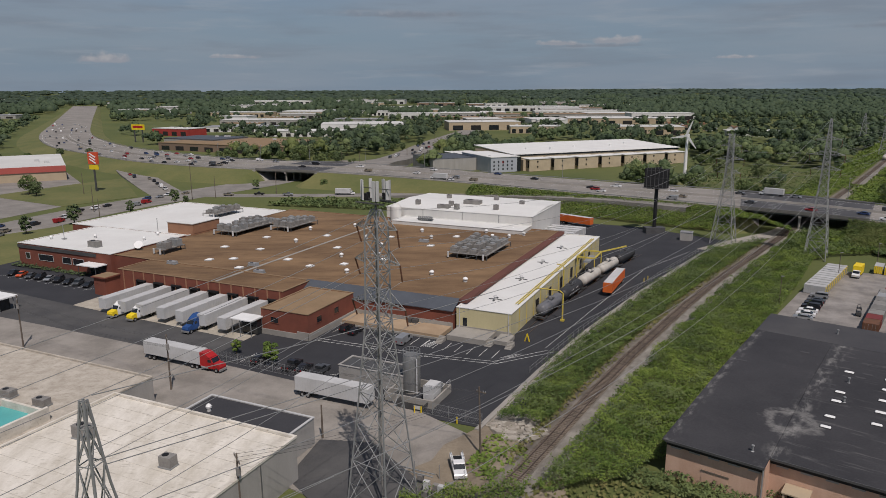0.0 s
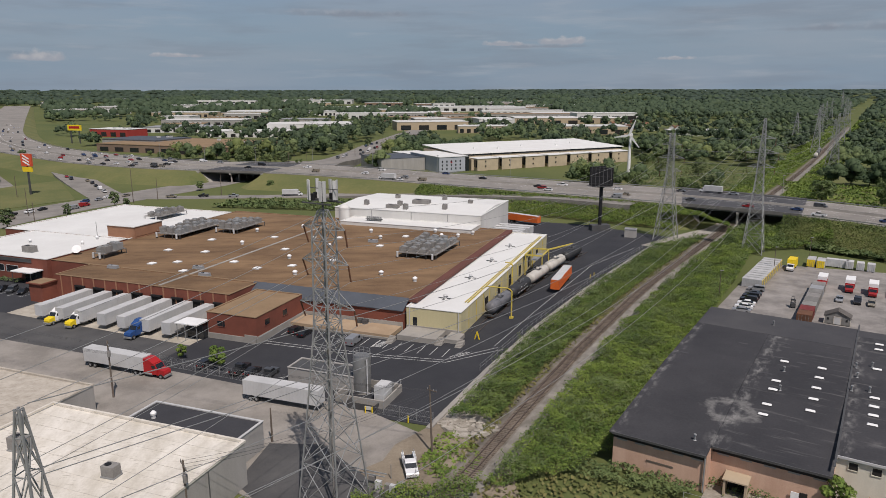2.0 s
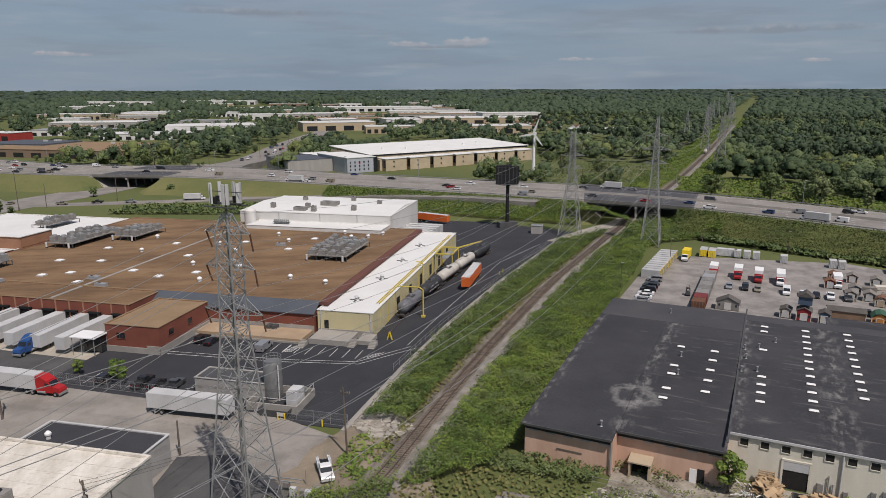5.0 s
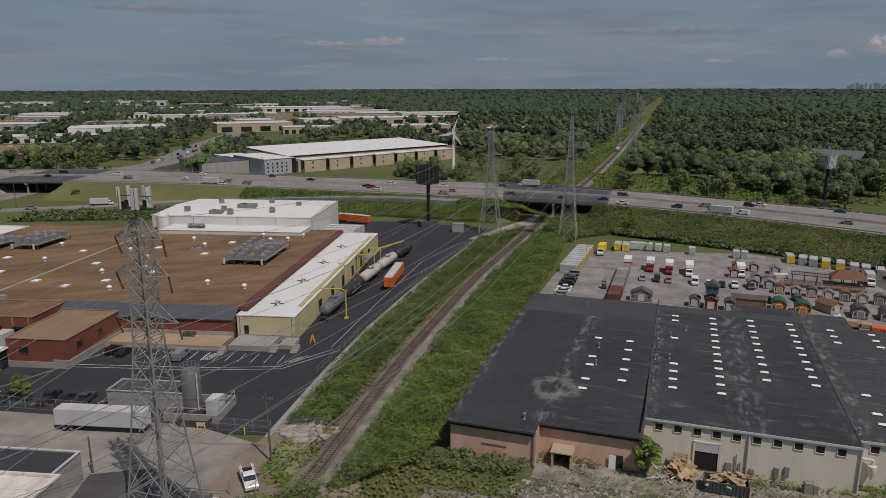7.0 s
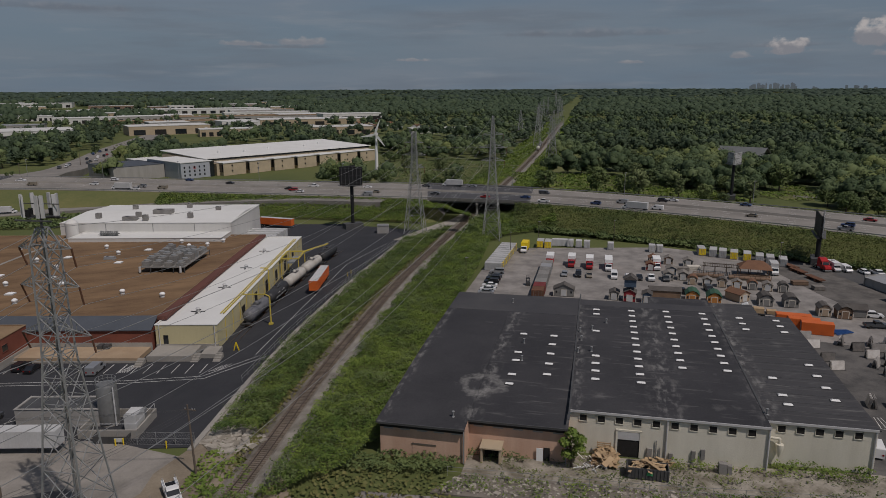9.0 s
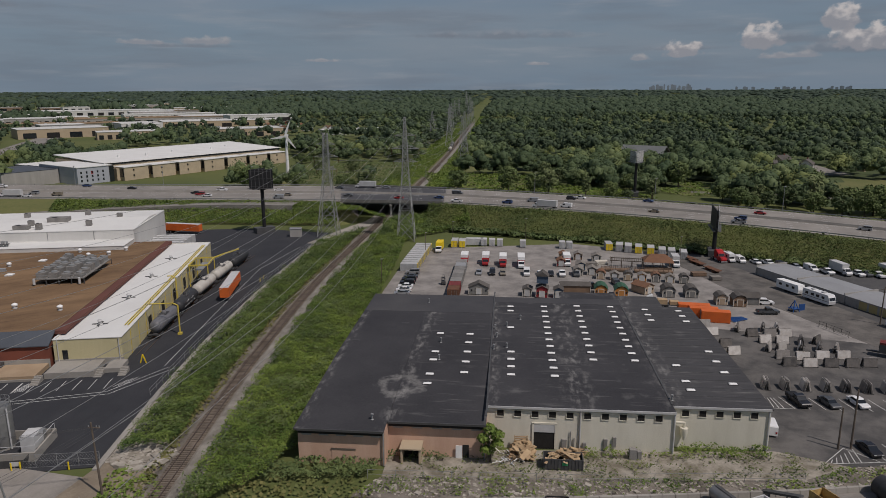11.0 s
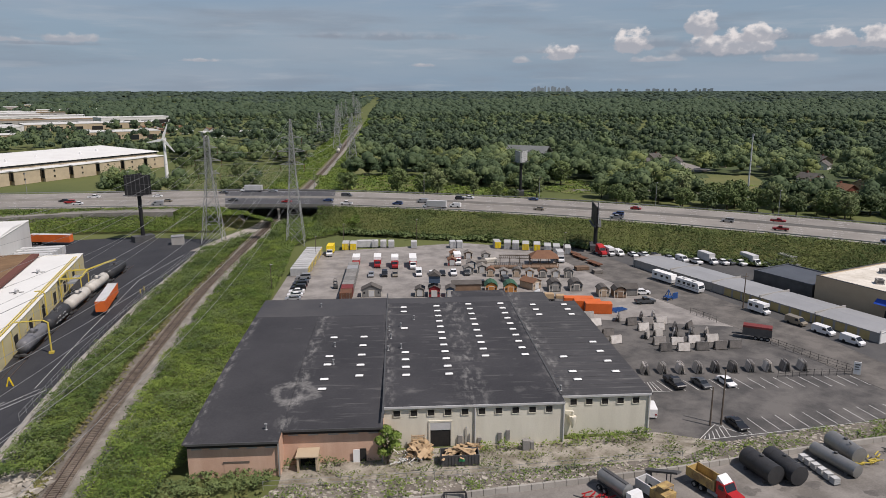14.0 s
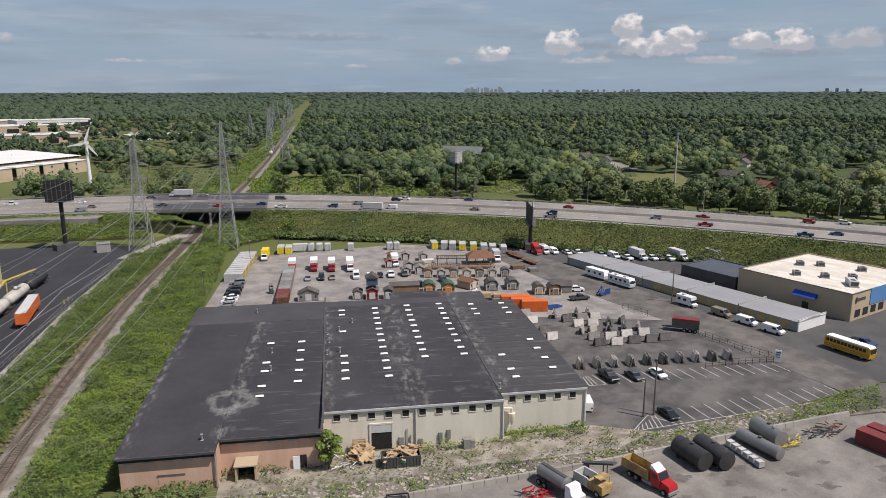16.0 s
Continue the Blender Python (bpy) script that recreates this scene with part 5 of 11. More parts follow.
def vehicle(kind, paint, m, where, group=""):
    PLAIN[0] = "traffic" in group
    key = (kind, paint, PLAIN[0])
    label = f"{WORD.get(paint, paint)} {KINDS[kind][1]} {where}"
    if key in made_:
        return tagged(copy_thing(made_[key], m), label, group=group)
    h = thing(kind, label, KINDS[kind][2], m, group)
    KINDS[kind][0](h, PAINT.get(paint) or BUS_YELLOW)
    made_[key] = h
    return h


def box_truck(cab, box, m, where, length=4.9):
    key = ("bt", cab, box.name, length)
    label = f"{WORD[cab]} box truck with a {'red' if box is RED_PAINT else 'pale'} box {where}"
    if key in made_:
        return tagged(copy_thing(made_[key], m), label)
    h = thing("box_truck", label, "truck", m)
    make_box_truck(h, PAINT[cab], box, length)
    if box is RED_PAINT:
        part("white_top", Geo().box(-length - 0.01, 0.31, -1.21, 1.21, 2.5, 3.56), WHITE_PAINT, h)
    made_[key] = h
    return h


def trailer(m, where, material=None, length=16.15):
    key = ("trailer", (material or WHITE_DULL).name, length)
    label = f"{'orange' if material is ORANGE_PAINT else 'grey-white'} ribbed box semi-trailer {where}"
    if key in made_:
        return tagged(copy_thing(made_[key], m), label)
    h = thing("semi_trailer", label, "trailer", m)
    make_trailer(h, material or WHITE_DULL, length)
    made_[key] = h
    return h


# docked trailers, tails against the wing, and their tractors
for k in range(7):
    u = -110.3 + 6.75 * k
    trailer(fac(u + 5.0, -9.6, 0.1, -90 + (1.5 if k % 2 else 0)), "backed against a loading dock")
for u, col, sec in ((-104.2, WHITE_PAINT, YELLOW_VIVID), (-97.3, WHITE_PAINT, YELLOW_VIVID)):
    h = thing("semi_tractor", "white and yellow day-cab semi tractor before a docked trailer", "truck", fac(u + 4.4, -24.2, 0.1, -90))
    make_tractor(h, col, False, sec)
h = thing("semi_tractor", "blue sleeper-cab semi tractor coupled to a docked trailer", "truck", fac(-73.0, -25.3, 0.1, -90))
make_tractor(h, BLUE_PAINT)
# trucks in the street
trailer(pose(-28.2, 126.6, 0.1, 0, 0, -23.8), "parked alone beside the street")
ang = -25.2
trailer(pose(-65.6, 146.2, 0.1, 0, 0, ang), "coupled to a red tractor in the street")
h = thing("semi_tractor", "red sleeper-cab semi tractor pulling a white trailer", "truck", pose(-65.6, 146.2, 0.1, 0, 0, ang) @ pose(17.2, 0, 0))
make_tractor(h, RED_PAINT)
trailer(fac(14.4, 62.0, 0.06, -91), "standing in the yard beside the tank cars", ORANGE_PAINT, 18.5)
trailer(fac(-28.0, 148.5, 0.06, -20), "parked behind the white building", ORANGE_PAINT)
for k in range(6):
    trailer(fac(-26.5 + 0.4 * k, 101.5 + 4.0 * k, 0.06, -2), "in a parked row behind the cream wing", None, 14.0)

# service pickup by the tower foot
h = thing("service_truck", "white utility service pickup with tool bodies", "truck", pose(2.3, 97.6, 0.12, 0, 0, -84))
make_pickup(h, PAINT["white"])
part("tool_body", Geo().box(-2.9, -0.7, -1.08, -0.7, 0.8, 1.7).box(-2.9, -0.7, 0.7, 1.08, 0.8, 1.7), WHITE_PAINT, h)
part("ladder_rack", Geo().bar((-2.8, -0.9, 2.1), (0.6, -0.9, 2.1), 0.08).bar((-2.8, 0.9, 2.1), (0.6, 0.9, 2.1), 0.08).bar((-2.7, -0.9, 1.7), (-2.7, -0.9, 2.1), 0.06).bar((-2.7, 0.9, 1.7), (-2.7, 0.9, 2.1), 0.06), STEEL, h)

rng = random.Random(7)
MIX = ["white", "white", "black", "silver", "grey", "red", "blue", "tan", "black", "white", "silver"]
# cars in the factory parking
for u, v, kd, pt in ((-38.5, -11.0, "suv", "black"), (-35.6, -11.8, "sedan", "black"), (-21.8, -12.6, "van", "silver")):
    vehicle(kd, pt, fac(u, v, 0.06, 90), "parked before the brick terrace", "factory parking")
for u, kd, pt in ((-45.0, "suv", "black"), (-36.5, "pickup", "black"), (-33.5, "sedan", "black"), (-29.4, "pickup", "grey")):
    vehicle(kd, pt, fac(u, -36.0, 0.06, 92), "parked by the street fence", "factory parking")
for k in range(9):
    kd, pt = (("sedan", "black"), ("sedan", "orange"), ("sedan", "grey"), ("suv", "black"), ("sedan", "silver"), ("suv", "black"), ("sedan", "black"), ("suv", "grey"), ("sedan", "black"))[k]
    vehicle(kd, pt, fac(-166 + 4.3 * k, -9.0, 0.06, -62), "parked before the office", "office parking")
for k in range(6):
    vehicle(rng.choice(("sedan", "suv")), rng.choice(MIX), fac(-188 + 3.2 * k, -20.0 + rng.random(), 0.06, -62), "parked at the office edge", "office parking")

# traffic on the highway
S0 = 4.2
for lane in (0.10, 0.20, 0.295, 0.395, 0.605, 0.705, 0.80, 0.895):
    s = S0 + rng.random()
    while s < E_ - 0.6:
        p, q = hwy(s, lane, 0.05), hwy(s + 0.02, lane, 0.05)
        a = math.degrees(math.atan2(q.y - p.y, q.x - p.x)) + (180 if lane < 0.5 else 0)
        kd = rng.choice(("sedan", "sedan", "suv", "suv", "pickup", "van", "sedan"))
        vehicle(kd, rng.choice(MIX), pose(p.x, p.y, p.z, 0, 0, a), "driving on the highway", "highway traffic")
        s += (rng.uniform(20, 190) if s > 6 else rng.uniform(16, 80)) / (on(HN, s + 0.05) - on(HN, s)).length * 0.05
far_rng = random.Random(57)
for lane in (0.10, 0.20, 0.295, 0.395, 0.605, 0.705, 0.80, 0.895):
    s = 1.1 + 0.3 * far_rng.random()
    while s < S0:
        p, q = hwy(s, lane, 0.05), hwy(s + 0.02, lane, 0.05)
        a = math.degrees(math.atan2(q.y - p.y, q.x - p.x)) + (180 if lane < 0.5 else 0)
        vehicle(far_rng.choice(("sedan", "suv", "van")), far_rng.choice(MIX), pose(p.x, p.y, p.z, 0, 0, a), "driving on the highway", "highway traffic")
        s += far_rng.uniform(45, 190) / (on(HN, s + 0.05) - on(HN, s)).length * 0.05
for s, f, c in ((9.1, 0.1, "white"), (13.6, 0.08, "white"), (12.2, 0.9, "white")):
    p, q = hwy(s, f, 0.05), hwy(s + 0.02, f, 0.05)
    box_truck(c, WHITE_DULL, pose(p.x, p.y, p.z, 0, 0, math.degrees(math.atan2(q.y - p.y, q.x - p.x)) + 180), "driving on the highway", 8.5)
# street and ramp traffic
for pts, n, w in (([(-268, 572, 3.0), (-211, 480, 1), (-170, 415, 0), (-152, 388, 0)], 16, 5), ([(-195, 230), (-184, 300), (-166, 352), (-140, 400)], 22, 9), ([(-38, 560, 4), (-25, 640, 3), (-8, 760, 2)], 15, 8), ([(-120, 388, 0.1), (-70, 388, 0.1)], 3, 2)):
    L = even(smooth_line([(p[0], p[1], (p[2] if len(p) > 2 else 0) + 0.1) for p in pts]), n + 1)
    for i in range(n):
        d = L[i + 1] - L[i]
        sgn = rng.choice((-1, 1))
        c = L[i] + Vector((d.y, -d.x, 0)).normalized() * sgn * rng.uniform(0.3, 1) * w
        vehicle(rng.choice(("sedan", "suv", "pickup", "van")), rng.choice(MIX), pose(c.x, c.y, c.z, 0, 0, math.degrees(math.atan2(d.y, d.x)) + (0 if sgn > 0 else 180)), "in the street traffic", "street traffic")
box_truck("white", WHITE_DULL, pose(-52, 389, 0.1, 0, 0, -5), "on the entrance ramp", 8.5)

# ---- factory things ----
def tank_car(m, paint, label):
    h = thing("tank_car", label, "tank wagon", m)
    ring = [(0.3, -6.9), (1.05, -6.7), (1.5, -6.2), (1.55, -5.9), (1.55, 5.9), (1.5, 6.2), (1.05, 6.7), (0.3, 6.9)]
    part("tank", Geo().lathe(ring, 18, pose(0, 0, 2.65, 0, 90, 0)), paint, h, smooth=50)
    part("dome", Geo().lathe([(0.5, 0), (0.5, 0.55), (0.35, 0.7)], 12, pose(0, 0, 4.1)), paint, h, smooth=50)
    part("platform", Geo().box(-1.3, 1.3, -0.9, 0.9, 4.15, 4.22), STEEL_DARK, h)
    part("hand_rail", Geo().bar((-1.3, -0.9, 4.9), (1.3, -0.9, 4.9), 0.06).bar((-1.3, 0.9, 4.9), (1.3, 0.9, 4.9), 0.06).bar((-1.3, -0.9, 4.2), (-1.3, -0.9, 4.9), 0.06).bar((1.3, 0.9, 4.2), (1.3, 0.9, 4.9), 0.06)
         .bar((1.3, -0.9, 4.2), (1.3, -0.9, 4.9), 0.06).bar((-1.3, 0.9, 4.2), (-1.3, 0.9, 4.9), 0.06), STEEL, h)
    part("frame", Geo().box(-7.6, 7.6, -0.45, 0.45, 0.85, 1.15).box(-7.6, -7.2, -1.4, 1.4, 0.8, 1.2).box(7.2, 7.6, -1.4, 1.4, 0.8, 1.2), STEEL_DARK, h)
    part("ladder", Geo().bar((0.25, 1.6, 1.0), (0.25, 1.5, 4.2), 0.06).bar((-0.25, 1.6, 1.0), (-0.25, 1.5, 4.2), 0.06), STEEL, h)
    for x in (-5.4, 5.4):
        b = part("bogie", Geo().box(x - 1.3, x + 1.3, -1.0, -0.8, 0.35, 0.75).box(x - 1.3, x + 1.3, 0.8, 1.0, 0.35, 0.75), STEEL_DARK, h)
        for dx in (-0.85, 0.85):
            part("wheel", Geo().tube((x + dx, -0.82, 0.42), (x + dx, 0.82, 0.42), 0.42, n=12), RUST, b)
    return h


TC_GREY = mat("tank_grey", (0.17, 0.17, 0.18), (0.12, 0.12, 0.125), 0.5, 4, 0.4)
TC_BLACK = mat("tank_black", (0.03, 0.03, 0.032), (0.05, 0.05, 0.05), 0.5, 4, 0.4)
TC_WHITE = mat("tank_white", (0.55, 0.53, 0.48), (0.38, 0.35, 0.30), 0.5, 4, 0.3)
for k, (pt, lb) in enumerate(((TC_GREY, "grey railway tank car on the siding"), (TC_BLACK, "black railway tank car with pale scrawls on the siding"), (TC_WHITE, "grimy white railway tank car on the siding"),
                              (TC_WHITE, "grimy white railway tank car on the siding"), (TC_BLACK, "black railway tank car at the siding's end"))):
    v = 22.0 + 15.9 * k
    c = tank_car(fac(3.4 + 0.075 * (v - 22) + 0.0008 * (v - 22) ** 2, v, 0.1, 85 - 0.08 * (v - 22)), pt, lb)
    if k == 1:
        g = Geo()
        for i in range(7):
            g.box(-4.2 + 1.15 * i, -3.5 + 1.15 * i, -1.50, -1.42, 1.9 + 0.25 * (i % 2), 2.9 + 0.2 * (i % 3))
        part("scrawl", g, WHITE_DULL, c, "pale spray-painted bars")
siding = thing("siding_track", "rusty siding track beside the cream wing", "railway", kind="structure")
for s in (-0.72, 0.72):
    g = Geo()
    L = [FAC @ Vector((3.4 + s + 0.075 * (v - 22) + 0.0008 * (v - 22) ** 2, v, 0.16)) for v in range(4, 104, 4)]
    for p, q in zip(L, L[1:]):
        g.box(-0.05, 0.05, -0.06, 0.06, -(q - p).length, 0, look(p, q))
    part("rail", g, RAIL_STEEL, siding)


def gantry(u, v, reach):
    h = thing("pipe_gantry", "yellow steel loading gantry pole with an arm", "gantry", fac(u, v))
    part("post", Geo().tube((0, 0, 0), (0, 0, 7.4), 0.2, n=10), YELLOW_PAINT, h, smooth=40)
    part("arm", Geo().tube((0, 0, 7.4), (-1.0, 0, 8.0), 0.16, n=8).tube((-1.0, 0, 8.0), (-reach, 0, 8.0), 0.16, n=8), YELLOW_PAINT, h)
    part("foot", Geo().box(-0.5, 0.5, -0.5, 0.5, 0, 0.5), YELLOW_PAINT, h)


gantry(8.0, 17.5, 7.0)
gantry(1.2, 44, 2.2)
h = thing("loading_rack", "yellow steel loading rack over the tank cars", "loading rack", fac(3.6, 66))
for x in (-2.6, 2.8):
    for y in (-5, 5):
        part("post", Geo().bar((x, y, 0), (x, y, 6.6), 0.3), YELLOW_PAINT, h)
part("beam", Geo().box(-2.9, 3.0, -5.2, -4.8, 6.4, 6.8).box(-2.9, 3.0, 4.8, 5.2, 6.4, 6.8).box(-2.9, -2.5, -5, 5, 6.4, 6.8).box(2.6, 3.0, -5, 5, 6.4, 6.8), YELLOW_PAINT, h)
part("walkway", Geo().box(-0.9, 1.2, -5, 5, 5.0, 5.15), STEEL, h)
part("overhang", Geo().bar((2.8, 5, 6.6), (8.5, 17, 6.5), 0.45), YELLOW_PAINT, h)
h = thing("warning_frame", "small yellow A-shaped derail marker", "marker", fac(4.4, -0.5))
part("leg", Geo().bar((-0.6, 0, 0), (0, 0, 2.0), 0.25), YELLOW_VIVID, h)
part("leg", Geo().bar((0.6, 0, 0), (0, 0, 2.0), 0.25), YELLOW_VIVID, h)


def roof_vent(m, r=0.55, group="roof vents"):
    key = ("vent", r)
    if key in made_:
        return copy_thing(made_[key], m)
    h = thing("roof_vent", "white mushroom roof vent", "roof vent", m, group)
    part("stem", Geo().lathe([(r * 1.0, 0), (r * 0.9, 0.7)], 12), WHITE_DULL, h, smooth=40)
    part("cap", Geo().lathe([(r * 1.25, 0.65), (r * 1.3, 0.95), (r * 0.7, 1.25), (r * 0.2, 1.35)], 12), WHITE_PAINT, h, smooth=40)
    made_[key] = h
    return h


def roof_hatch(m, group="skylights"):
    if "hatch" in made_:
        return copy_thing(made_["hatch"], m)
    h = thing("skylight", "pale square skylight on the brown roof", "skylight", m, group)
    part("curb", Geo().box(-1.05, 1.05, -1.05, 1.05, 0, 0.3), WHITE_DULL, h)
    part("dome", Geo().add([(-0.95, -0.95, 0.3), (0.95, -0.95, 0.3), (0.95, 0.95, 0.3), (-0.95, 0.95, 0.3), (-0.5, -0.5, 0.5), (0.5, -0.5, 0.5), (0.5, 0.5, 0.5), (-0.5, 0.5, 0.5)],
                           [(4, 5, 6, 7), (0, 1, 5, 4), (1, 2, 6, 5), (2, 3, 7, 6), (3, 0, 4, 7)]), WHITE_PAINT, h)
    made_["hatch"] = h
    return h


def cooling_frame(m, w, d, label):
    """Roof plant: fans and casings on a steel grillage with legs."""
    h = thing("roof_plant", label, "roof equipment", m)
    part("grillage", Geo().box(-w / 2, w / 2, -d / 2, d / 2, 1.4, 1.65), UNIT_GREY, h)
    n = max(2, int(w / 3))
    for i in range(n + 1):
        for y in (-d / 2, d / 2):
            x = -w / 2 + w * i / n
            part("leg", Geo().bar((x, y, 0), (x, y, 1.5), 0.22), STEEL_DARK, h)
    r = random.Random(int(w * 100))
    for i in range(n):
        for j in range(max(1, int(d / 3.6))):
            x, y = -w / 2 + w * (i + 0.5) / n, -d / 2 + d * (j + 0.5) / max(1, int(d / 3.6))
            hh = r.uniform(1.0, 2.2)
            c = part("casing", Geo().box(x - 1.1, x + 1.1, y - 1.2, y + 1.2, 1.65, 1.65 + hh), UNIT_GREY if r.random() < 0.7 else STEEL, h)
            part("fan_ring", Geo().tube((x, y, 1.65 + hh), (x, y, 2.0 + hh), 0.8, n=12), STEEL, c, smooth=40)
    part("hand_rail", Geo().bar((-w / 2, -d / 2, 2.6), (w / 2, -d / 2, 2.6), 0.08).bar((-w / 2, d / 2, 2.6), (w / 2, d / 2, 2.6), 0.08), STEEL, h)
    part("duct", Geo().tube((-w / 2 + 0.4, -d / 2 - 0.6, 0.3), (-w / 2 + 0.4, -d / 2 - 0.6, 1.9), 0.35, n=10).tube((w / 2 - 1, -d / 2 - 0.6, 0.2), (w / 2 - 1, -d / 2 - 0.6, 1.9), 0.35, n=10), WHITE_DULL, h, smooth=40)
    return h


def rooftop_unit(m, w=2.2, d=1.6, hgt=1.3, label="grey boxy rooftop air conditioner", mt=None):
    h = thing("rooftop_unit", label, "air conditioner", m)
    part("curb", Geo().box(-w / 2 - 0.12, w / 2 + 0.12, -d / 2 - 0.12, d / 2 + 0.12, 0, 0.2), STEEL, h)
    part("casing", Geo().box(-w / 2, w / 2, -d / 2, d / 2, 0.2, hgt), mt or UNIT_GREY, h)
    part("fan_grille", Geo().tube((-w * 0.18, 0, hgt), (-w * 0.18, 0, hgt + 0.06), min(w, d) * 0.32, n=12), BLACK, h)
    part("louvre", Geo().box(-w / 2 - 0.02, -w / 2, -d * 0.4, d * 0.4, 0.4, hgt - 0.2), STEEL_DARK, h)
    return h


cooling_frame(fac(-29.0, 54, 7), 13, 22, "large grey cooling plant on a steel roof frame")
cooling_frame(fac(-122, 53, 7), 10, 24, "grey cooling plant on a steel roof frame")
cooling_frame(fac(-108.5, 64, 7), 9, 17, "grey cooling plant on a steel roof frame")
cooling_frame(fac(-121, 14, 7), 4, 9, "weathered duct unit on the brown roof")
cooling_frame(fac(-152, 74, 7.1), 7, 16, "grey roof plant on the white roof")
h = thing("satellite_dish", "white satellite dish on the roof", "satellite dish", fac(-132.5, 12, 7.0))
part("dish", Geo().lathe([(0.15, 0), (0.9, 0.2), (1.4, 0.6)], 16, pose(0, 0, 1.4, 55, 0, 30)), WHITE_PAINT, h, smooth=50)
part("mount", Geo().bar((0, 0, 0), (0, 0, 1.5), 0.2), STEEL, h)
for u, v in ((-31, 22), (-19.5, 19), (-54, 14), (-38, 83), (-44, 86), (-24, 84), (-60, 75), (-92, 42), (-100, 62), (-73, 57), (-62, 48), (-52, 66), (-88, 74), (-30, 90), (-27.5, 78), (-33, 76), (-66, 30)):
    roof_vent(fac(u, v, 6.95))
for u, v in ((-109, 26), (-96, 28), (-101, 10), (-88, 55), (-79, 20), (-68, 16), (-60, 22), (-52, 32), (-66, 62), (-95, 14), (-74, 40), (-47, 55), (-45, 72), (-106, 44), (-58, 38), (-86, 6)):
    roof_hatch(fac(u, v, 6.95))
for u, v in ((-108, 2), (-77, 4), (-84, 10), (-52, 60)):
    rooftop_unit(fac(u, v, 6.95), 3.2, 1.3, 0.9, "low blue-grey roof hatch unit", ROOF_GREY)
for u, v in ((-172, 10), (-160, 18), (-150, 9), (-141, 22), (-143, 30)):
    roof_vent(fac(u, v, 7.35), 0.45)
rooftop_unit(fac(-148, 8, 7.35), 4.2, 2.2, 2.0)
for u, v in ((-168, 12), (-146, 33)):
    h = thing("roof_mast", "thin grey mast on the white roof", "mast", fac(u, v, 7.3))
    part("mast", Geo().tube((0, 0, 0), (0, 0, 5.5), 0.1, n=6), STEEL, h)
    part("base", Geo().box(-0.8, 0.8, -0.5, 0.5, 0, 0.35), STEEL, h)
for v in (10, 31, 52, 74):
    h = thing("roof_vent", "white vent with crossed base pads on the white roof", "roof vent", fac(-7.5, v, 5.95))
    part("stem", Geo().lathe([(0.4, 0), (0.4, 0.7), (0.6, 0.75), (0.3, 1.1)], 12), WHITE_DULL, h, smooth=40)
    for a in range(4):
        part("pad", Geo().box(0.6, 1.7, -0.25, 0.25, 0, 0.12, pose(0, 0, 0, 0, 0, 90 * a)), STEEL_DARK, h)
for u, v in ((-76, 104), (-62, 106), (-57, 100), (-42, 104), (-36, 118), (-70, 122), (-50, 126)):
    rooftop_unit(fac(u, v, 11.6), 1.7, 1.7, 2.2, "grey rooftop ventilator on the white roof")
rooftop_unit(fac(-55, 112, 11.8), 7, 3.5, 2.0)
rooftop_unit(fac(-63, 101, 11.5), 5, 2.5, 1.6)
h = thing("pipe_manifold", "cluster of grey pipes on the low roof", "roof equipment", fac(-66, 90, 8.2))
for k in range(8):
    part("cylinder", Geo().tube((-2.8 + 0.8 * k, 0, 0), (-2.8 + 0.8 * k, 0, 1.7), 0.34, n=8), STEEL, h, smooth=40)
part("rack", Geo().box(-3.4, 3.4, -0.8, 0.8, 0.6, 0.75), STEEL_DARK, h)
h = thing("white_silo", "tall white cylindrical silo beside the process building", "silo", fac(-80, 92))
part("shell", Geo().lathe([(2.2, 0), (2.2, 12.5), (1.2, 13.6), (0.2, 13.9)], 20), WHITE_WALL, h, smooth=40)

# utility shed, storage tank and bund
ut = block("utility_shed", "grey concrete utility shed with an open dark top", FAC, -24.0, -8.5, -37.2, -31.8, 3.3, WALL_GREY, STEEL_DARK, parapet=0.1, category="shed", edge=WALL_GREY)
tk = thing("storage_tank", "tall stainless storage tank with a railed top", "tank", fac(-7.9, -36.0))
part("shell", Geo().lathe([(1.75, 0.6), (1.75, 7.2), (1.5, 7.7), (0.3, 8.0)], 24), STAINLESS, tk, smooth=40)
part("skirt", Geo().lathe([(1.6, 0), (1.6, 0.6)], 20), CONCRETE, tk)
rr = Geo()
for a in range(14):
    c, s = math.cos(a * math.pi / 7) * 1.7, math.sin(a * math.pi / 7) * 1.7
    c2, s2 = math.cos((a + 1) * math.pi / 7) * 1.7, math.sin((a + 1) * math.pi / 7) * 1.7
    rr.bar((c, s, 7.3), (c, s, 8.7), 0.06).bar((c, s, 8.7), (c2, s2, 8.7), 0.06).bar((c, s, 8.1), (c2, s2, 8.1), 0.05)
part("guard_rail", rr, STEEL, tk)
part("pipe", Geo().tube((1.7, -1.2, 0.2), (1.7, -1.2, 7.4), 0.14, n=8), WHITE_DULL, tk)
bd = thing("containment_wall", "pale concrete spill wall with pumps inside", "bund", fac(-5.2, -37.5))
part("wall", Geo().box(-5.6, 4.6, -4.2, -3.9, 0, 1.6).box(-5.6, -5.3, -3.9, 4.2, 0, 1.6).box(4.3, 4.6, -3.9, 4.2, 0, 1.6).box(-5.3, 4.3, 3.9, 4.2, 0, 1.6), CONCRETE, bd)
part("pump_cabinet", Geo().box(1.4, 3.6, -1.8, 1.5, 0, 3.2), WHITE_DULL, bd)
part("pump_cabinet", Geo().box(1.6, 3.2, 1.8, 3.4, 0, 2.2), STEEL, bd)
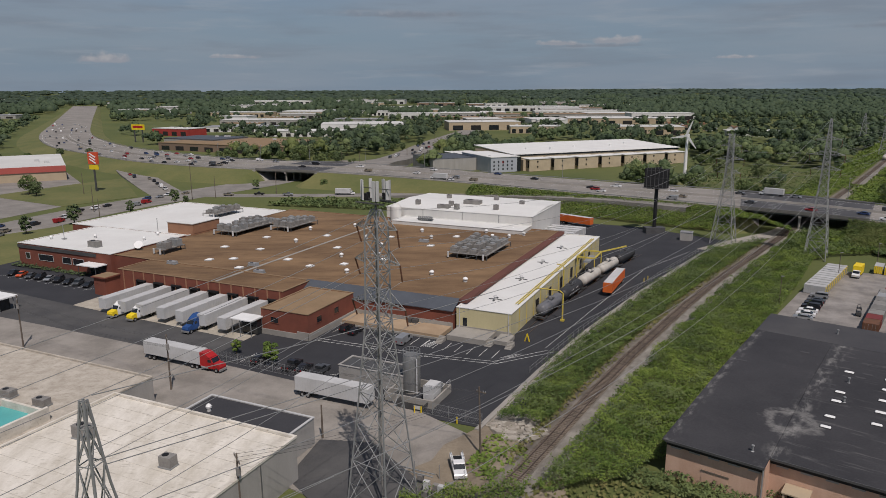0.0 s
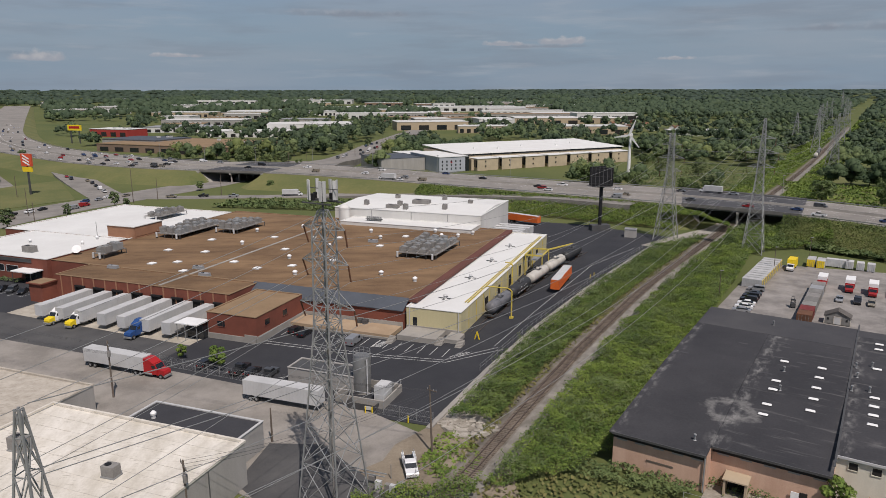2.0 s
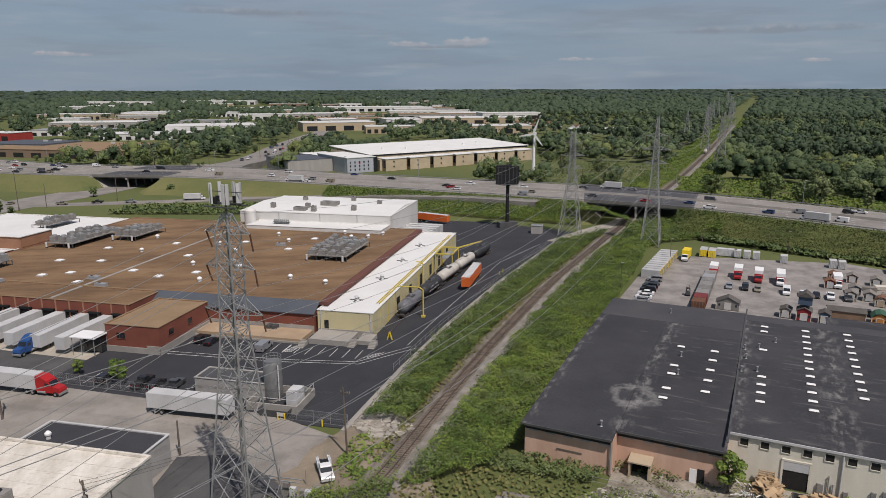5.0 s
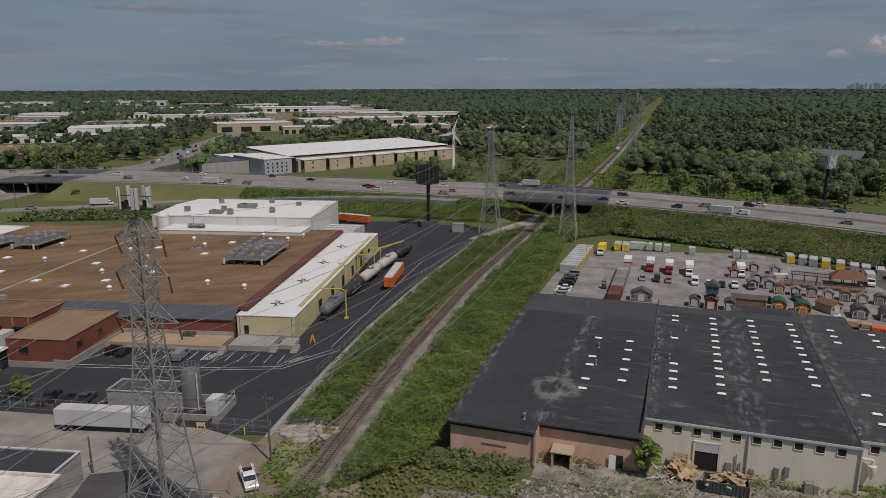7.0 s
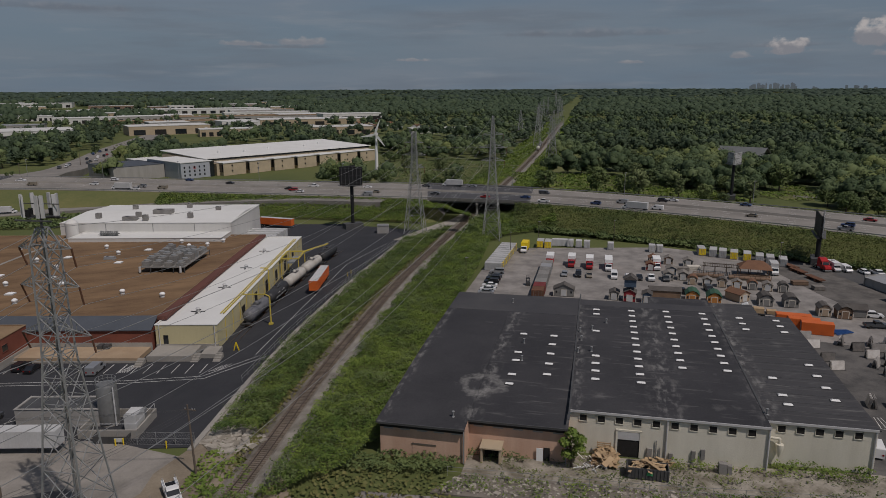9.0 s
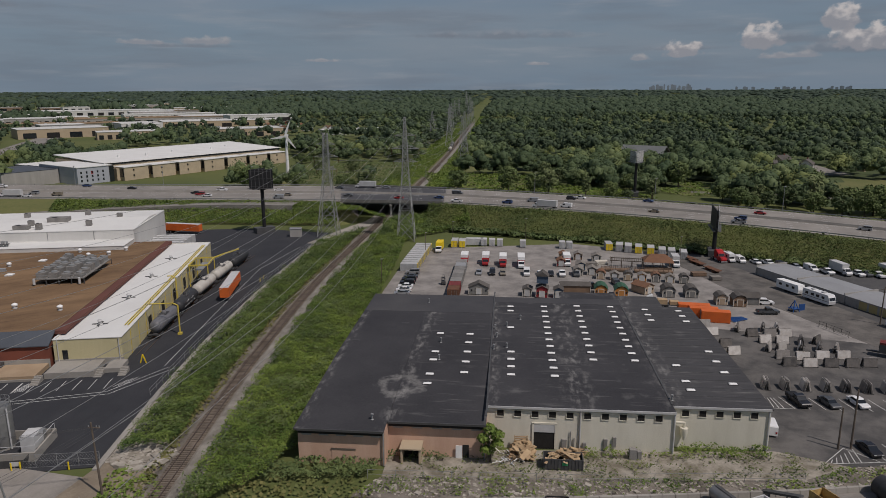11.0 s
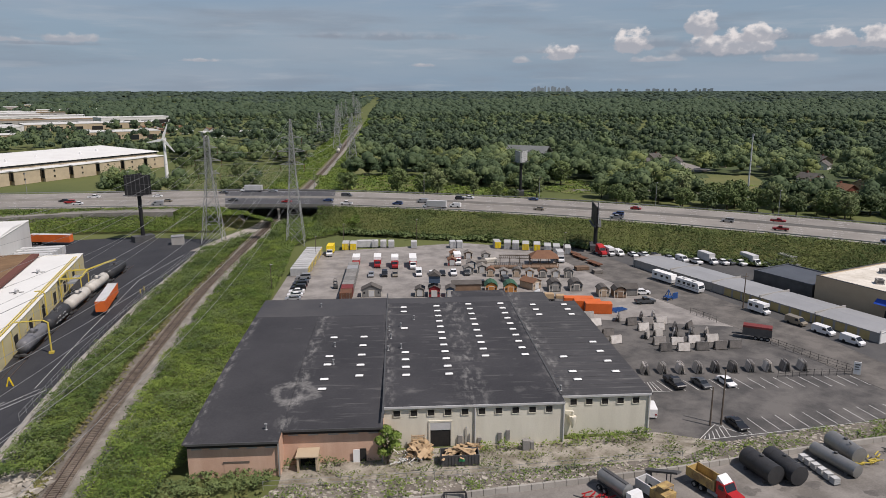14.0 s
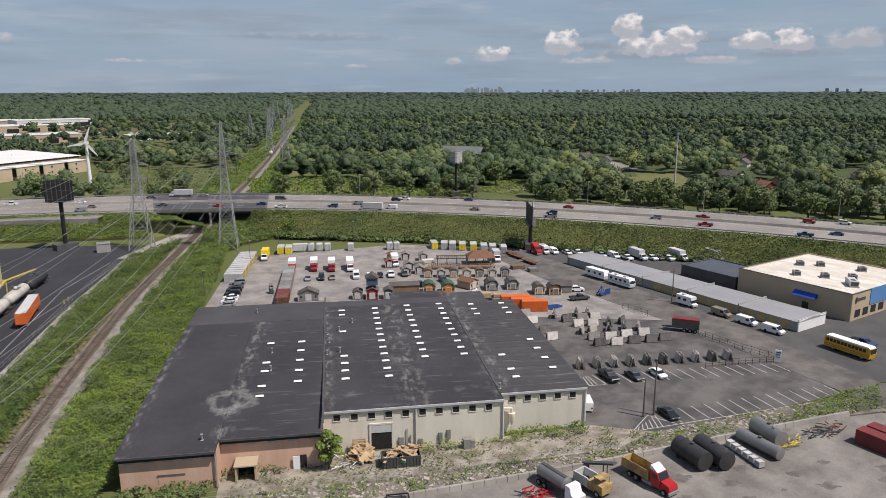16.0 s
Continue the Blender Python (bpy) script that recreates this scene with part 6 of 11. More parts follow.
part("deck_rail", Geo().bar((-5.4, -4.0, 2.7), (4.4, -4.0, 2.7), 0.09).bar((4.4, -4.0, 2.7), (4.4, 4.0, 2.7), 0.09).bar((-5.4, -4, 1.6), (-5.4, -4, 2.7), 0.08).bar((4.4, -4, 1.6), (4.4, -4, 2.7), 0.08).bar((4.4, 4, 1.6), (4.4, 4, 2.7), 0.08), WHITE_DULL, bd)
h = thing("waste_skip", "dark open waste skip with a white sign panel", "skip", fac(-4.4, -42.6))
part("tub", Geo().add([(-2.6, -0.9, 0), (2.6, -0.9, 0), (2.6, 0.9, 0), (-2.6, 0.9, 0), (-2.9, -1.1, 1.5), (2.9, -1.1, 1.5), (2.9, 1.1, 1.5), (-2.9, 1.1, 1.5)], [(0, 1, 5, 4), (1, 2, 6, 5), (2, 3, 7, 6), (3, 0, 4, 7), (3, 2, 1, 0)]), STEEL_DARK, h)
part("sign_panel", Geo().box(0.8, 2.4, -1.14, -1.08, 0.5, 1.2), WHITE_DULL, h)

# parking lines
def line_thing(name, m, segs, w, label, z=0.062):
    g = Geo()
    for a, b, c, d in segs:
        p, q = Vector((a, b, 0)), Vector((c, d, 0))
        n = Vector((q.y - p.y, p.x - q.x, 0)).normalized() * w / 2
        g.add([(p - n).to_tuple()[:2] + (z,), (p + n).to_tuple()[:2] + (z,), (q + n).to_tuple()[:2] + (z,), (q - n).to_tuple()[:2] + (z,)], [(0, 1, 2, 3)])
    return solid(name, g, LINE_PAINT, label, "road marking", m, kind="structure")


segs = [(u, -13.6, u + 0.1, -8.6) for u in (-41, -38, -35, -32, -29, -26, -23.4, -19.9, -17.1, -11.5, -8.6, -5.6, -2.6, 0.4)]
segs += [(-45, -18.6, -14, -17.4), (-14, -17.4, 1.5, -15.2), (1.5, -15.2, 10.5, -3.8), (-42, -19.9, -14, -18.7), (-14, -18.7, 2.2, -16.4), (2.2, -16.4, 12.0, -4.4), (-49, -33, -49, -38), (-45.8, -33, -45.8, -38), (-42.5, -33, -42.5, -38), (-39, -33, -39, -38), (-49, -32.5, -46, -31.5), (-31, -33, -31, -38), (-27, -36, -24, -33), (-24, -33, -21, -33)]
segs += [(-14.2, -13.6, -14.0, -8.8), (-17.0, -13.6, -16.8, -8.8)] + [(-17 + 0.45 * k, -13.4 + 0.1 * k, -15.6 + 0.3 * k, -9.0) for k in range(5)] + [(2 + 0.9 * k, -13 + 0.5 * k, 4.0 + 0.8 * k, -9.6 + 0.6 * k) for k in range(3)]
line_thing("parking_lines", FAC, segs, 0.16, "white painted parking lines on fresh asphalt")
line_thing("parking_lines", FAC, [(-168 + 4.3 * k, -12.5, -165.5 + 4.3 * k, -6.5) for k in range(10)], 0.16, "white painted stall lines before the office")
line_thing("siding_stripe", FAC, [(9.5, -3, 13.0, 30), (13.0, 30, 19, 80), (19, 80, 30, 112)], 0.14, "faint pale stripe along the yard edge")

# chain-link gate and fences
def fence(name, label, pts, m=None, hgt=2.4, gap=3.0, mesh=True, mt=None, rails=(0.1, 1.2, 2.3), r=0.05):
    h = thing(name, label, "fence", m)
    mt = mt or STEEL
    L = [Vector((*p, 0)) for p in pts]
    mg = Geo()
    for a, b in zip(L, L[1:]):
        n = max(1, int((b - a).length / gap))
        for k in range(n + (b is L[-1])):
            c = a.lerp(b, k / n)
            part("post", Geo().tube((c.x, c.y, 0), (c.x, c.y, hgt), r, n=6), mt, h)
        for z in rails:
            if z <= hgt:
                part("rail", Geo().bar((a.x, a.y, z), (b.x, b.y, z), 0.05), mt, h)
        if mesh:
            k = 0.0
            ln = (b - a).length
            while k < ln:
                c, d = a.lerp(b, k / ln), a.lerp(b, min(1, (k + hgt * 0.6) / ln))
                mg.bar((c.x, c.y, 0.1), (d.x, d.y, hgt - 0.1), 0.016).bar((d.x, d.y, 0.1), (c.x, c.y, hgt - 0.1), 0.016)
                k += 0.45
    if mesh:
        part("mesh_wire", mg, mt, h)
    return h


fence("chain_link_gate", "chain-link sliding gate between bollards", [(-3, -43.6), (10, -44.0)], FAC)
fence("chain_link_fence", "chain-link fence between the yard and the shrubs", [(10.6, -18), (14, 10), (20.5, 50), (26, 80), (33, 112)], FAC, 1.5, mesh=False, rails=(0.7, 1.45))
fence("chain_link_fence", "chain-link fence along the street", [(-55, -38.8), (-26, -40.2)], FAC)
for u, v in ((-3.2, -44.2), (-2.0, -43.9), (5.6, -44.9)):
    solid("bollard", Geo().tube((0, 0, 0), (0, 0, 1.3), 0.12, n=10), YELLOW_VIVID, "yellow steel bollard by the gate", "bollard", fac(u, v), smooth=40)
solid("kerb", Geo().prism([(9.4, -46), (10.4, -46), (12.6, -17), (16, 12), (22.6, 52), (35, 112), (34, 112), (21.6, 52), (15, 12), (11.6, -17)], 0, 0.35), CONCRETE, "pale concrete kerb at the yard edge", "kerb", FAC, kind="structure")
for u, v in ((21.2, 64), (21.9, 67)):
    solid("bollard", Geo().tube((0, 0, 0), (0, 0, 1.2), 0.14, n=8), YELLOW_PAINT, "faded yellow bollard at the yard edge", "bollard", fac(u, v))
gh = block("pump_house", "small grey concrete pump house", FAC, 24.5, 29, 131, 134.5, 3.2, WALL_GREY, ROOF_GREY, category="shed")
sh = thing("guard_canopy", "white flat guard canopy in the yard", "canopy", fac(-135, -35))
part("canopy_roof", Geo().box(-5, 5, -3, 3, 3.6, 3.95), WHITE_PAINT, sh)
part("booth", Geo().box(-1.5, 3.5, -1.5, 1.5, 0, 3.5), GLASS_DARK, sh)
for x in (-4.4, 4.4):
    part("post", Geo().bar((x, -2, 0), (x, -2, 3.6), 0.2).bar((x, 2, 0), (x, 2, 3.6), 0.2), STEEL, sh)

# roof units on the near white roofs
for u, v in ((-84, -77), (-77, -78), (-67.3, -77), (-58.5, -77)):
    rooftop_unit(fac(u, v, 5.0, 5), 2.6, 1.6, 1.4, "rusty grey rooftop air conditioner on a stained roof", RUST if u == -77 else UNIT_GREY)
rooftop_unit(fac(-38.5, -84.5, 6.95, 3), 3.0, 1.8, 2.1, "grey boxy rooftop air conditioner on a stained roof")
rooftop_unit(fac(-20.6, -85.5, 6.95, 3), 2.0, 1.5, 1.7, "grey boxy rooftop air conditioner on a stained roof")
roof_vent(fac(-31, -66.5, 4.75), 0.4)
roof_vent(fac(-19.6, -69.8, 4.75), 0.2)

# ---- towers, poles and wires ----
def lattice(m, profile, arms, label, bar=0.16, insul=2.4, pitch=0.95, name="transmission_tower"):
    """A square lattice tower: profile of (height, width), arms of (height, reach, depth)."""
    h = thing(name, label, "pylon", m)
    zs = [p[0] for p in profile]
    width = lambda z: float(np.interp(z, zs, [p[1] for p in profile]))
    corner = lambda z, i: ((-1, 1, 1, -1)[i] * width(z) / 2, (-1, -1, 1, 1)[i] * width(z) / 2, z)
    for i in range(4):
        g = Geo()
        for a, b in zip(zs, zs[1:]):
            g.bar(corner(a, i), corner(b, i), bar * 1.25)
        part("leg", g, STEEL, h)
    z, levels = 0.0, [0.0]
    while z < zs[-1] - 0.6:
        z = min(zs[-1], z + max(1.5, width(z) * pitch))
        levels.append(z)
    for i in range(4):
        j = (i + 1) % 4
        g = Geo()
        for a, b in zip(levels, levels[1:]):
            g.bar(corner(a, i), corner(b, j), bar * 0.7).bar(corner(a, j), corner(b, i), bar * 0.7).bar(corner(b, i), corner(b, j), bar * 0.6)
            if width(a) > 3.4:
                p, q, c = Vector(corner(a, i)), Vector(corner(a, j)), (Vector(corner(a, i)) + Vector(corner(b, j))) / 2
                g.bar(p.lerp(Vector(corner(b, i)), 0.5), c.lerp(p, 0.5), bar * 0.45).bar(q.lerp(Vector(corner(b, j)), 0.5), c.lerp(q, 0.5), bar * 0.45)
        part("bracing", g, STEEL, h)
    for z, reach, dep in arms:
        w = width(z) / 2
        for s in (-1, 1):
            g = Geo()
            tip = (s * reach, 0, z)
            for y in (-w, w):
                g.bar((s * w, y, z), tip, bar * 0.7).bar((s * w, y, z + dep), tip, bar * 0.7)
                for k in (0.25, 0.5, 0.75):
                    a = Vector((s * w, y, z)).lerp(Vector(tip), k)
                    b = Vector((s * w, y, z + dep)).lerp(Vector(tip), k)
                    g.bar(a, b, bar * 0.45)
                    g.bar(a, Vector((s * w, -y, z)).lerp(Vector(tip), k), bar * 0.4)
            arm = part("crossarm", g, STEEL, h)
            if insul:
                part("insulator", Geo().tube(tip, (s * (reach - 0.2), 0.7, z - insul), 0.11, n=6), RUST, arm, "rust-brown insulator string")
    return h


PYL = 35.0
T1 = pose(-8.8, 90.2, 0, 0, 0, -PYL)
T2 = pose(-19.1, 34.2, 0, 0, 0, -PYL + 20)
T3 = pose(107.6, 261.6, 0, 0, 0, -PYL)
T4 = pose(129.8, 236, 0, 0, 0, -PYL)
main = lattice(T1, [(0, 7.2), (12, 5.0), (26, 2.7), (30, 2.4), (40.4, 2.2), (42.6, 0.9)], [(29.6, 4.7, 1.6), (35.6, 3.9, 1.5), (40.2, 3.5, 1.2)], "grey steel lattice transmission tower with phone antennas on top")
part("cable_run", Geo().tube((0.3, -0.4, 0.5), (0.3, -0.4, 43), 0.13, n=6), UNIT_GREY, main, "grey cable bundle")
part("antenna_mount", Geo().tube((0, 0, 42.4), (0, 0, 46.2), 0.14, n=8).bar((-2.6, 0, 44.0), (2.6, 0, 44.0), 0.12).bar((-2.6, 0, 45.4), (2.6, 0, 45.4), 0.12).bar((0, -2, 44.0), (0, 2, 44.0), 0.12).bar((-2.4, -1.2, 43.6), (2.4, -1.2, 43.6), 0.2).bar((-2.4, 1.2, 43.6), (2.4, 1.2, 43.6), 0.2), STEEL_DARK, main)
for x, y, a in ((-1.9, -0.5, -70), (-1.6, 0.9, -120), (-1.3, -1.0, -40), (1.2, -1.0, 15), (1.8, 0.2, 60), (0.7, -1.2, 0), (1.6, 1.0, 110), (0.2, 1.4, 170)):
    part("antenna_panel", Geo().box(-0.2, 0.2, -0.1, 0.1, -1.3, 1.3, pose(x, y, 45.2, 0, 0, a)), WHITE_DULL, main, "pale antenna panel")
for x, y in ((-1.4, 0.2), (-0.9, -0.8), (1.5, 0.3), (0.8, 0.8), (-1.8, -0.5)):
    part("radio_unit", Geo().box(x - 0.2, x + 0.2, y - 0.15, y + 0.15, 43.9, 44.8), BLACK, main)
near = lattice(T2, [(0, 9.0), (20, 5.6), (30, 3.2), (34.2, 1.9), (37, 1.15), (42, 0.25)], [(34.2, 2.6, 1.0), (29.0, 4.6, 1.4)], "grey steel lattice transmission tower over the store roof", 0.10, insul=1.6, pitch=2.3)
lattice(T3, [(0, 8), (14, 5), (26, 2.4), (41.5, 1.6)], [(27, 4.2, 1.2), (32, 5.0, 1.2), (37, 3.8, 1.0)], "grey steel lattice transmission tower beside the bridge", 0.2)
lattice(T4, [(0, 7), (14, 4.6), (26, 2.6), (38, 1.6), (48, 0.5)], [(31, 4.6, 1.2), (36, 5.4, 1.2), (41, 4.0, 1.0)], "tall grey steel lattice transmission tower beside the track", 0.22)
FARP = [(292, 441, 42), (330, 502, 36), (378, 600, 40), (420, 628, 40), (520, 820, 40), (575, 850, 42), (700, 1080, 42), (760, 1130, 42), (930, 1400, 42), (1220, 1840, 44), (470, 745, 40), (640, 1000, 40), (830, 1240, 42), (1060, 1600, 44), (412, 690, 34)]
for x, y, hh in FARP:
    lattice(pose(x, y, rise(x, y), 0, 0, -PYL), [(0, 8), (14, 5), (26, 2.4), (hh, 0.8)], [(hh - 15, 4.2, 1.2), (hh - 10, 5.0, 1.2), (hh - 5, 3.8, 1.0)], "distant grey lattice transmission tower along the track", 0.26, insul=0)


def wire(p, q, sag, r=0.03):
    pts = []
    for k in range(17):
        t = k / 16
        c = Vector(p).lerp(Vector(q), t)
        pts.append(c - Vector((0, 0, sag * 4 * t * (1 - t))))
    d = (Vector(q) - Vector(p)).normalized()
    a, b = d.orthogonal().normalized() * r, d.cross(d.orthogonal().normalized()) * r
    vs = [c + o for c in pts for o in (a, b, -a, -b)]
    return Geo().add(vs, [(4 * k + i, 4 * k + (i + 1) % 4, 4 * k + 4 + (i + 1) % 4, 4 * k + 4 + i) for k in range(16) for i in range(4)])


def line_run(ma, mb, ends, sag, label):
    h = thing("power_line", label, "cable")
    for x, za, xb, zb in ends:
        part("wire", wire(ma @ Vector((x, 0.6, za)), mb @ Vector((xb, 0, zb)), sag), STEEL, h)


arms1 = [(-4.5, 27.2), (4.5, 27.2), (-3.7, 33.2), (3.7, 33.2), (-3.3, 37.8), (3.3, 37.8), (0, 42.4)]
arms3 = [(-4.2, 25.5), (4.2, 25.5), (-5, 30.5), (5, 30.5), (-3.8, 35.5), (3.8, 35.5), (0, 41.4)]
arms4 = [(-4.6, 29.5), (4.6, 29.5), (-5.4, 34.5), (5.4, 34.5), (-4, 39.5), (4, 39.5), (0, 48)]
arms2 = [(-4.6, 28), (4.6, 28), (-3.2, 33), (3.2, 33), (-0.5, 38), (0.5, 38), (0, 42)]
line_run(T1, T3, [(a[0], a[1], b[0], b[1]) for a, b in zip(arms1, arms3)], 6.5, "sagging high-voltage wires between two towers")
line_run(T2, T4, [(a[0], a[1], b[0], b[1]) for a, b in zip(arms2, arms4)], 9.0, "sagging high-voltage wires over the track")
TB = pose(-75, -10, 0, 0, 0, -PYL)
line_run(T1, TB, [(a[0], a[1], a[0], a[1] - 2) for a in arms1], 4, "high-voltage wires that leave towards the street")
F1, F2 = (pose(x, y, 0, 0, 0, -PYL) for x, y, _ in (FARP[0], FARP[1]))
fa = [(-4.2, 27), (4.2, 27), (-5, 32), (5, 32), (-3.8, 37), (3.8, 37), (0, 42)]
line_run(T4, F1, [(a[0], a[1], b[0], b[1]) for a, b in zip(arms4, fa)], 8, "sagging high-voltage wires over the highway")
line_run(T3, F2, [(a[0], a[1], b[0], b[1] - 5) for a, b in zip(arms3, fa)], 8, "sagging high-voltage wires over the highway")


def pole(m, hgt, label, arm=1.2, drum=False, lean=0.0):
    h = thing("utility_pole", label, "utility pole", m)
    part("shaft", Geo().tube((0, 0, 0), (lean, 0, hgt), 0.19, 0.12, n=8), WOOD_POLE, h, smooth=40)
    if arm:
        part("crossarm", Geo().box(-arm, arm, -0.07, 0.07, hgt - 0.9, hgt - 0.75), WOOD_POLE, h)
        for x in (-arm + 0.1, -arm * 0.4, arm * 0.4, arm - 0.1):
            part("insulator", Geo().tube((x, 0, hgt - 0.75), (x, 0, hgt - 0.5), 0.07, n=6), STEEL, h)
    if drum:
        part("transformer", Geo().tube((0.45, 0, hgt - 3.0), (0.45, 0, hgt - 1.9), 0.32, n=10), UNIT_GREY, h, smooth=40)
    return h


P1, P2, P3 = pose(-97.2, 152.2, 0, 0, 0, -60), pose(-54, 128.5, 0, 0, 0, -60), pose(6, 102.9, 0, 0, 0, -35)
pole(P1, 12.5, "weathered wooden utility pole with a transformer", 1.4, True, -0.5)
pole(P2, 11.6, "weathered wooden utility pole beside the street", 1.2, True)
pole(P3, 11.8, "leaning wooden utility pole beside the track", 0.9, False, -0.4)
P4 = pose(-27.5, 84, 0, 0, 0, -60)
pole(P4, 11.0, "weathered wooden utility pole beside the store", 1.5, True)
h = thing("power_line", "thin street wires on wooden poles", "cable")
for a, b, za, zb in ((P1, P2, 11.8, 11.0), (P2, P3, 11.0, 11.0), (P4, P3, 10.4, 10.8), (P1, P2, 9.5, 9.2)):
    for x in (-1.0, 0.0, 1.0):
        part("wire", wire(a @ Vector((x, 0, za)), b @ Vector((x * 0.7, 0, zb)), 1.2, 0.02), STEEL_DARK, h)
for u, v, hh in ((87.6, 11.2, 7.5), (89.8, 11.6, 10.5)):
    pole(whs(u, v), hh, "weathered wooden pole at the lot edge", 0)
pole(whs(126.5, 77), 10, "weathered wooden pole beside the storage lane", 0.8)
pole(pose(-20.6, 108.5, 0), 6.2, "thin metal lamp mast at the annex corner", 0)
for s in np.linspace(5.5, 18.4, 17):
    for f in (-0.01, 1.01):
        if (int(s * 10) + (f > 0)) % 2:
            continue
        p = hwy(s, f)
        h = thing("street_lamp", "thin grey highway lamp post", "street lamp", pose(p.x, p.y, p.z - 0.4))
        part("mast", Geo().tube((0, 0, 0), (0, 0, 11), 0.14, 0.09, n=6), STEEL, h)
        part("lamp_head", Geo().box(-0.3, 0.9, -0.2, 0.2, 10.9, 11.1), STEEL, h)
for x, y, hh in ((-170, 335, 13), (-95, 395, 13), (-135, 372, 20), (-125, 380, 12), (-205, 395, 12), (-60, 505, 14), (-30, 590, 13), (-75, 520, 13), (-8, 720, 13), (-150, 300, 12)):
    pole(pose(x, y, 0, 0, 0, 30), hh, "tall grey pole beside the street", 0)
h = thing("light_mast", "very tall pale steel light mast beyond the highway", "mast", pose(372, 175.5, 0))
part("mast", Geo().tube((0, 0, 0), (0, 0, 35), 0.5, 0.3, n=10), WHITE_DULL, h, smooth=40)
part("lamp_ring", Geo().tube((0, 0, 34.3), (0, 0, 35.3), 0.7, n=10), STEEL, h)
for u, v in ((4.0, 140), (-4.5, 100), (92, 140), (12, 162), (40, 170)):
    p = WHS @ Vector((u, v, 0))
    h = thing("street_lamp", "thin lamp post at the yard edge", "street lamp", pose(p.x, p.y, 0))
    part("mast", Geo().tube((0, 0, 0), (0, 0, 9), 0.1, n=6), WOOD_POLE, h)
    part("lamp_head", Geo().box(-0.2, 0.7, -0.15, 0.15, 8.9, 9.05), STEEL, h)


# ---- billboards and wind turbine ----
def billboard(m, top, w, hgt, spread, label, pale=False):
    h = thing("billboard", label, "billboard", m)
    part("column", Geo().tube((0, 0, 0), (0, 0, top - hgt), 0.75, n=14), BLACK, h, smooth=40)
    part("plinth", Geo().box(-4, 4, -2, 2, 0, 2.4), STEEL_DARK, h)
    part("head_beam", Geo().box(-w * 0.45, w * 0.45, -0.5, 0.5, top - hgt - 0.6, top - hgt), BLACK, h)
    for s in (-1, 1):
        mm = pose(0, 0, 0, 0, 0, s * spread / 2) @ pose(0, s * (0.3 + w / 2 * math.sin(radians(spread / 2))), 0)
        f = part("face", Geo().box(-w / 2, w / 2, -0.1, 0.1, top - hgt, top, mm), WHITE_DULL if pale and (s < 0 or spread > 20) else BLACK, h)
        g = Geo()
        for k in range(6):
            x = -w / 2 + w * (k + 0.5) / 6
            g.box(x - 0.12, x + 0.12, -s * 0.1 - 0.25, -s * 0.1 + 0.25, top - hgt, top, mm)
        for z in (0.1, 0.5, 0.9):
            g.box(-w / 2, w / 2, -s * 0.1 - 0.2, -s * 0.1 + 0.2, top - hgt + hgt * z - 0.1, top - hgt + hgt * z + 0.1, mm)
        part("back_frame", g, STEEL_DARK, f)
        part("catwalk", Geo().box(-w / 2, w / 2, s * 0.2, s * 1.1, top - hgt - 0.3, top - hgt - 0.15, mm), STEEL_DARK, f)
    return h


billboard(pose(86.9, 281.3, 0, 0, 0, 4), 26.6, 9.4, 7.6, 50, "black back-framed highway billboard on one thick column")
billboard(pose(209.5, 153.8, 0, 0, 0, 41), 17.2, 14.0, 7.0, 8, "dark highway billboard on a black column seen from its edge", True)
billboard(pose(282.1, 260.0, 2, 0, 0, 42.7), 24.0, 10.0, 5.8, 36, "grey highway billboard on a black column beyond the road", True)
tb = thing("wind_turbine", "small white three-bladed wind turbine", "wind turbine", pose(157.3, 452.3, 0))
part("mast", Geo().tube((0, 0, 0), (0, 0, 27.5), 1.25, 0.75, n=18), WHITE_PAINT, tb, smooth=40)
hubm = pose(0, 0, 28.3, 0, 0, -35)
part("nacelle", Geo().box(-0.9, 0.9, -1.8, 2.4, -0.8, 0.9, hubm), WHITE_PAINT, tb)
rotor = part("rotor_hub", Geo().tube((0, -2.6, 0), (0, -1.8, 0), 0.7, n=12, m=hubm), WHITE_PAINT, tb, smooth=40)
for a in (20, 140, 260):
    bm_ = hubm @ pose(0, -2.2, 0, 0, a, 0)
    part("blade", Geo().add([(-0.4, -0.12, 0.4), (0.4, -0.12, 0.4), (0.4, 0.12, 0.4), (-0.4, 0.12, 0.4), (-1.0, -0.1, 2.6), (0.7, -0.1, 2.6), (0.7, 0.1, 2.6), (-1.0, 0.1, 2.6), (-0.25, -0.05, 10.2), (0.2, -0.05, 10.2), (0.2, 0.05, 10.2), (-0.25, 0.05, 10.2)],
                           [(0, 1, 5, 4), (1, 2, 6, 5), (2, 3, 7, 6), (3, 0, 4, 7), (4, 5, 9, 8), (5, 6, 10, 9), (6, 7, 11, 10), (7, 4, 8, 11), (8, 9, 10, 11)], bm_), WHITE_PAINT, rotor)

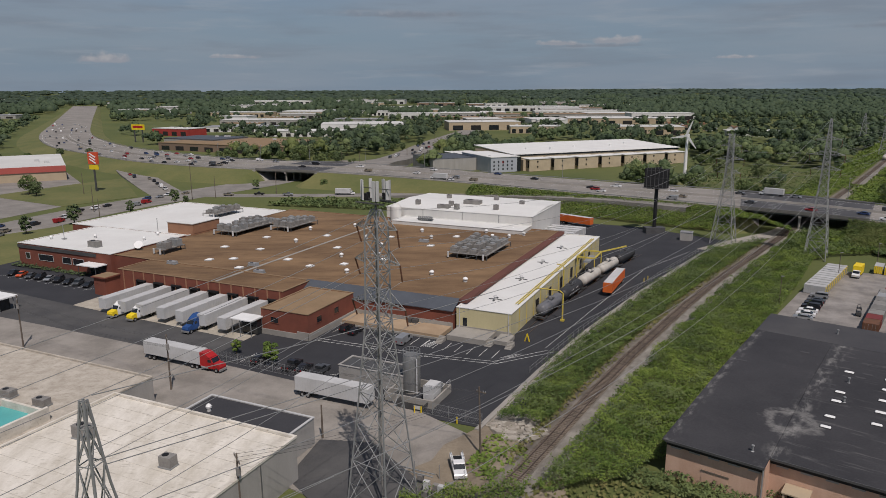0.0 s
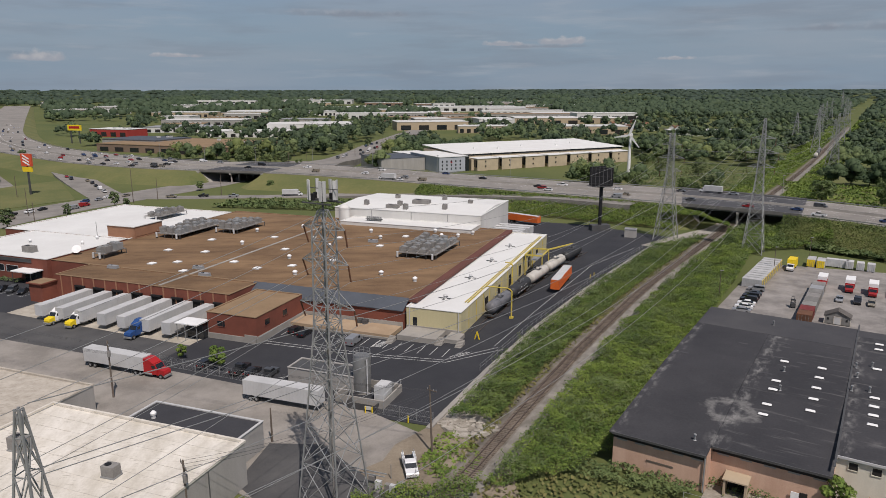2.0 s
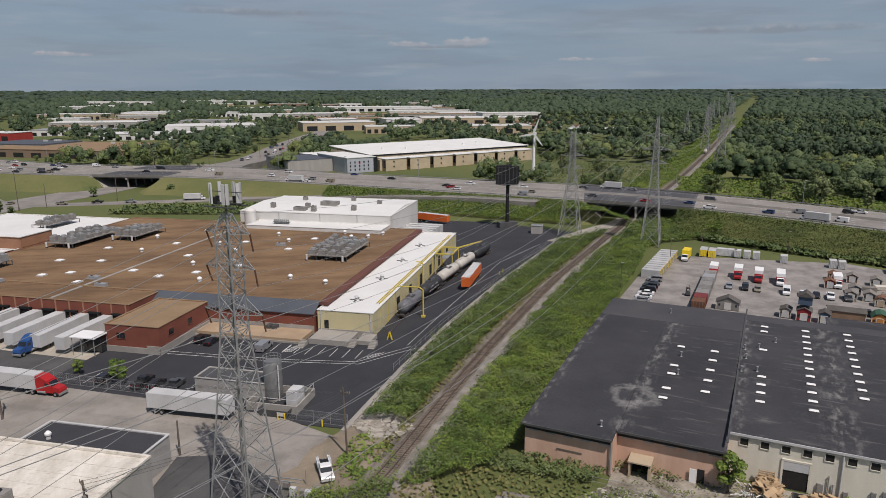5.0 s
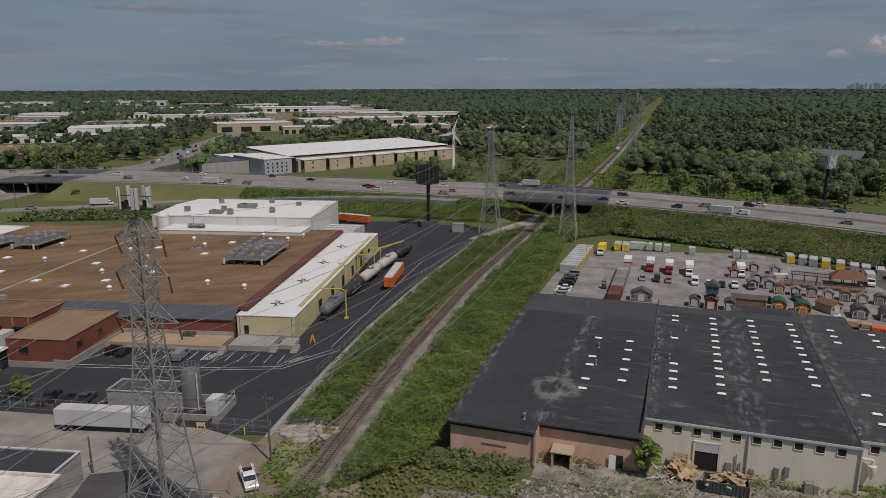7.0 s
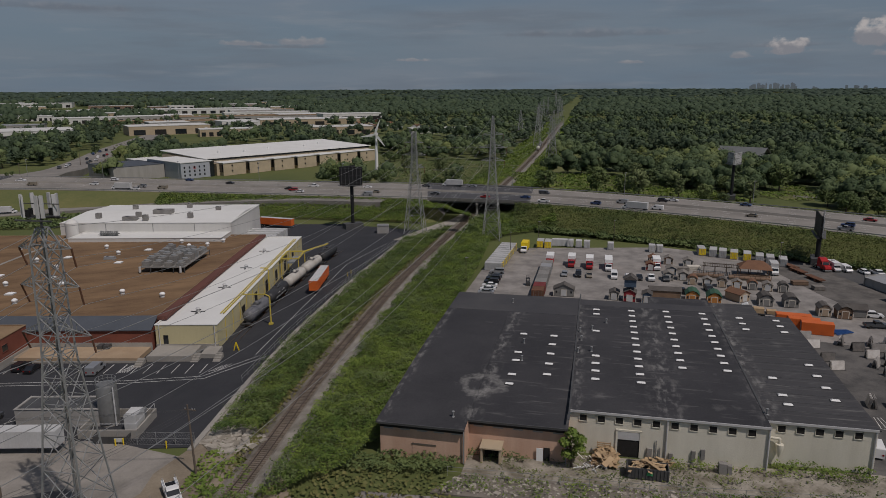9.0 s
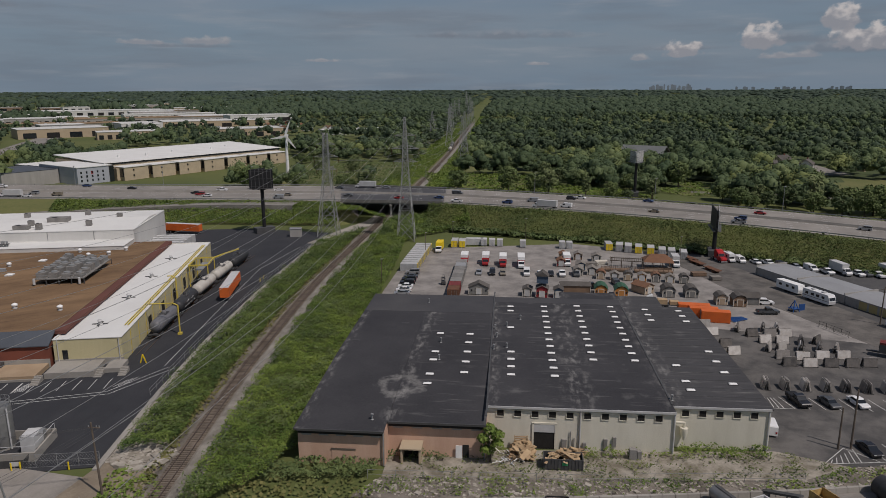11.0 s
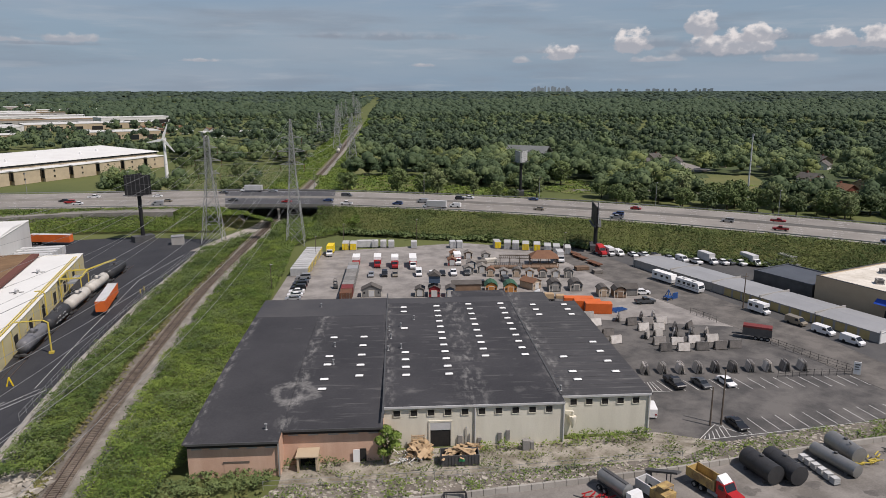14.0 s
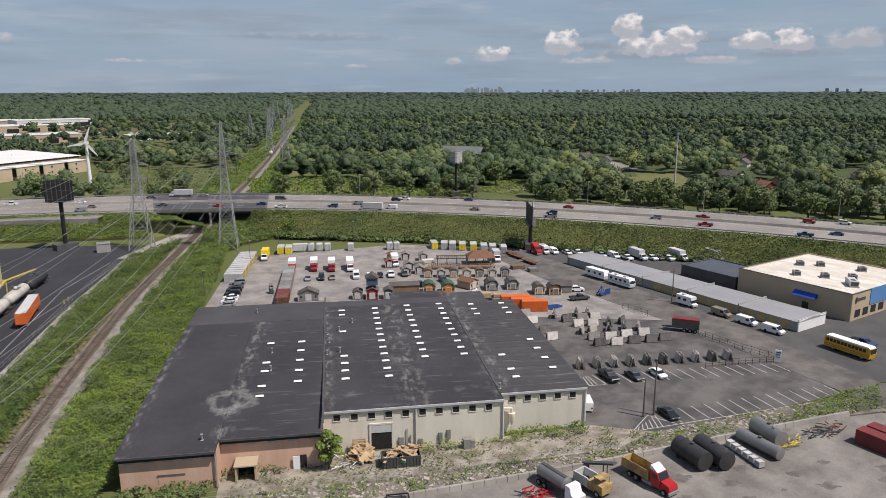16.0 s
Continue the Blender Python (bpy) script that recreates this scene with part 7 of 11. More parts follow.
# small substation by the main tower's foot
sub = thing("substation", "small fenced cluster of grey antenna cabinets at the tower foot", "substation", pose(-2.5, 91.5, 0.1, 0, 0, -24.5))
for x, y, hh in ((0, 0, 2.2), (1.4, 0.3, 1.8), (2.6, -0.6, 2.4), (0.8, -2.2, 2.0), (3.0, 1.6, 1.6), (-1.6, 1.2, 2.1)):
    part("cabinet", Geo().box(x - 0.45, x + 0.45, y - 0.35, y + 0.35, 0, hh), UNIT_GREY if hh < 2.2 else WHITE_DULL, sub)
part("ice_bridge", Geo().bar((-5, 0, 3.0), (1, 0, 3.0), 0.15).bar((-5, 0.8, 3.0), (1, 0.8, 3.0), 0.15), STEEL, sub)
for x, y in ((-4, 4), (0, 4.4), (4, 4.6), (5.4, 1), (5.6, -3)):
    part("fence_post", Geo().tube((x, y, 0), (x, y, 2.4), 0.06, n=6), STEEL, sub)
part("orange_drum", Geo().tube((1.6, -3.4, 0), (1.6, -3.4, 1.1), 0.35, n=10), ORANGE_PAINT, sub)

# ---- warehouse roof things ----
sky_cols = [(18.9, [16.3, 20.2, 26.5, 30.4, 41.1]), (25.2, [21.3, 26.0, 30.8, 36.0, 41.1]), (33.8, [20.1, 23.9, 27.6, 31.4, 45.9, 57.6, 61.0])]
sky_cols += [(u, list(np.linspace(a, b, n))) for u, a, b, n in ((41.7, 20.1, 61.5, 12), (49.5, 28.5, 62.5, 10), (57.4, 28.7, 62.5, 10))]
sky_cols += [(65.2, [53.6, 57.4, 61.3]), (72.8, [53.3, 57.1, 60.9]), (72.7, [19.4, 24.5, 29.7, 34.9]), (64.7, [16.2, 19.9, 27.2])]


def wroof(u, v):
    """The tar roof's height over the warehouse plan."""
    if u > 60.3:
        return 7.32
    if u > 29.9:
        return 7.42
    return 6.15 + 1.23 * min(max((v + 0.75) / 30.75, 0), 1)


tmpl = None
for u, vs in sky_cols:
    for v in vs:
        z = wroof(u, v) - 0.01
        if tmpl is None:
            tmpl = thing("roof_skylight", "white rectangular roof skylight on black tar", "skylight", whs(u, v, z), "warehouse skylights")
            part("curb", Geo().box(-0.78, 0.78, -0.42, 0.42, 0, 0.16), STEEL_DARK, tmpl)
            part("lens", Geo().add([(-0.74, -0.38, 0.16), (0.74, -0.38, 0.16), (0.74, 0.38, 0.16), (-0.74, 0.38, 0.16), (-0.6, -0.2, 0.3), (0.6, -0.2, 0.3), (0.6, 0.2, 0.3), (-0.6, 0.2, 0.3)],
                                   [(4, 5, 6, 7), (0, 1, 5, 4), (1, 2, 6, 5), (2, 3, 7, 6), (3, 0, 4, 7)]), WHITE_PAINT, tmpl)
        else:
            copy_thing(tmpl, whs(u, v, z))
for u, v, z in ((20, 27, 6.15), (19.5, 36, 6.15), (30.5, 45, 7.35), (30.9, 40, 7.35), (33, 34, 7.35), (11.5, 3, 6.05), (36, 52, 7.35), (33, 47, 7.35), (14, 63, 6.2), (30.4, 33, 7.35), (60.6, 12, 7.3)):
    solid("roof_pipe", Geo().lathe([(0.3, 0), (0.14, 0.1), (0.14, 0.8), (0.24, 0.85), (0.24, 1.0)], 8), STEEL, "short grey vent pipe on the tar roof", "vent pipe", whs(u, v, wroof(u, v) - 0.02), smooth=40)
# raised stains and patches in the tar
r9 = random.Random(5)
def stain(u, v, rad, k, mt_=None, label="grey dried stain on black tar", el=1.0, hole=0.0):
    """A thin stain that follows the roof: an uneven outline, or a ring round a clean middle."""
    n, ring, core = 26, [], []
    for i in range(n):
        a = 2 * math.pi * i / n
        q = rad * (0.78 + 0.5 * noise.noise((math.cos(a) * 1.6 + k, math.sin(a) * 1.6, k * 2.1)))
        for lst, f in ((ring, 1.0), (core, hole)):
            x, y = u + math.cos(a) * q * f, v + math.sin(a) * q * f * el
            lst.append((x, y, wroof(u, y) + 0.012 + 0.002 * (k % 4)))
    g = Geo()
    if hole:
        g.add(ring + core, [(i, (i + 1) % n, n + (i + 1) % n, n + i) for i in range(n)])
    else:
        g.add(ring, [tuple(range(n))])
    part("roof_stain", g, mt_ or ROOF_PATCH, wh, label)


for k in range(34):
    band = r9.choice((14.5, 14.8, 30.6, 33, 37, 46, 53.5, 59.4, 61.6, 61.6, 69))
    v = r9.uniform(14, 60)
    u = band + r9.gauss(0, 1.0) + (0 if band > 20 else (v - 20) * 0.03)
    if min(abs(u - 14), abs(u - 29.9), abs(u - 60.3)) < 0.5:
        continue
    stain(u, v, r9.uniform(0.25, 0.7), 5 + k, ROOF_BAND, el=r9.uniform(0.35, 2.6))
for k in range(16):
    u, v = r9.uniform(1, 58), r9.uniform(14, 54)
    if min(abs(u - 14), abs(u - 29.9), abs(u - 60.3)) > 1.2:
        z = wroof(u, v)
        part("roof_patch", Geo().box(u - 0.8, u + 0.8, v - 0.35, v + 0.35, z - 0.06, z + 0.03), ROOF_BAND, wh, "square grey repair patch")
part("roof_seam", Geo().box(29.7, 30.0, 3.4, 73, 7.42, 7.55), STEEL_DARK, wh)
part("roof_seam", Geo().box(60.1, 60.4, 10, 63.8, 7.42, 7.5), STEEL_DARK, wh)
for k in range(14):
    part("roof_seam", Geo().box(61, 75.6, 14 + 3.5 * k, 14.12 + 3.5 * k, 7.3, 7.36), STEEL_DARK, wh)
# wall fittings
for b_ in ((49.0, 49.6, 7.1, 7.4, 0.6, 2.2), (50.4, 51.0, 7.1, 7.4, 0.9, 2.6), (45.6, 46.2, 7.05, 7.4, 0.4, 1.4), (42.2, 43.0, 7.1, 7.4, 0.4, 1.9)):
    part("meter_box", Geo().box(*b_), UNIT_GREY, wh)
part("pipe_run", Geo().tube((43.6, 7.2, 0), (43.6, 7.2, 3.4), 0.09).tube((44.2, 7.2, 0), (44.2, 7.2, 2.2), 0.09), STEEL, wh)
part("dust_duct", Geo().tube((60.8, 9.6, 4.6), (62.2, 9.4, 4.6), 0.22, n=8).tube((62.2, 9.4, 4.6), (62.2, 9.4, 3.6), 0.22, n=8).lathe([(0.15, 0), (0.6, 1.4), (0.6, 2.2)], 10, pose(62.2, 9.2, 1.6)), WALL_CREAM, wh, smooth=40)
pb = thing("entry_shelter", "small tan shelter over a dark doorway", "shelter", whs(18.0, 1.6))
part("side_wall", Geo().box(-1.6, -1.3, -1.2, 1.6, 0, 2.6), WALL_TAN, pb)
part("side_wall", Geo().box(1.3, 1.6, -1.2, 1.6, 0, 2.6), WALL_TAN, pb)
part("shelter_roof", Geo().box(-1.75, 1.75, -1.35, 1.65, 2.6, 2.8), WALL_TAN, pb)
part("doorway", Geo().box(-1.3, 1.3, 0.9, 1.0, 0, 2.5), DARK_OPENING, pb)

# dark oil stains on the truck yard
r17 = random.Random(29)
for k in range(26):
    u, v, rad = r17.uniform(62, 132), 0.0, r17.uniform(0.3, 1.15)
    v = -13 + (u - 62) * 0.13 + r17.uniform(-9, 5)
    pts = []
    for i in range(22):
        a = i * 2 * math.pi / 22
        q = rad * max(0.25, 1 + 0.9 * noise.noise((math.cos(a) * 1.6, math.sin(a) * 1.6, k * 3.1)) + 0.5 * noise.noise((math.cos(a) * 4, math.sin(a) * 4, k * 1.7)))
        pts.append((u + 1.7 * q * math.cos(a), v + q * math.sin(a)))
    flat("oil_stain", WHS, pts, 0.0645 + 0.0004 * k, OIL, "dark oil stain on packed ground", "stain", 0.05)

# dumpster, lumber heap, boxes behind the warehouse
dp = thing("dumpster", "dark open roll-off dumpster full of scrap lumber", "dumpster", whs(42.0, 1.8, 0.08, 0))
part("tub", Geo().box(-3.1, 3.1, -1.25, -1.13, 0.2, 1.9).box(-3.1, 3.1, 1.13, 1.25, 0.2, 1.9).box(-3.1, -2.98, -1.13, 1.13, 0.2, 1.9).box(2.98, 3.1, -1.13, 1.13, 0.2, 1.9).box(-3, 3, -1.15, 1.15, 0.2, 0.3), STEEL_DARK, dp)
g = Geo()
for k in range(12):
    g.box(-2.9 + 0.53 * k, -2.75 + 0.53 * k, -1.34, -1.25, 0.2, 1.9)
part("tub_ribs", g, STEEL_DARK, dp)
part("green_panel", Geo().box(-0.2, 0.7, -1.38, -1.34, 0.9, 1.4), mat("green_panel", (0.05, 0.35, 0.14), (0.04, 0.28, 0.11), 0.5), dp)


def timber_heap(h, n, w, d, top, seed, long=2.4):
    r = random.Random(seed)
    g = Geo()
    for _ in range(n):
        x, y = r.uniform(-w, w), r.uniform(-d, d)
        z = top * max(0.05, 1 - (x / w) ** 2) * r.random()
        L = r.uniform(0.4, long)
        g.box(-L / 2, L / 2, -r.uniform(0.06, 0.5), r.uniform(0.06, 0.5), 0, 0.06, pose(x, y, z, r.uniform(-25, 25), r.uniform(-30, 30), r.uniform(0, 180)))
    return part("planks", g, WOOD_PALE, h)


timber_heap(dp, 40, 2.4, 0.8, 0.9, 3).location.z = 1.5
lh = thing("lumber_heap", "heap of broken pallets and scrap lumber", "lumber heap", whs(35.6, 5.2, 0.08))
timber_heap(lh, 90, 2.0, 2.2, 1.9, 8)
g = Geo()
for k in range(7):
    g.box(-1.2, 1.0, 1.4, 1.55, 0.15 + 0.34 * k, 0.3 + 0.34 * k)
part("pallet_stack", g.box(-1.2, -1.1, 1.35, 1.6, 0, 2.5).box(0.9, 1.0, 1.35, 1.6, 0, 2.5), WOOD_PALE, lh)
sc = thing("scrap_heap", "tangle of white pipes and scrap metal", "scrap heap", whs(33.6, 2.8, 0.08))
r5 = random.Random(11)
for mt_, nm, n in ((WHITE_PAINT, "pipes", 26), (STEEL_DARK, "scrap", 14)):
    g = Geo()
    for _ in range(n):
        a = Vector((r5.uniform(-1.6, 1.6), r5.uniform(-2, 2), r5.uniform(0.05, 0.9)))
        g.bar(a, a + Vector((r5.uniform(-1.3, 1.3), r5.uniform(-1.3, 1.3), r5.uniform(-0.1, 0.4))), 0.12)
    part(nm, g, mt_, sc)
ph = thing("pallet_heap", "low heap of brown pallets by the wall", "pallets", whs(43.8, 6.0, 0.08))
timber_heap(ph, 30, 2.2, 0.8, 0.9, 21)
solid("utility_box", Geo().box(-0.6, 0.6, -0.5, 0.5, 0, 1.8).box(0.7, 1.3, -0.4, 0.4, 0, 1.5), UNIT_GREY, "grey-green utility cabinets among weeds", "cabinet", whs(53.4, 5.2))
fr = thing("welded_rack", "black welded steel frame", "frame", whs(40.4, -9.6, 0.06, 0))
part("frame", Geo().bar((-1.6, -1, 0), (-1.6, -1, 1.2), 0.2).bar((1.6, -1, 0), (1.6, -1, 1.2), 0.2).bar((-1.6, 1, 0), (-1.6, 1, 1.2), 0.2).bar((1.6, 1, 0), (1.6, 1, 1.2), 0.2).bar((-1.6, -1, 1.2), (1.6, -1, 1.2), 0.2).bar((-1.6, 1, 1.2), (1.6, 1, 1.2), 0.2).bar((-1.6, -1, 1.2), (-1.6, 1, 1.2), 0.2).bar((1.6, -1, 1.2), (1.6, 1, 1.2), 0.2), BLACK, fr)

# block barrier and machines of the truck yard
bar_line = [(30, -9.4), (42, -8.0), (58, -5.8), (76, -3.2), (100, 1.4), (125, 5.5)]
bt = None
L = even([Vector((*p, 0)) for p in bar_line], 53)
for a, b in zip(L, L[1:]):
    m = whs(a.x, a.y, 0.06, math.degrees(math.atan2(b.y - a.y, b.x - a.x)))
    if bt is None:
        bt = solid("concrete_block", Geo().add([(0.02, -0.35, 0), (1.8, -0.35, 0), (1.8, 0.35, 0), (0.02, 0.35, 0), (0.02, -0.22, 0.85), (1.8, -0.22, 0.85), (1.8, 0.22, 0.85), (0.02, 0.22, 0.85)], [(0, 1, 5, 4), (1, 2, 6, 5), (2, 3, 7, 6), (3, 0, 4, 7), (4, 5, 6, 7)]), CONCRETE, "pale concrete barrier block in a long row", "barrier", m, "barrier row")
    else:
        copy_thing(bt, m)


def drum(m, rad, ln, mt_, label, legs=True):
    h = thing("cylinder_tank", label, "tank", m)
    part("shell", Geo().lathe([(rad * 0.5, -ln / 2 - 0.1), (rad, -ln / 2), (rad, ln / 2), (rad * 0.5, ln / 2 + 0.1)], 20, pose(0, 0, rad + 0.15, 0, 90, 0)), mt_, h, smooth=40)
    part("cradle", Geo().box(-ln * 0.35, -ln * 0.3, -rad * 0.8, rad * 0.8, 0, 0.5).box(ln * 0.3, ln * 0.35, -rad * 0.8, rad * 0.8, 0, 0.5), STEEL_DARK, h)
    part("manhole", Geo().tube((0, 0, rad * 2 + 0.1), (0, 0, rad * 2 + 0.4), 0.3, n=10), STEEL_DARK, h)
    for x in (-ln * 0.3, 0.01, ln * 0.3):
        part("hoop", Geo().tube((x - 0.04, 0, rad + 0.15), (x + 0.04, 0, rad + 0.15), rad * 1.02, n=20), mt_, h, smooth=40)
    return h


drum(whs(88.2, -5.2, 0.06, -76), 1.55, 6.2, TC_BLACK, "black horizontal steel tank on the ground")
drum(whs(91.8, -5.4, 0.06, -80), 1.55, 6.6, TC_BLACK, "black horizontal steel tank on the ground")
drum(whs(101.3, -3.4, 0.06, -72), 1.05, 8.0, STAINLESS, "long silver horizontal tank on the ground")
drum(whs(104.8, -0.4, 0.06, -80), 1.4, 6.0, STAINLESS, "grey banded horizontal tank on the ground")
ibc = None
for k in range(6):
    m = whs(97.2 + 0.2 * k, -1.6 - 1.35 * k, 0.06, -80)
    if ibc is None:
        ibc = thing("tote_tank", "white caged plastic tote on a pallet", "tote", m, "tote row")
        part("bottle", Geo().box(-0.5, 0.5, -0.55, 0.55, 0.16, 1.1), WHITE_DULL, ibc)
        g = Geo()
        for z in (0.2, 0.5, 0.8, 1.12):
            g.box(-0.54, 0.54, -0.59, -0.56, z, z + 0.03).box(-0.54, 0.54, 0.56, 0.59, z, z + 0.03).box(-0.54, -0.51, -0.56, 0.56, z, z + 0.03).box(0.51, 0.54, -0.56, 0.56, z, z + 0.03)
        part("cage", g, STEEL, ibc)
        part("pallet", Geo().box(-0.55, 0.55, -0.6, 0.6, 0, 0.15), STEEL_DARK, ibc)
    else:
        copy_thing(ibc, m)


def dump_truck(m, cab_mt, bed_mt, label):
    h = thing("dump_truck", label, "truck", m)
    make_tractor(h, cab_mt, False)
    part("dump_bed", Geo().box(-5.0, 0.3, -1.2, -1.1, 1.2, 2.7).box(-5.0, 0.3, 1.1, 1.2, 1.2, 2.7).box(0.2, 0.3, -1.1, 1.1, 1.2, 3.0).box(-5.0, -4.9, -1.1, 1.1, 1.2, 2.5).box(-5.0, 0.3, -1.1, 1.1, 1.1, 1.25), bed_mt, h)
    g = Geo()
    for k in range(6):
        g.box(-4.7 + 0.9 * k, -4.58 + 0.9 * k, -1.27, -1.2, 1.2, 2.7).box(-4.7 + 0.9 * k, -4.58 + 0.9 * k, 1.2, 1.27, 1.2, 2.7)
    part("bed_ribs", g, bed_mt, h)
    return h


dump_truck(whs(79.0, -10.2, 0.06, -66), RED_PAINT, WORN_YELLOW, "red dump truck with a yellow tipper bed")
mx = thing("paving_machine", "worn yellow and white road paving machine", "machine", whs(69.8, -10.6, 0.06, -62))
part("hopper", Geo().box(-3.2, -0.4, -1.2, -1.0, 0.8, 2.3).box(-3.2, -0.4, 1.0, 1.2, 0.8, 2.3).box(-3.2, -3.0, -1, 1, 0.8, 2.3).box(-3.2, -0.4, -1, 1, 0.7, 0.9), WHITE_DULL, mx)
part("engine_house", Geo().box(-0.4, 2.4, -1.2, 1.2, 0.7, 2.1), WORN_YELLOW, mx)
part("canopy", Geo().box(0.6, 2.0, -1.1, 1.1, 3.0, 3.1).bar((0.7, -1, 2.1), (0.7, -1, 3.0), 0.1).bar((1.9, 1, 2.1), (1.9, 1, 3.0), 0.1), WORN_YELLOW, mx)
wheels(mx, (-2.2, 1.4), 1.25, 0.55, 0.4)
cv = thing("conveyor", "dark inclined belt conveyor", "conveyor", whs(72.2, -6.2, 0.06, -60))
part("belt_frame", Geo().box(-3.2, 3.2, -0.5, 0.5, -0.15, 0.15, pose(0, 0, 1.9, 0, -22, 0)), STEEL_DARK, cv)
part("support", Geo().bar((1.2, -0.5, 0), (1.2, -0.5, 2.3), 0.15).bar((1.2, 0.5, 0), (1.2, 0.5, 2.3), 0.15).bar((-2, 0, 0), (-2, 0, 1.2), 0.2), STEEL_DARK, cv)
tt = thing("tank_truck", "silver tank truck parked by the barrier", "truck", whs(64.6, -10.4, 0.06, -64))
part("tank", Geo().lathe([(0.6, -3.0), (1.05, -2.7), (1.05, 2.7), (0.6, 3.0)], 18, pose(-1.5, 0, 2.1, 0, 90, 0)), STAINLESS, tt, smooth=40)
part("walkway", Geo().box(-4.0, 1.0, -0.3, 0.3, 3.15, 3.22), STEEL_DARK, tt)
part("chassis", Geo().box(-4.6, 3.0, -0.5, 0.5, 0.7, 1.1), STEEL_DARK, tt)
part("cab", Geo().side([(1.9, 0.6), (3.9, 0.6), (4.0, 1.4), (3.2, 1.6), (2.8, 2.7), (1.9, 2.7)], -1.1, 1.1), PAINT["white"], tt)
wheels(tt, (-3.6, -2.4, 3.0), 1.15, 0.5, 0.3)
for u, v, mt_, nm in ((60.4, -10.8, RED_PAINT, "red steel trailer frames heaped by the barrier"), (114.5, -0.6, STEEL_DARK, "dark rusty scrap frames on the ground"), (118.0, 0.6, RUST, "rusty scrap beams on the ground"), (107.2, -2.8, YELLOW_PAINT, "small yellow hoist machine")):
    h = thing("scrap_heap", nm, "scrap", whs(u, v, 0.06, 10))
    g = Geo()
    for _ in range(26):
        a = Vector((r5.uniform(-2.6, 2.6), r5.uniform(-1.2, 1.2), r5.uniform(0.08, 1.1)))
        g.bar(a, a + Vector((r5.uniform(-1.8, 1.8), r5.uniform(-0.7, 0.7), r5.uniform(-0.05, 0.3))), 0.16)
    part("beams", g, mt_, h)
    part("jib", Geo().bar((0, 0, 0.3), (-2.6, 1.4, 3.2 if mt_ is YELLOW_PAINT else 0.8), 0.18), STEEL_DARK, h)


def container(m, mt_, label, length=12.2, width=2.44, hgt=2.6, doors=None, group=""):
    key = ("cont", mt_.name, length, width, hgt, doors.name if doors else "")
    if key in made_:
        return tagged(copy_thing(made_[key], m), label)
    h = thing("shipping_container", label, "container", m, group)
    part("body", Geo().box(0, length, -width / 2, width / 2, 0.1, hgt), mt_, h)
    g = Geo()
    for k in range(1, int(length / 0.45)):
        g.box(k * 0.45 - 0.1, k * 0.45 + 0.1, -width / 2 - 0.035, width / 2 + 0.035, 0.25, hgt - 0.15)
    part("corrugation", g, mt_, h)
    for s in (-1, 1):
        part("end_door", Geo().box(-0.06, 0, min(s * 0.03, s * (width / 2 - 0.06)), max(s * 0.03, s * (width / 2 - 0.06)), 0.2, hgt - 0.1), doors or mt_, h)
    g = Geo()
    for y in (-0.8, -0.3, 0.3, 0.8):
        g.bar((-0.1, y * width / 2.44, 0.25), (-0.1, y * width / 2.44, hgt - 0.15), 0.05)
    part("lock_bar", g, STEEL, h)
    made_[key] = h
    return h


container(whs(119.8, -3.4, 0.06, -68), MAROON, "maroon corrugated shipping container")
container(whs(122.6, -2.4, 0.06, -68), MAROON, "maroon corrugated shipping container")

# portable units and trucks of the storage yard
CREAM_BOX = mat("pale_unit", (0.46, 0.46, 0.45), (0.34, 0.34, 0.33), 0.6, 4, 0.3, rand=0.4)
for k in range(11):
    container(whs(3.6 + 0.13 * k, 121.0 + 2.95 * k, 0.06, 180), CREAM_BOX, "pale grey portable storage unit with a yellow door", 5.6, 2.44, 2.6, YELLOW_VIVID)
for u, v, a in ((13, 156.5, -90), (15.9, 156, -90), (70.2, 155, -90), (84, 149.5, -100), (80, 151, -100)):
    container(whs(u, v + 0.0, 0.06, a + 180), CREAM_BOX, "pale grey portable storage unit with a yellow door", 5.6, 2.44, 2.6, YELLOW_VIVID)
for u, v in ((24, 160), (27.1, 159.6), (30.1, 159.2), (38.7, 157.8), (53.3, 157), (55.9, 156.6)):
    container(whs(u, v, 0.06, 90), WHITE_DULL, "white portable storage unit", 3.0, 2.2, 2.6)
container(whs(17.2, 161.8, 0.06, 0), WHITE_DULL, "white portable storage unit", 6.4, 2.2, 2.6)
for u, v in ((73.5, 153.6), (76.5, 152.4), (87.5, 147), (90.5, 145.6), (94, 143.4)):
    container(whs(u, v, 0.06, 80), CREAM_BOX, "pale grey portable storage unit", 5.6, 2.44, 2.6)
box_truck("white", YELLOW_VIVID, whs(8.0, 148.5, 0.06, -92), "facing the yard", 5.2)
for u, v in ((25.6, 130.6), (31.5, 129.2), (37.6, 128.0), (53.0, 132.0), (18.4, 130.4)):
    box_truck("white" if u > 35 else "red", RED_PAINT, whs(u, v, 0.06, -90), "in a parked row", 5.2 if u != 37.6 else 6.6)
for u, kd, pt in ((23.9, "sedan", "silver"), (28.2, "suv", "black"), (31.6, "sedan", "tan"), (39.2, "van", "white"), (43.4, "sedan", "white"), (46.9, "sedan", "black"), (50.4, "pickup", "white"), (54.8, "suv", "grey")):
    vehicle(kd, pt, whs(u, 118.6, 0.06, -90), "in a row in the storage yard", "yard car row")
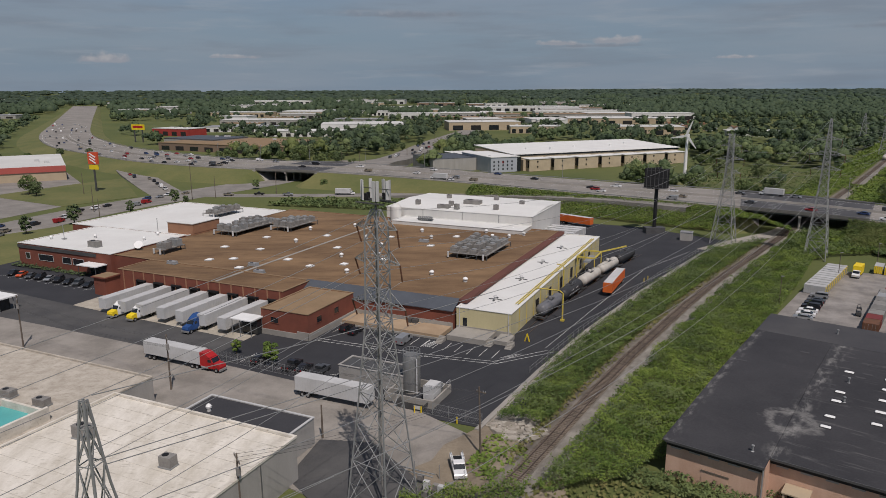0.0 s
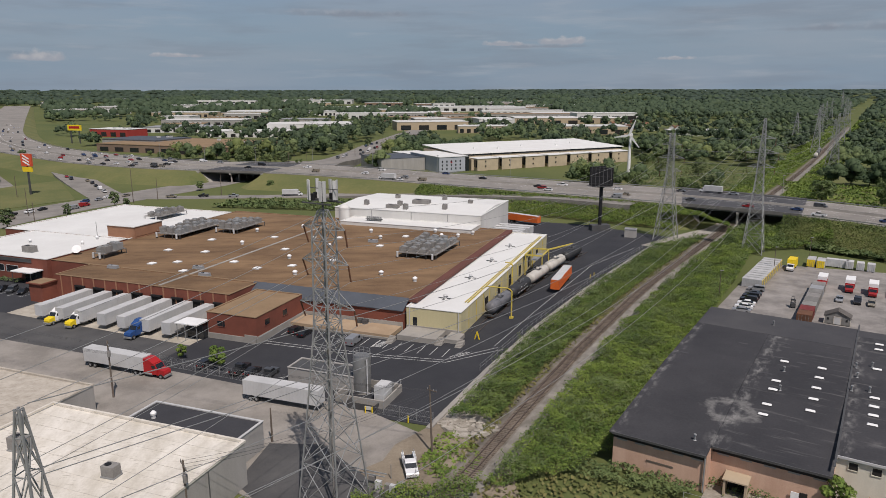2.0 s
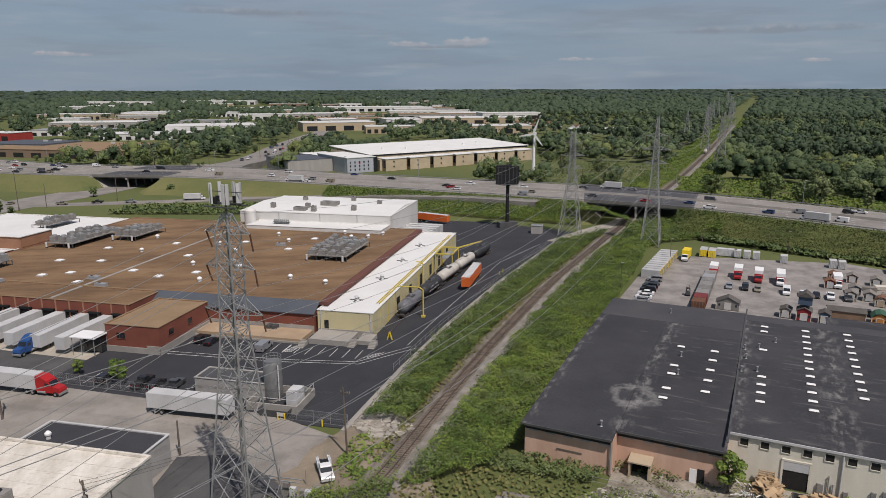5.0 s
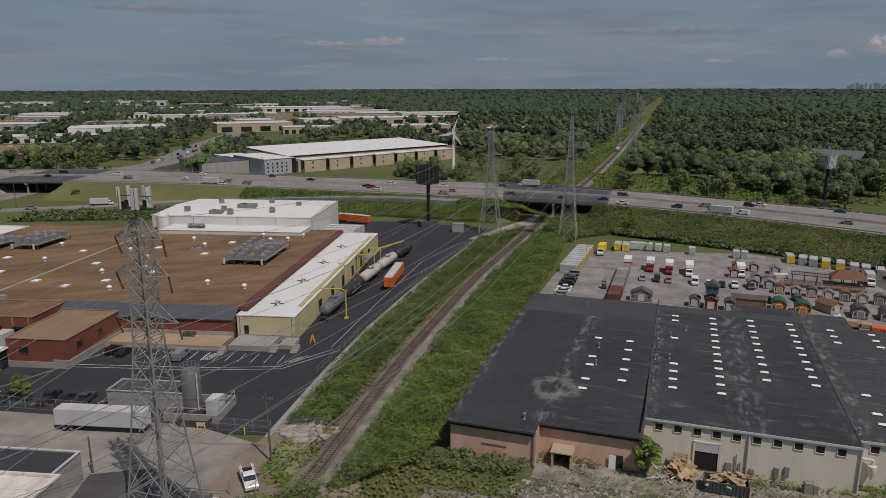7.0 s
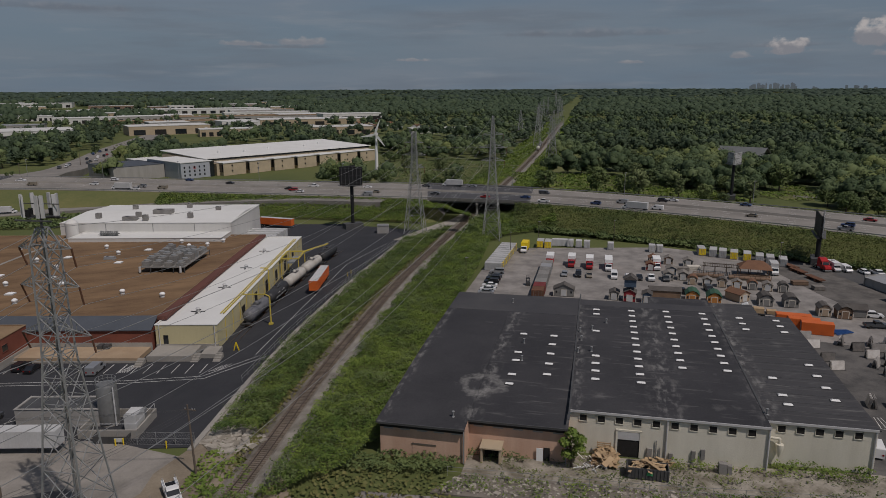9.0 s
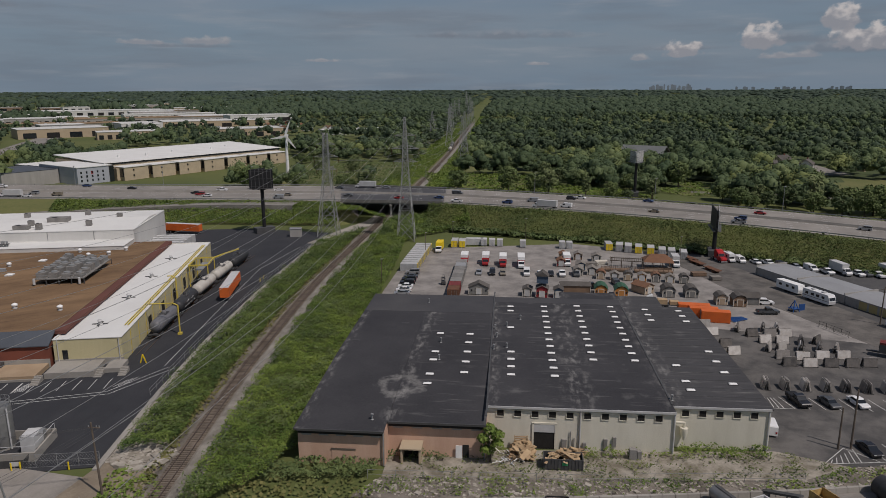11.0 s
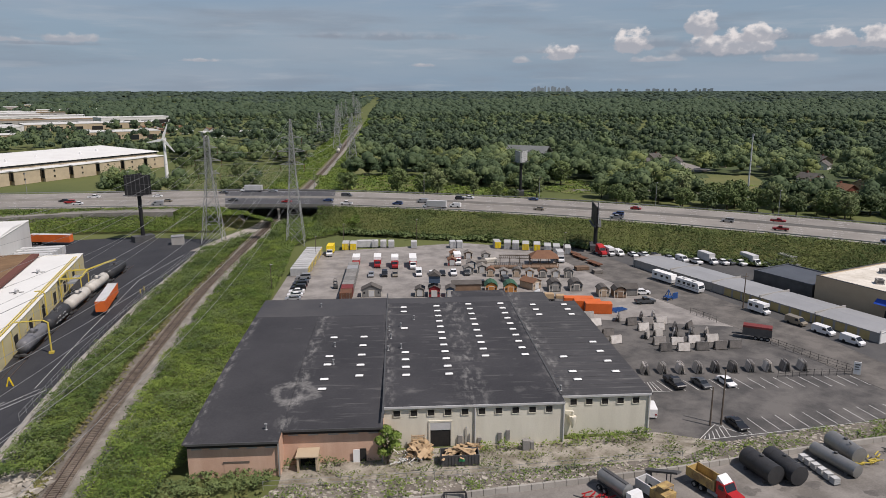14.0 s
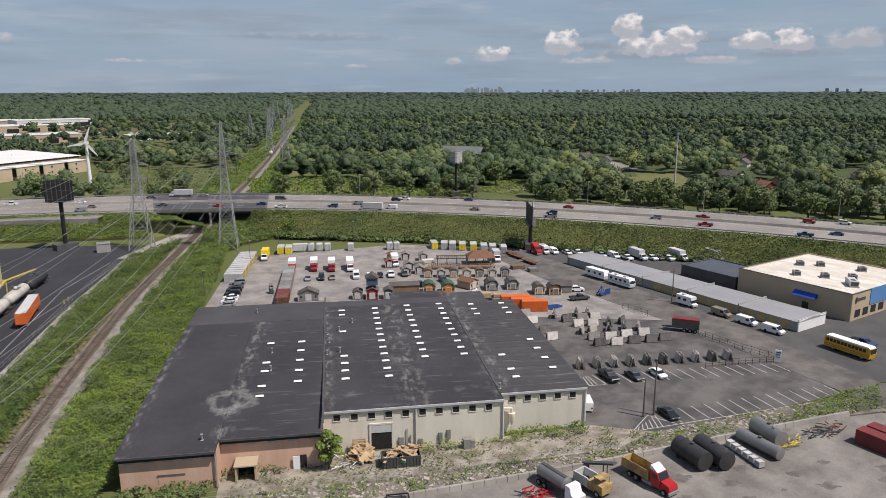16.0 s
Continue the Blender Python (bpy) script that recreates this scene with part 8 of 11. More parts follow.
for k, (kd, pt) in enumerate((("suv", "silver"), ("sedan", "grey"), ("suv", "black"), ("suv", "black"), ("sedan", "white"), ("sedan", "white"), ("sedan", "silver"))):
    vehicle(kd, pt, whs(2.6, 117 - 3.7 * k - (1.5 if k else 0), 0.06, 185), "parked beside the storage units", "yard car row")
vehicle("suv", "grey", whs(66.0, 109.0, 0.06, -80), "in the storage yard")
vehicle("pickup", "black", whs(58.0, 104.5, 0.06, 0), "among the sheds")
vehicle("pickup", "grey", whs(101.5, 83.5, 0.06, 5), "in the sales yard")
vehicle("suv", "white", whs(103.6, 92.0, 0.06, 0), "beside the sheds")
fk = thing("forklift", "small dark forklift standing in the yard", "forklift", whs(13.6, 105.2, 0.06, 100))
part("body", Geo().box(-1.1, 0.6, -0.6, 0.6, 0.35, 1.2), STEEL_DARK, fk)
part("mast", Geo().bar((0.8, -0.35, 0.1), (0.8, -0.35, 2.8), 0.12).bar((0.8, 0.35, 0.1), (0.8, 0.35, 2.8), 0.12).bar((0.8, -0.35, 2.8), (0.8, 0.35, 2.8), 0.1), STEEL_DARK, fk)
part("cage", Geo().box(-0.8, 0.5, -0.55, 0.55, 2.1, 2.18).bar((-0.8, -0.5, 1.2), (-0.8, -0.5, 2.1), 0.08).bar((-0.8, 0.5, 1.2), (-0.8, 0.5, 2.1), 0.08).bar((0.5, 0.5, 1.2), (0.5, 0.5, 2.1), 0.08).bar((0.5, -0.5, 1.2), (0.5, -0.5, 2.1), 0.08), BLACK, fk)
part("forks", Geo().box(0.85, 2.0, -0.35, -0.22, 0.1, 0.16).box(0.85, 2.0, 0.22, 0.35, 0.1, 0.16), STEEL_DARK, fk)
wheels(fk, (-0.7, 0.4), 0.62, 0.32, 0.2)
for k in range(8):
    v = 91 + 4.6 * k
    container(whs(17.6 + 0.05 * k, v, 0.06, 90), (RUST, MAROON, SHED_GREY, SHED_GREY, UNIT_GREY, SHED_GREY, ROOF_GREY, UNIT_GREY)[k], "weathered steel container in a long dividing row", 4.4, 3.4, 2.6)


def shed(m, w, d, hgt, siding, roofing, label, barn=False, porch=False):
    w, d, hgt = w * 0.8, d * 0.82, hgt * 0.92
    h = thing("garden_shed", label, "shed", m, "sale sheds")
    part("body", Geo().box(-w / 2, w / 2, -d / 2, d / 2, 0.15, hgt), siding, h)
    pk = hgt + w * (0.34 if barn else 0.24)
    part("gable", Geo().side([(-w / 2, hgt), (w / 2, hgt), (0, pk)], -d / 2 + 0.01, d / 2 - 0.01), siding, h)
    e = 0.22
    for s in (-1, 1):
        if barn:
            k = (s * w * 0.3, hgt + (pk - hgt) * 0.72)
            part("roof", Geo().side([(s * (w / 2 + e), hgt - 0.15), (k[0], k[1]), (k[0], k[1] + 0.1), (s * (w / 2 + e), hgt - 0.02)][::s], -d / 2 - e, d / 2 + e), roofing, h)
            part("roof", Geo().side([k, (0, pk), (0, pk + 0.1), (k[0], k[1] + 0.1)][::s], -d / 2 - e, d / 2 + e), roofing, h)
        else:
            part("roof", Geo().side([(s * (w / 2 + e), hgt - 0.12), (0, pk), (0, pk + 0.12), (s * (w / 2 + e), hgt)][::s], -d / 2 - e, d / 2 + e), roofing, h)
    part("door", Geo().box(-0.7, 0.7, -d / 2 - 0.06, -d / 2, 0.2, 2.0), WHITE_DULL if not barn else siding, h)
    for a in (-w / 2, w / 2):
        part("corner_trim", Geo().box(a - 0.09, a + 0.09, -d / 2 - 0.05, -d / 2 + 0.12, 0.15, hgt), SHED_TRIM, h)
    part("door_trim", Geo().box(-0.85, -0.7, -d / 2 - 0.08, -d / 2, 0.2, 2.1).box(0.7, 0.85, -d / 2 - 0.08, -d / 2, 0.2, 2.1).box(-0.85, 0.85, -d / 2 - 0.08, -d / 2, 2.0, 2.15), SHED_TRIM, h)
    for s in (-1, 1):
        part("window", Geo().box(s * w * 0.36 - 0.22, s * w * 0.36 + 0.22, -d / 2 - 0.05, -d / 2, 1.1, 1.7), GLASS_DARK, h)
        part("skid", Geo().box(s * w * 0.35 - 0.08, s * w * 0.35 + 0.08, -d / 2, d / 2, 0, 0.15), WOOD_POLE, h)
    return h


SHED_TRIM = mat("shed_trim_paint", (0.62, 0.58, 0.50), (0.50, 0.46, 0.39), 0.7, 5, 0.5)
ROOF_PALE_SHED = mat("weathered_shed_roof", (0.235, 0.215, 0.19), (0.15, 0.135, 0.12), 0.9, 5, 0.5)
SHED_ORANGE = mat("honey_cedar_siding", (0.50, 0.22, 0.06), (0.40, 0.17, 0.05), 0.8, 5, 0.5)
SHED_TAN = mat("tan_shed_siding", (0.40, 0.31, 0.22), (0.32, 0.24, 0.17), 0.85, 5, 0.5, rand=0.6)
SHED_BLUE = mat("slate_blue_siding", (0.075, 0.11, 0.16), (0.055, 0.085, 0.125), 0.8, 5, 0.5)
SHED_RED = mat("barn_red_siding", (0.27, 0.03, 0.035), (0.2, 0.025, 0.03), 0.8, 5, 0.5)
shed(whs(60.0, 98.6, 0.06, -4), 4.4, 5.2, 2.3, SHED_ORANGE, SHINGLE_GREEN, "honey-coloured barn shed with a green roof", True)
shed(whs(65.6, 97.6, 0.06, -4), 4.6, 5.2, 2.3, SHED_ORANGE, SHINGLE_GREEN, "honey-coloured barn shed with a green roof", True)
shed(whs(72.4, 101.5, 0.06, 40), 4.8, 6.2, 2.5, SHED_TAN, SHINGLE_BROWN, "tan shed with a brown shingle roof")
shed(whs(79.0, 98.6, 0.06, -2), 4.4, 5.2, 2.3, SHED_GREY, SHINGLE, "grey shed with a dark roof", True)
shed(whs(85.4, 98.6, 0.06, -2), 4.4, 5.2, 2.2, SHED_GREY, SHINGLE, "grey shed with a dark roof", True)
shed(whs(91.8, 92.0, 0.06, -2), 3.6, 4.6, 2.4, SHED_TAN, SHINGLE, "tan shed with a dark arched roof", True)
shed(whs(96.2, 90.8, 0.06, -2), 4.4, 4.6, 2.4, WOOD_BROWN, SHINGLE, "dark brown shed with white trim", True)
shed(whs(99.4, 92.6, 0.06, 88), 4.0, 6.0, 2.4, SHED_GREY, SHINGLE, "grey shed with a dark roof", True)
for k in range(7):
    shed(whs(62.2 + 4.1 * k, 116.0 - 0.55 * k, 0.06, -6), 3.2, 3.2, 2.2, (SHED_TAN, WOOD_BROWN, SHED_TAN, SHED_ORANGE, SHED_GREY, SHED_TAN, SHED_GREY)[k], (SHINGLE_BROWN, ROOF_PALE_SHED, SHINGLE, ROOF_PALE_SHED)[k % 4], "small display shed in a sales row", k % 2 == 0)
for u, v, sd in ((52.5, 141, WOOD_BROWN), (57.5, 141, WOOD_BROWN), (51.0, 131.5, SHED_RED), (57.0, 127, SHED_BLUE), (60, 121, SHED_GREY), (55.5, 120, SHED_GREY), (63.5, 139, SHED_GREY)):
    shed(whs(u, v, 0.06, r5.uniform(-12, 12)), 3.6, 4.2, 2.3, sd, ROOF_PALE_SHED if u > 54 else SHINGLE_BROWN, "weathered display shed in the storage yard")
ls = shed(whs(52.8, 100.3, 0.06, 90), 4.0, 10.5, 2.5, WOOD_BROWN, SHINGLE, "long brown shed with a dark roof")
ls2 = shed(whs(24.8, 96.5, 0.06, 0), 7.2, 4.0, 2.4, SHED_GREY, SHINGLE, "long grey shed with a dark roof")
st = shed(whs(43.0, 95.0, 0.06, -4), 4.2, 4.4, 3.0, SHED_RED, SHINGLE, "red shed with a blue playhouse stacked on top")
part("playhouse", Geo().box(-1.6, 1.6, -1.4, 1.6, 4.2, 6.4), SHED_BLUE, st)
part("playhouse_roof", Geo().side([(-1.9, 6.3), (1.9, 6.3), (0, 7.6)], -1.7, 1.9), SHINGLE, st)
shed(whs(47.6, 94.6, 0.06, -4), 3.2, 4.0, 2.8, SHED_BLUE, SHINGLE, "slate-blue shed beside a red one")
shed(whs(38.8, 95.8, 0.06, -4), 3.2, 4.0, 2.4, SHED_GREY, SHINGLE, "grey shed beside a red one")
pg = thing("pergola", "dark timber pergola with a slatted roof", "pergola", whs(72.4, 130, 0.06, -8))
for x in (-5, -1.7, 1.7, 5):
    for y in (-2, 2):
        part("post", Geo().bar((x, y, 0), (x, y, 2.8), 0.24), WOOD_POLE, pg)
g = Geo()
for k in range(16):
    g.box(-5.4 + 0.7 * k, -5.25 + 0.7 * k, -2.5, 2.5, 2.85, 3.05)
part("slats", g.box(-5.5, 5.5, -2.1, -1.9, 2.7, 2.9).box(-5.5, 5.5, 1.9, 2.1, 2.7, 2.9), BARK, pg)
gz = thing("pavilion", "brown timber pavilion with a hipped shingle roof on show", "pavilion", whs(82.5, 130.5, 0.06, -6))
for x in (-4.2, -1.4, 1.4, 4.2):
    for y in (-2.6, 2.6):
        part("post", Geo().bar((x, y, 0), (x, y, 2.7), 0.24), WOOD_BROWN, gz)
part("roof", Geo().add([(-5, -3.4, 2.6), (5, -3.4, 2.6), (5, 3.4, 2.6), (-5, 3.4, 2.6), (-2.2, 0, 4.9), (2.2, 0, 4.9)], [(3, 2, 1, 0), (0, 1, 5, 4), (2, 3, 4, 5), (1, 2, 5), (3, 0, 4)]), SHINGLE_BROWN, gz)
part("rail", Geo().box(-4.3, 4.3, -2.75, -2.6, 0.3, 1.0), WOOD_BROWN, gz)
for u, v, ln in ((68.0, 125.6, 9.0), (80.0, 124.4, 12.0)):
    dk = thing("display_deck", "raised dark brown timber display deck with railings", "deck", whs(u, v, 0.06, -4))
    part("platform", Geo().box(-ln / 2, ln / 2, -1.4, 1.4, 0.55, 0.75), WOOD_BROWN, dk)
    part("skirt", Geo().box(-ln / 2, ln / 2, -1.4, -1.28, 0, 0.55), BARK, dk)
    for k in range(int(ln / 1.5) + 1):
        part("baluster", Geo().box(-ln / 2 + 1.5 * k - 0.06, -ln / 2 + 1.5 * k + 0.06, -1.38, -1.26, 0.75, 1.7), WOOD_BROWN, dk)
    part("handrail", Geo().box(-ln / 2, ln / 2, -1.42, -1.2, 1.7, 1.8), WOOD_BROWN, dk)
for u, v, w, mt_, label in ((60.5, 132, 5.0, ROOF_PALE_SHED, "stack of grey shed panels on pallets"), (64.8, 134.6, 4.2, SHED_TRIM, "stack of cream wall panels on pallets"), (93.5, 121.5, 4.6, WOOD_BROWN, "stack of brown lumber on pallets"), (97.5, 117.0, 3.2, ROOF_PALE_SHED, "stack of grey lumber on pallets")):
    ps = thing("panel_stack", label, "stack", whs(u, v, 0.06, 8))
    for k in range(5):
        part("panel", Geo().box(-w / 2 + 0.12 * (k % 2), w / 2 - 0.1 * (k % 3), -1.2, 1.2, 0.15 + 0.22 * k, 0.33 + 0.22 * k), mt_, ps)
    for x in (-w / 3, w / 3):
        part("bearer", Geo().box(x - 0.1, x + 0.1, -1.2, 1.2, 0, 0.15), WOOD_POLE, ps)
box_truck("white", WHITE_DULL, whs(89, 133, 0.06, -95), "beside the gazebo", 5.0)
# flatbed and orange containers behind the warehouse
fb = thing("flatbed_truck", "white flatbed truck loaded with lumber", "truck", whs(72.6, 86.6, 0.06, 176))
make_tractor(fb, PAINT["white"], False)
part("flatbed", Geo().box(-8.5, 0.3, -1.25, 1.25, 1.15, 1.35), STEEL_DARK, fb)
part("lumber_load", Geo().box(-3.5, -1.0, -1.0, 1.0, 1.35, 2.6).box(-6.5, -4.2, -1.0, 1.0, 1.35, 2.2), WOOD_PALE, fb)
for u, v, a, ln in ((78.0, 82.0, -6, 8.0), (82.5, 76.6, -8, 7.0), (80.2, 79.2, -8, 7.0)):
    container(whs(u, v, 0.06, a), ORANGE_PAINT, "orange ribbed steel container", ln, 2.5, 2.9)
sp = thing("beam_stack", "blue steel frames stacked behind the orange containers", "steel stack", whs(92.0, 77.5, 0.06, 30))
g = Geo()
for k in range(9):
    g.bar((-2.5, -1 + 0.25 * k, 0.2 + 0.08 * k), (2.5, -1 + 0.25 * k, 0.3), 0.16)
part("frames", g, BLUE_PAINT, sp)
pl = thing("play_set", "blue steel hoist frame standing in the yard", "frame", whs(109.2, 86.4, 0.06, 20))
part("frame", Geo().bar((-1, -1, 0), (0, 0, 3.0), 0.18).bar((1, -1, 0), (0, 0, 3.0), 0.18).bar((-1, 1, 0), (0, 0, 3.0), 0.18).bar((1, 1, 0), (0, 0, 3.0), 0.18).box(-1, 1, -1, 1, 0.8, 1.0).box(1.6, 3.4, -0.1, 0.1, 0, 1.8), BLUE_PAINT, pl)


# stone slabs on A-frames
def slab_rack(m, mats, w=2.6, hgt=1.75, lean=12):
    h = thing("slab_rack", "stone slabs leaning on a steel A-frame", "stone slabs", m, "slab racks")
    part("frame", Geo().bar((-w / 2, -0.9, 0.1), (-w / 2, 0.9, 0.1), 0.1).bar((w / 2, -0.9, 0.1), (w / 2, 0.9, 0.1), 0.1).bar((-w / 2, 0, 0), (-w / 2, 0, hgt), 0.1).bar((w / 2, 0, 0), (w / 2, 0, hgt), 0.1), STEEL_DARK, h)
    for k, mt_ in enumerate(mats):
        s = -1 if k % 2 else 1
        o = 0.5 + 0.12 * (k // 2)
        part("slab", Geo().box(-w / 2 + 0.06 * k, w / 2 - 0.05 * k, -0.03, 0.03, 0, hgt + 0.05 * (k % 3), pose(0, s * o, 0.12, s * lean, 0, 0)), mt_, h)
    return h


r6 = random.Random(31)
pals = [SLAB_PALE, SLAB_GREY, SLAB_DARK]
for k in range(11):
    m_ = (SLAB_PALE, SLAB_GREY, SLAB_GREY, SLAB_PALE, SLAB_GREY, SLAB_DARK, SLAB_DARK, SLAB_GREY, SLAB_PALE, SLAB_DARK, SLAB_GREY)[k]
    slab_rack(whs(80.5 + 3.8 * k - (1.2 if k == 0 else 0), 35.4 - 0.05 * k, 0.06, 84 + r6.uniform(-5, 5)), [m_, m_, r6.choice(pals), m_, r6.choice(pals), m_, m_, SLAB_GREY], 2.9, 1.9)
for u, v, a, m_ in ((93.5, 47.6, 2, SLAB_DARK), (97.6, 47.4, 0, SLAB_PALE), (102, 47.6, 0, SLAB_DARK), (106.4, 47.8, 0, SLAB_DARK), (110.2, 48.4, 0, SLAB_DARK), (93.5, 51.6, 0, SLAB_GREY), (97.6, 51.2, 0, SLAB_PALE), (102, 52, 0, SLAB_PALE), (106.6, 52.4, 0, SLAB_PALE),
                   (92.2, 56.4, 60, SLAB_GREY), (95.2, 57, 30, SLAB_GREY), (99.4, 56.8, 70, SLAB_DARK), (103.6, 57.2, 70, SLAB_DARK), (107, 56.6, 60, SLAB_GREY), (93.2, 61.6, 10, SLAB_PALE), (97.0, 61.4, 0, SLAB_PALE), (101.2, 61.2, 70, SLAB_DARK), (105, 62, 40, SLAB_DARK),
                   (91.6, 65.8, 10, SLAB_DARK), (95.8, 66, 0, SLAB_GREY), (99.4, 66.2, 0, SLAB_PALE), (89.2, 69.4, 70, SLAB_DARK), (95.6, 69.8, 75, SLAB_DARK), (99, 70.4, 75, SLAB_GREY), (83.6, 53.2, 10, SLAB_PALE), (83.2, 58.0, 5, SLAB_DARK), (82.4, 66, 8, SLAB_PALE), (82, 71.5, 8, SLAB_GREY)):
    slab_rack(whs(u, v, 0.06, a + r6.uniform(-4, 4)), [m_, m_, r6.choice(pals), m_], 3.0, 1.8, 14)
segs = [(83.8 + 2.75 * k, 26.0, 82.6 + 2.75 * k, 31.2) for k in range(1, 17)]
segs += [(93.6 + 2.85 * k, 7.9 + 0.42 * k, 92.8 + 2.85 * k, 13.2 + 0.40 * k) for k in range(14)] + [(83, 6.1, 131, 12.8), (82, 31, 80.4, 26), (80.4, 26, 86.2, 26)] + [(81 + 0.9 * k, 26.2, 82 + 0.55 * k, 30.6) for k in range(5)]
segs += [(83.2, 6.0, 88.6, 11.6), (88.6, 11.6, 92.4, 7.6)] + [(84.4 + 1.0 * k, 6.3 + 0.12 * k, 85.2 + 0.95 * k, 7.6 + 0.75 * k) for k in range(6)]
line_thing("parking_lines", WHS, segs, 0.13, "worn white parking stall lines", 0.056)
for u, v, kd, pt, a in ((88.0, 28.6, "pickup", "black", -80), (93.4, 28.2, "sedan", "grey", -78), (98.8, 28.6, "sedan", "white", -80), (92.2, 10.6, "sedan", "black", -80)):
    vehicle(kd, pt, whs(u, v, 0.06, a), "parked in the stall lot", "stall lot cars")
vehicle("van", "white", whs(78.6, 17.0, 0.06, 80), "beside the warehouse end")
sg = thing("lot_sign", "white upright sign with dark bars", "sign", whs(127.9, 30.8, 0.06, -30))
part("panel", Geo().box(-0.65, 0.65, -0.1, 0.1, 0.3, 3.0), WHITE_PAINT, sg)
part("text_bars", Geo().box(-0.45, 0.45, -0.13, -0.1, 2.3, 2.6).box(-0.45, 0.3, -0.13, -0.1, 1.8, 2.05).box(-0.45, 0.4, -0.13, -0.1, 1.3, 1.5), STEEL_DARK, sg)
fence("steel_fence", "black steel rail fence along the lane", [(110.5, 74), (114, 66)], WHS, 1.7, 2.0, False, BLACK, (0.4, 1.0, 1.6))
fence("steel_fence", "black steel rail fence along the lane", [(119.0, 52), (124.6, 39), (128.6, 32)], WHS, 1.7, 2.0, False, BLACK, (0.4, 1.0, 1.6))
fence("steel_fence", "black steel gate and rails by the lot", [(111, 31), (119, 31.4), (127, 31.0)], WHS, 1.6, 1.6, False, BLACK, (0.4, 0.9, 1.5))
fence("chain_link_fence", "chain-link fence along the rubble strip", [(12, -4.2), (42, -3.0), (60, -1.2), (78, 0.2)], WHS, 1.6, 4.0, False, STEEL, (0.8, 1.55), 0.04)
rt = thing("dump_trailer", "maroon high-sided dump trailer", "trailer", whs(118.2, 53.6, 0.06, -30))
part("box_body", Geo().box(-3.2, 3.2, -1.25, 1.25, 1.1, 3.4), MAROON, rt)
part("dark_side", Geo().box(-3.22, 3.22, -1.28, 1.28, 1.0, 2.9), STEEL_DARK, rt)
part("drawbar", Geo().box(-5.6, -3.2, -0.3, 0.3, 0.7, 1.0), STEEL_DARK, rt)
wheels(rt, (-0.2, 1.1, 2.4), 1.2, 0.5, 0.3)

# storage units, lane vehicles, tan building and its lot
su = thing("storage_units", "long grey-roofed row of storage units with tan doors", "storage building", WHS)
a0, a1 = Vector((112.3, 124.6, 0)), Vector((145.4, 48.4, 0))
ax = (a1 - a0).normalized()
ay = Vector((-ax.y, ax.x, 0))
SM = Matrix.Translation(a0) @ Matrix(((ax.x, ay.x, 0, 0), (ax.y, ay.y, 0, 0), (0, 0, 1, 0), (0, 0, 0, 1)))
LN = (a1 - a0).length
part("body", Geo().box(0, LN, 0, 11.6, -0.1, 2.6, SM), WALL_GREY, su)
part("roof", Geo().add([(-0.2, -0.3, 2.6), (LN + 0.2, -0.3, 2.6), (LN + 0.2, 5.8, 3.15), (-0.2, 5.8, 3.15), (LN + 0.2, 11.9, 2.6), (-0.2, 11.9, 2.6)], [(0, 1, 2, 3), (3, 2, 4, 5), (1, 4, 2), (0, 3, 5)], SM), ROOF_GREY, su)
TAN_DOOR = mat("tan_roller_door", (0.46, 0.36, 0.16), (0.38, 0.295, 0.13), 0.6, 5, 0.4)
n = int(LN / 3.1)
for k in range(n):
    x = 0.6 + k * 3.1
    part("roller_door", Geo().box(x, x + 2.4, -0.06, 0.0, 0, 2.2, SM), TAN_DOOR if k > n * 0.45 else WALL_GREY, su)
for x in np.linspace(0, LN, 6):
    part("fire_wall", Geo().box(x - 0.1, x + 0.1, -0.35, 11.95, 0, 3.22, SM), WHITE_DULL if x > LN - 1 else WALL_GREY, su)
part("end_wall", Geo().box(LN, LN + 0.12, 0, 11.6, 0, 2.95, SM), WHITE_PAINT, su)
lane = lambda x, y, a=0: WHS @ SM @ pose(x, y, 0.1, 0, 0, a)
vehicle("motorhome", "white", lane(29.5, -5.2, 0), "parked in the storage lane")
tv = thing("travel_trailer", "long white travel trailer behind a motorhome", "caravan", lane(19.0, -5.0, 0))
part("body", Geo().side([(-4.2, 0.6), (4.0, 0.6), (4.2, 1.6), (3.8, 3.0), (-4.2, 3.0)], -1.2, 1.2), WHITE_PAINT, tv)
for x in (-2.6, 0, 2.2):
    part("side_window", Geo().box(x - 0.5, x + 0.5, -1.22, -1.2, 1.6, 2.3), GLASS_DARK, tv)
wheels(tv, (-0.6, 0.6), 1.15, 0.36)
vehicle("camper", "white", lane(54.0, -5.4, 0), "parked in the storage lane")
vehicle("van", "tan", lane(64.8, -5.0, 0), "parked in the storage lane")
vehicle("van", "white", lane(72.6, -5.4, 0), "parked in the storage lane")
vehicle("van", "white", lane(80.2, -5.8, 0), "parked in the storage lane")
vehicle("school_bus", "yellow", whs(147.3, 33.2, 0.1, -72), "parked beside the lane")
vehicle("pickup", "blue", whs(154.4, 37.5, 0.1, -72), "parked beside the bus")
tan = thing("tan_store", "tan stucco store with a pale roof and blue awning", "store", WHS)
c0, c1 = Vector((163.6, 53.3, 0)), Vector((150.4, 83.4, 0))
bx = (c1 - c0).normalized()
TM = Matrix.Translation(c0) @ Matrix(((bx.y, bx.x, 0, 0), (-bx.x, bx.y, 0, 0), (0, 0, 1, 0), (0, 0, 0, 1)))
DL = (c1 - c0).length
part("wall", Geo().box(0, 0.3, 0, DL, 0, 7.3, TM), WALL_TAN, tan)
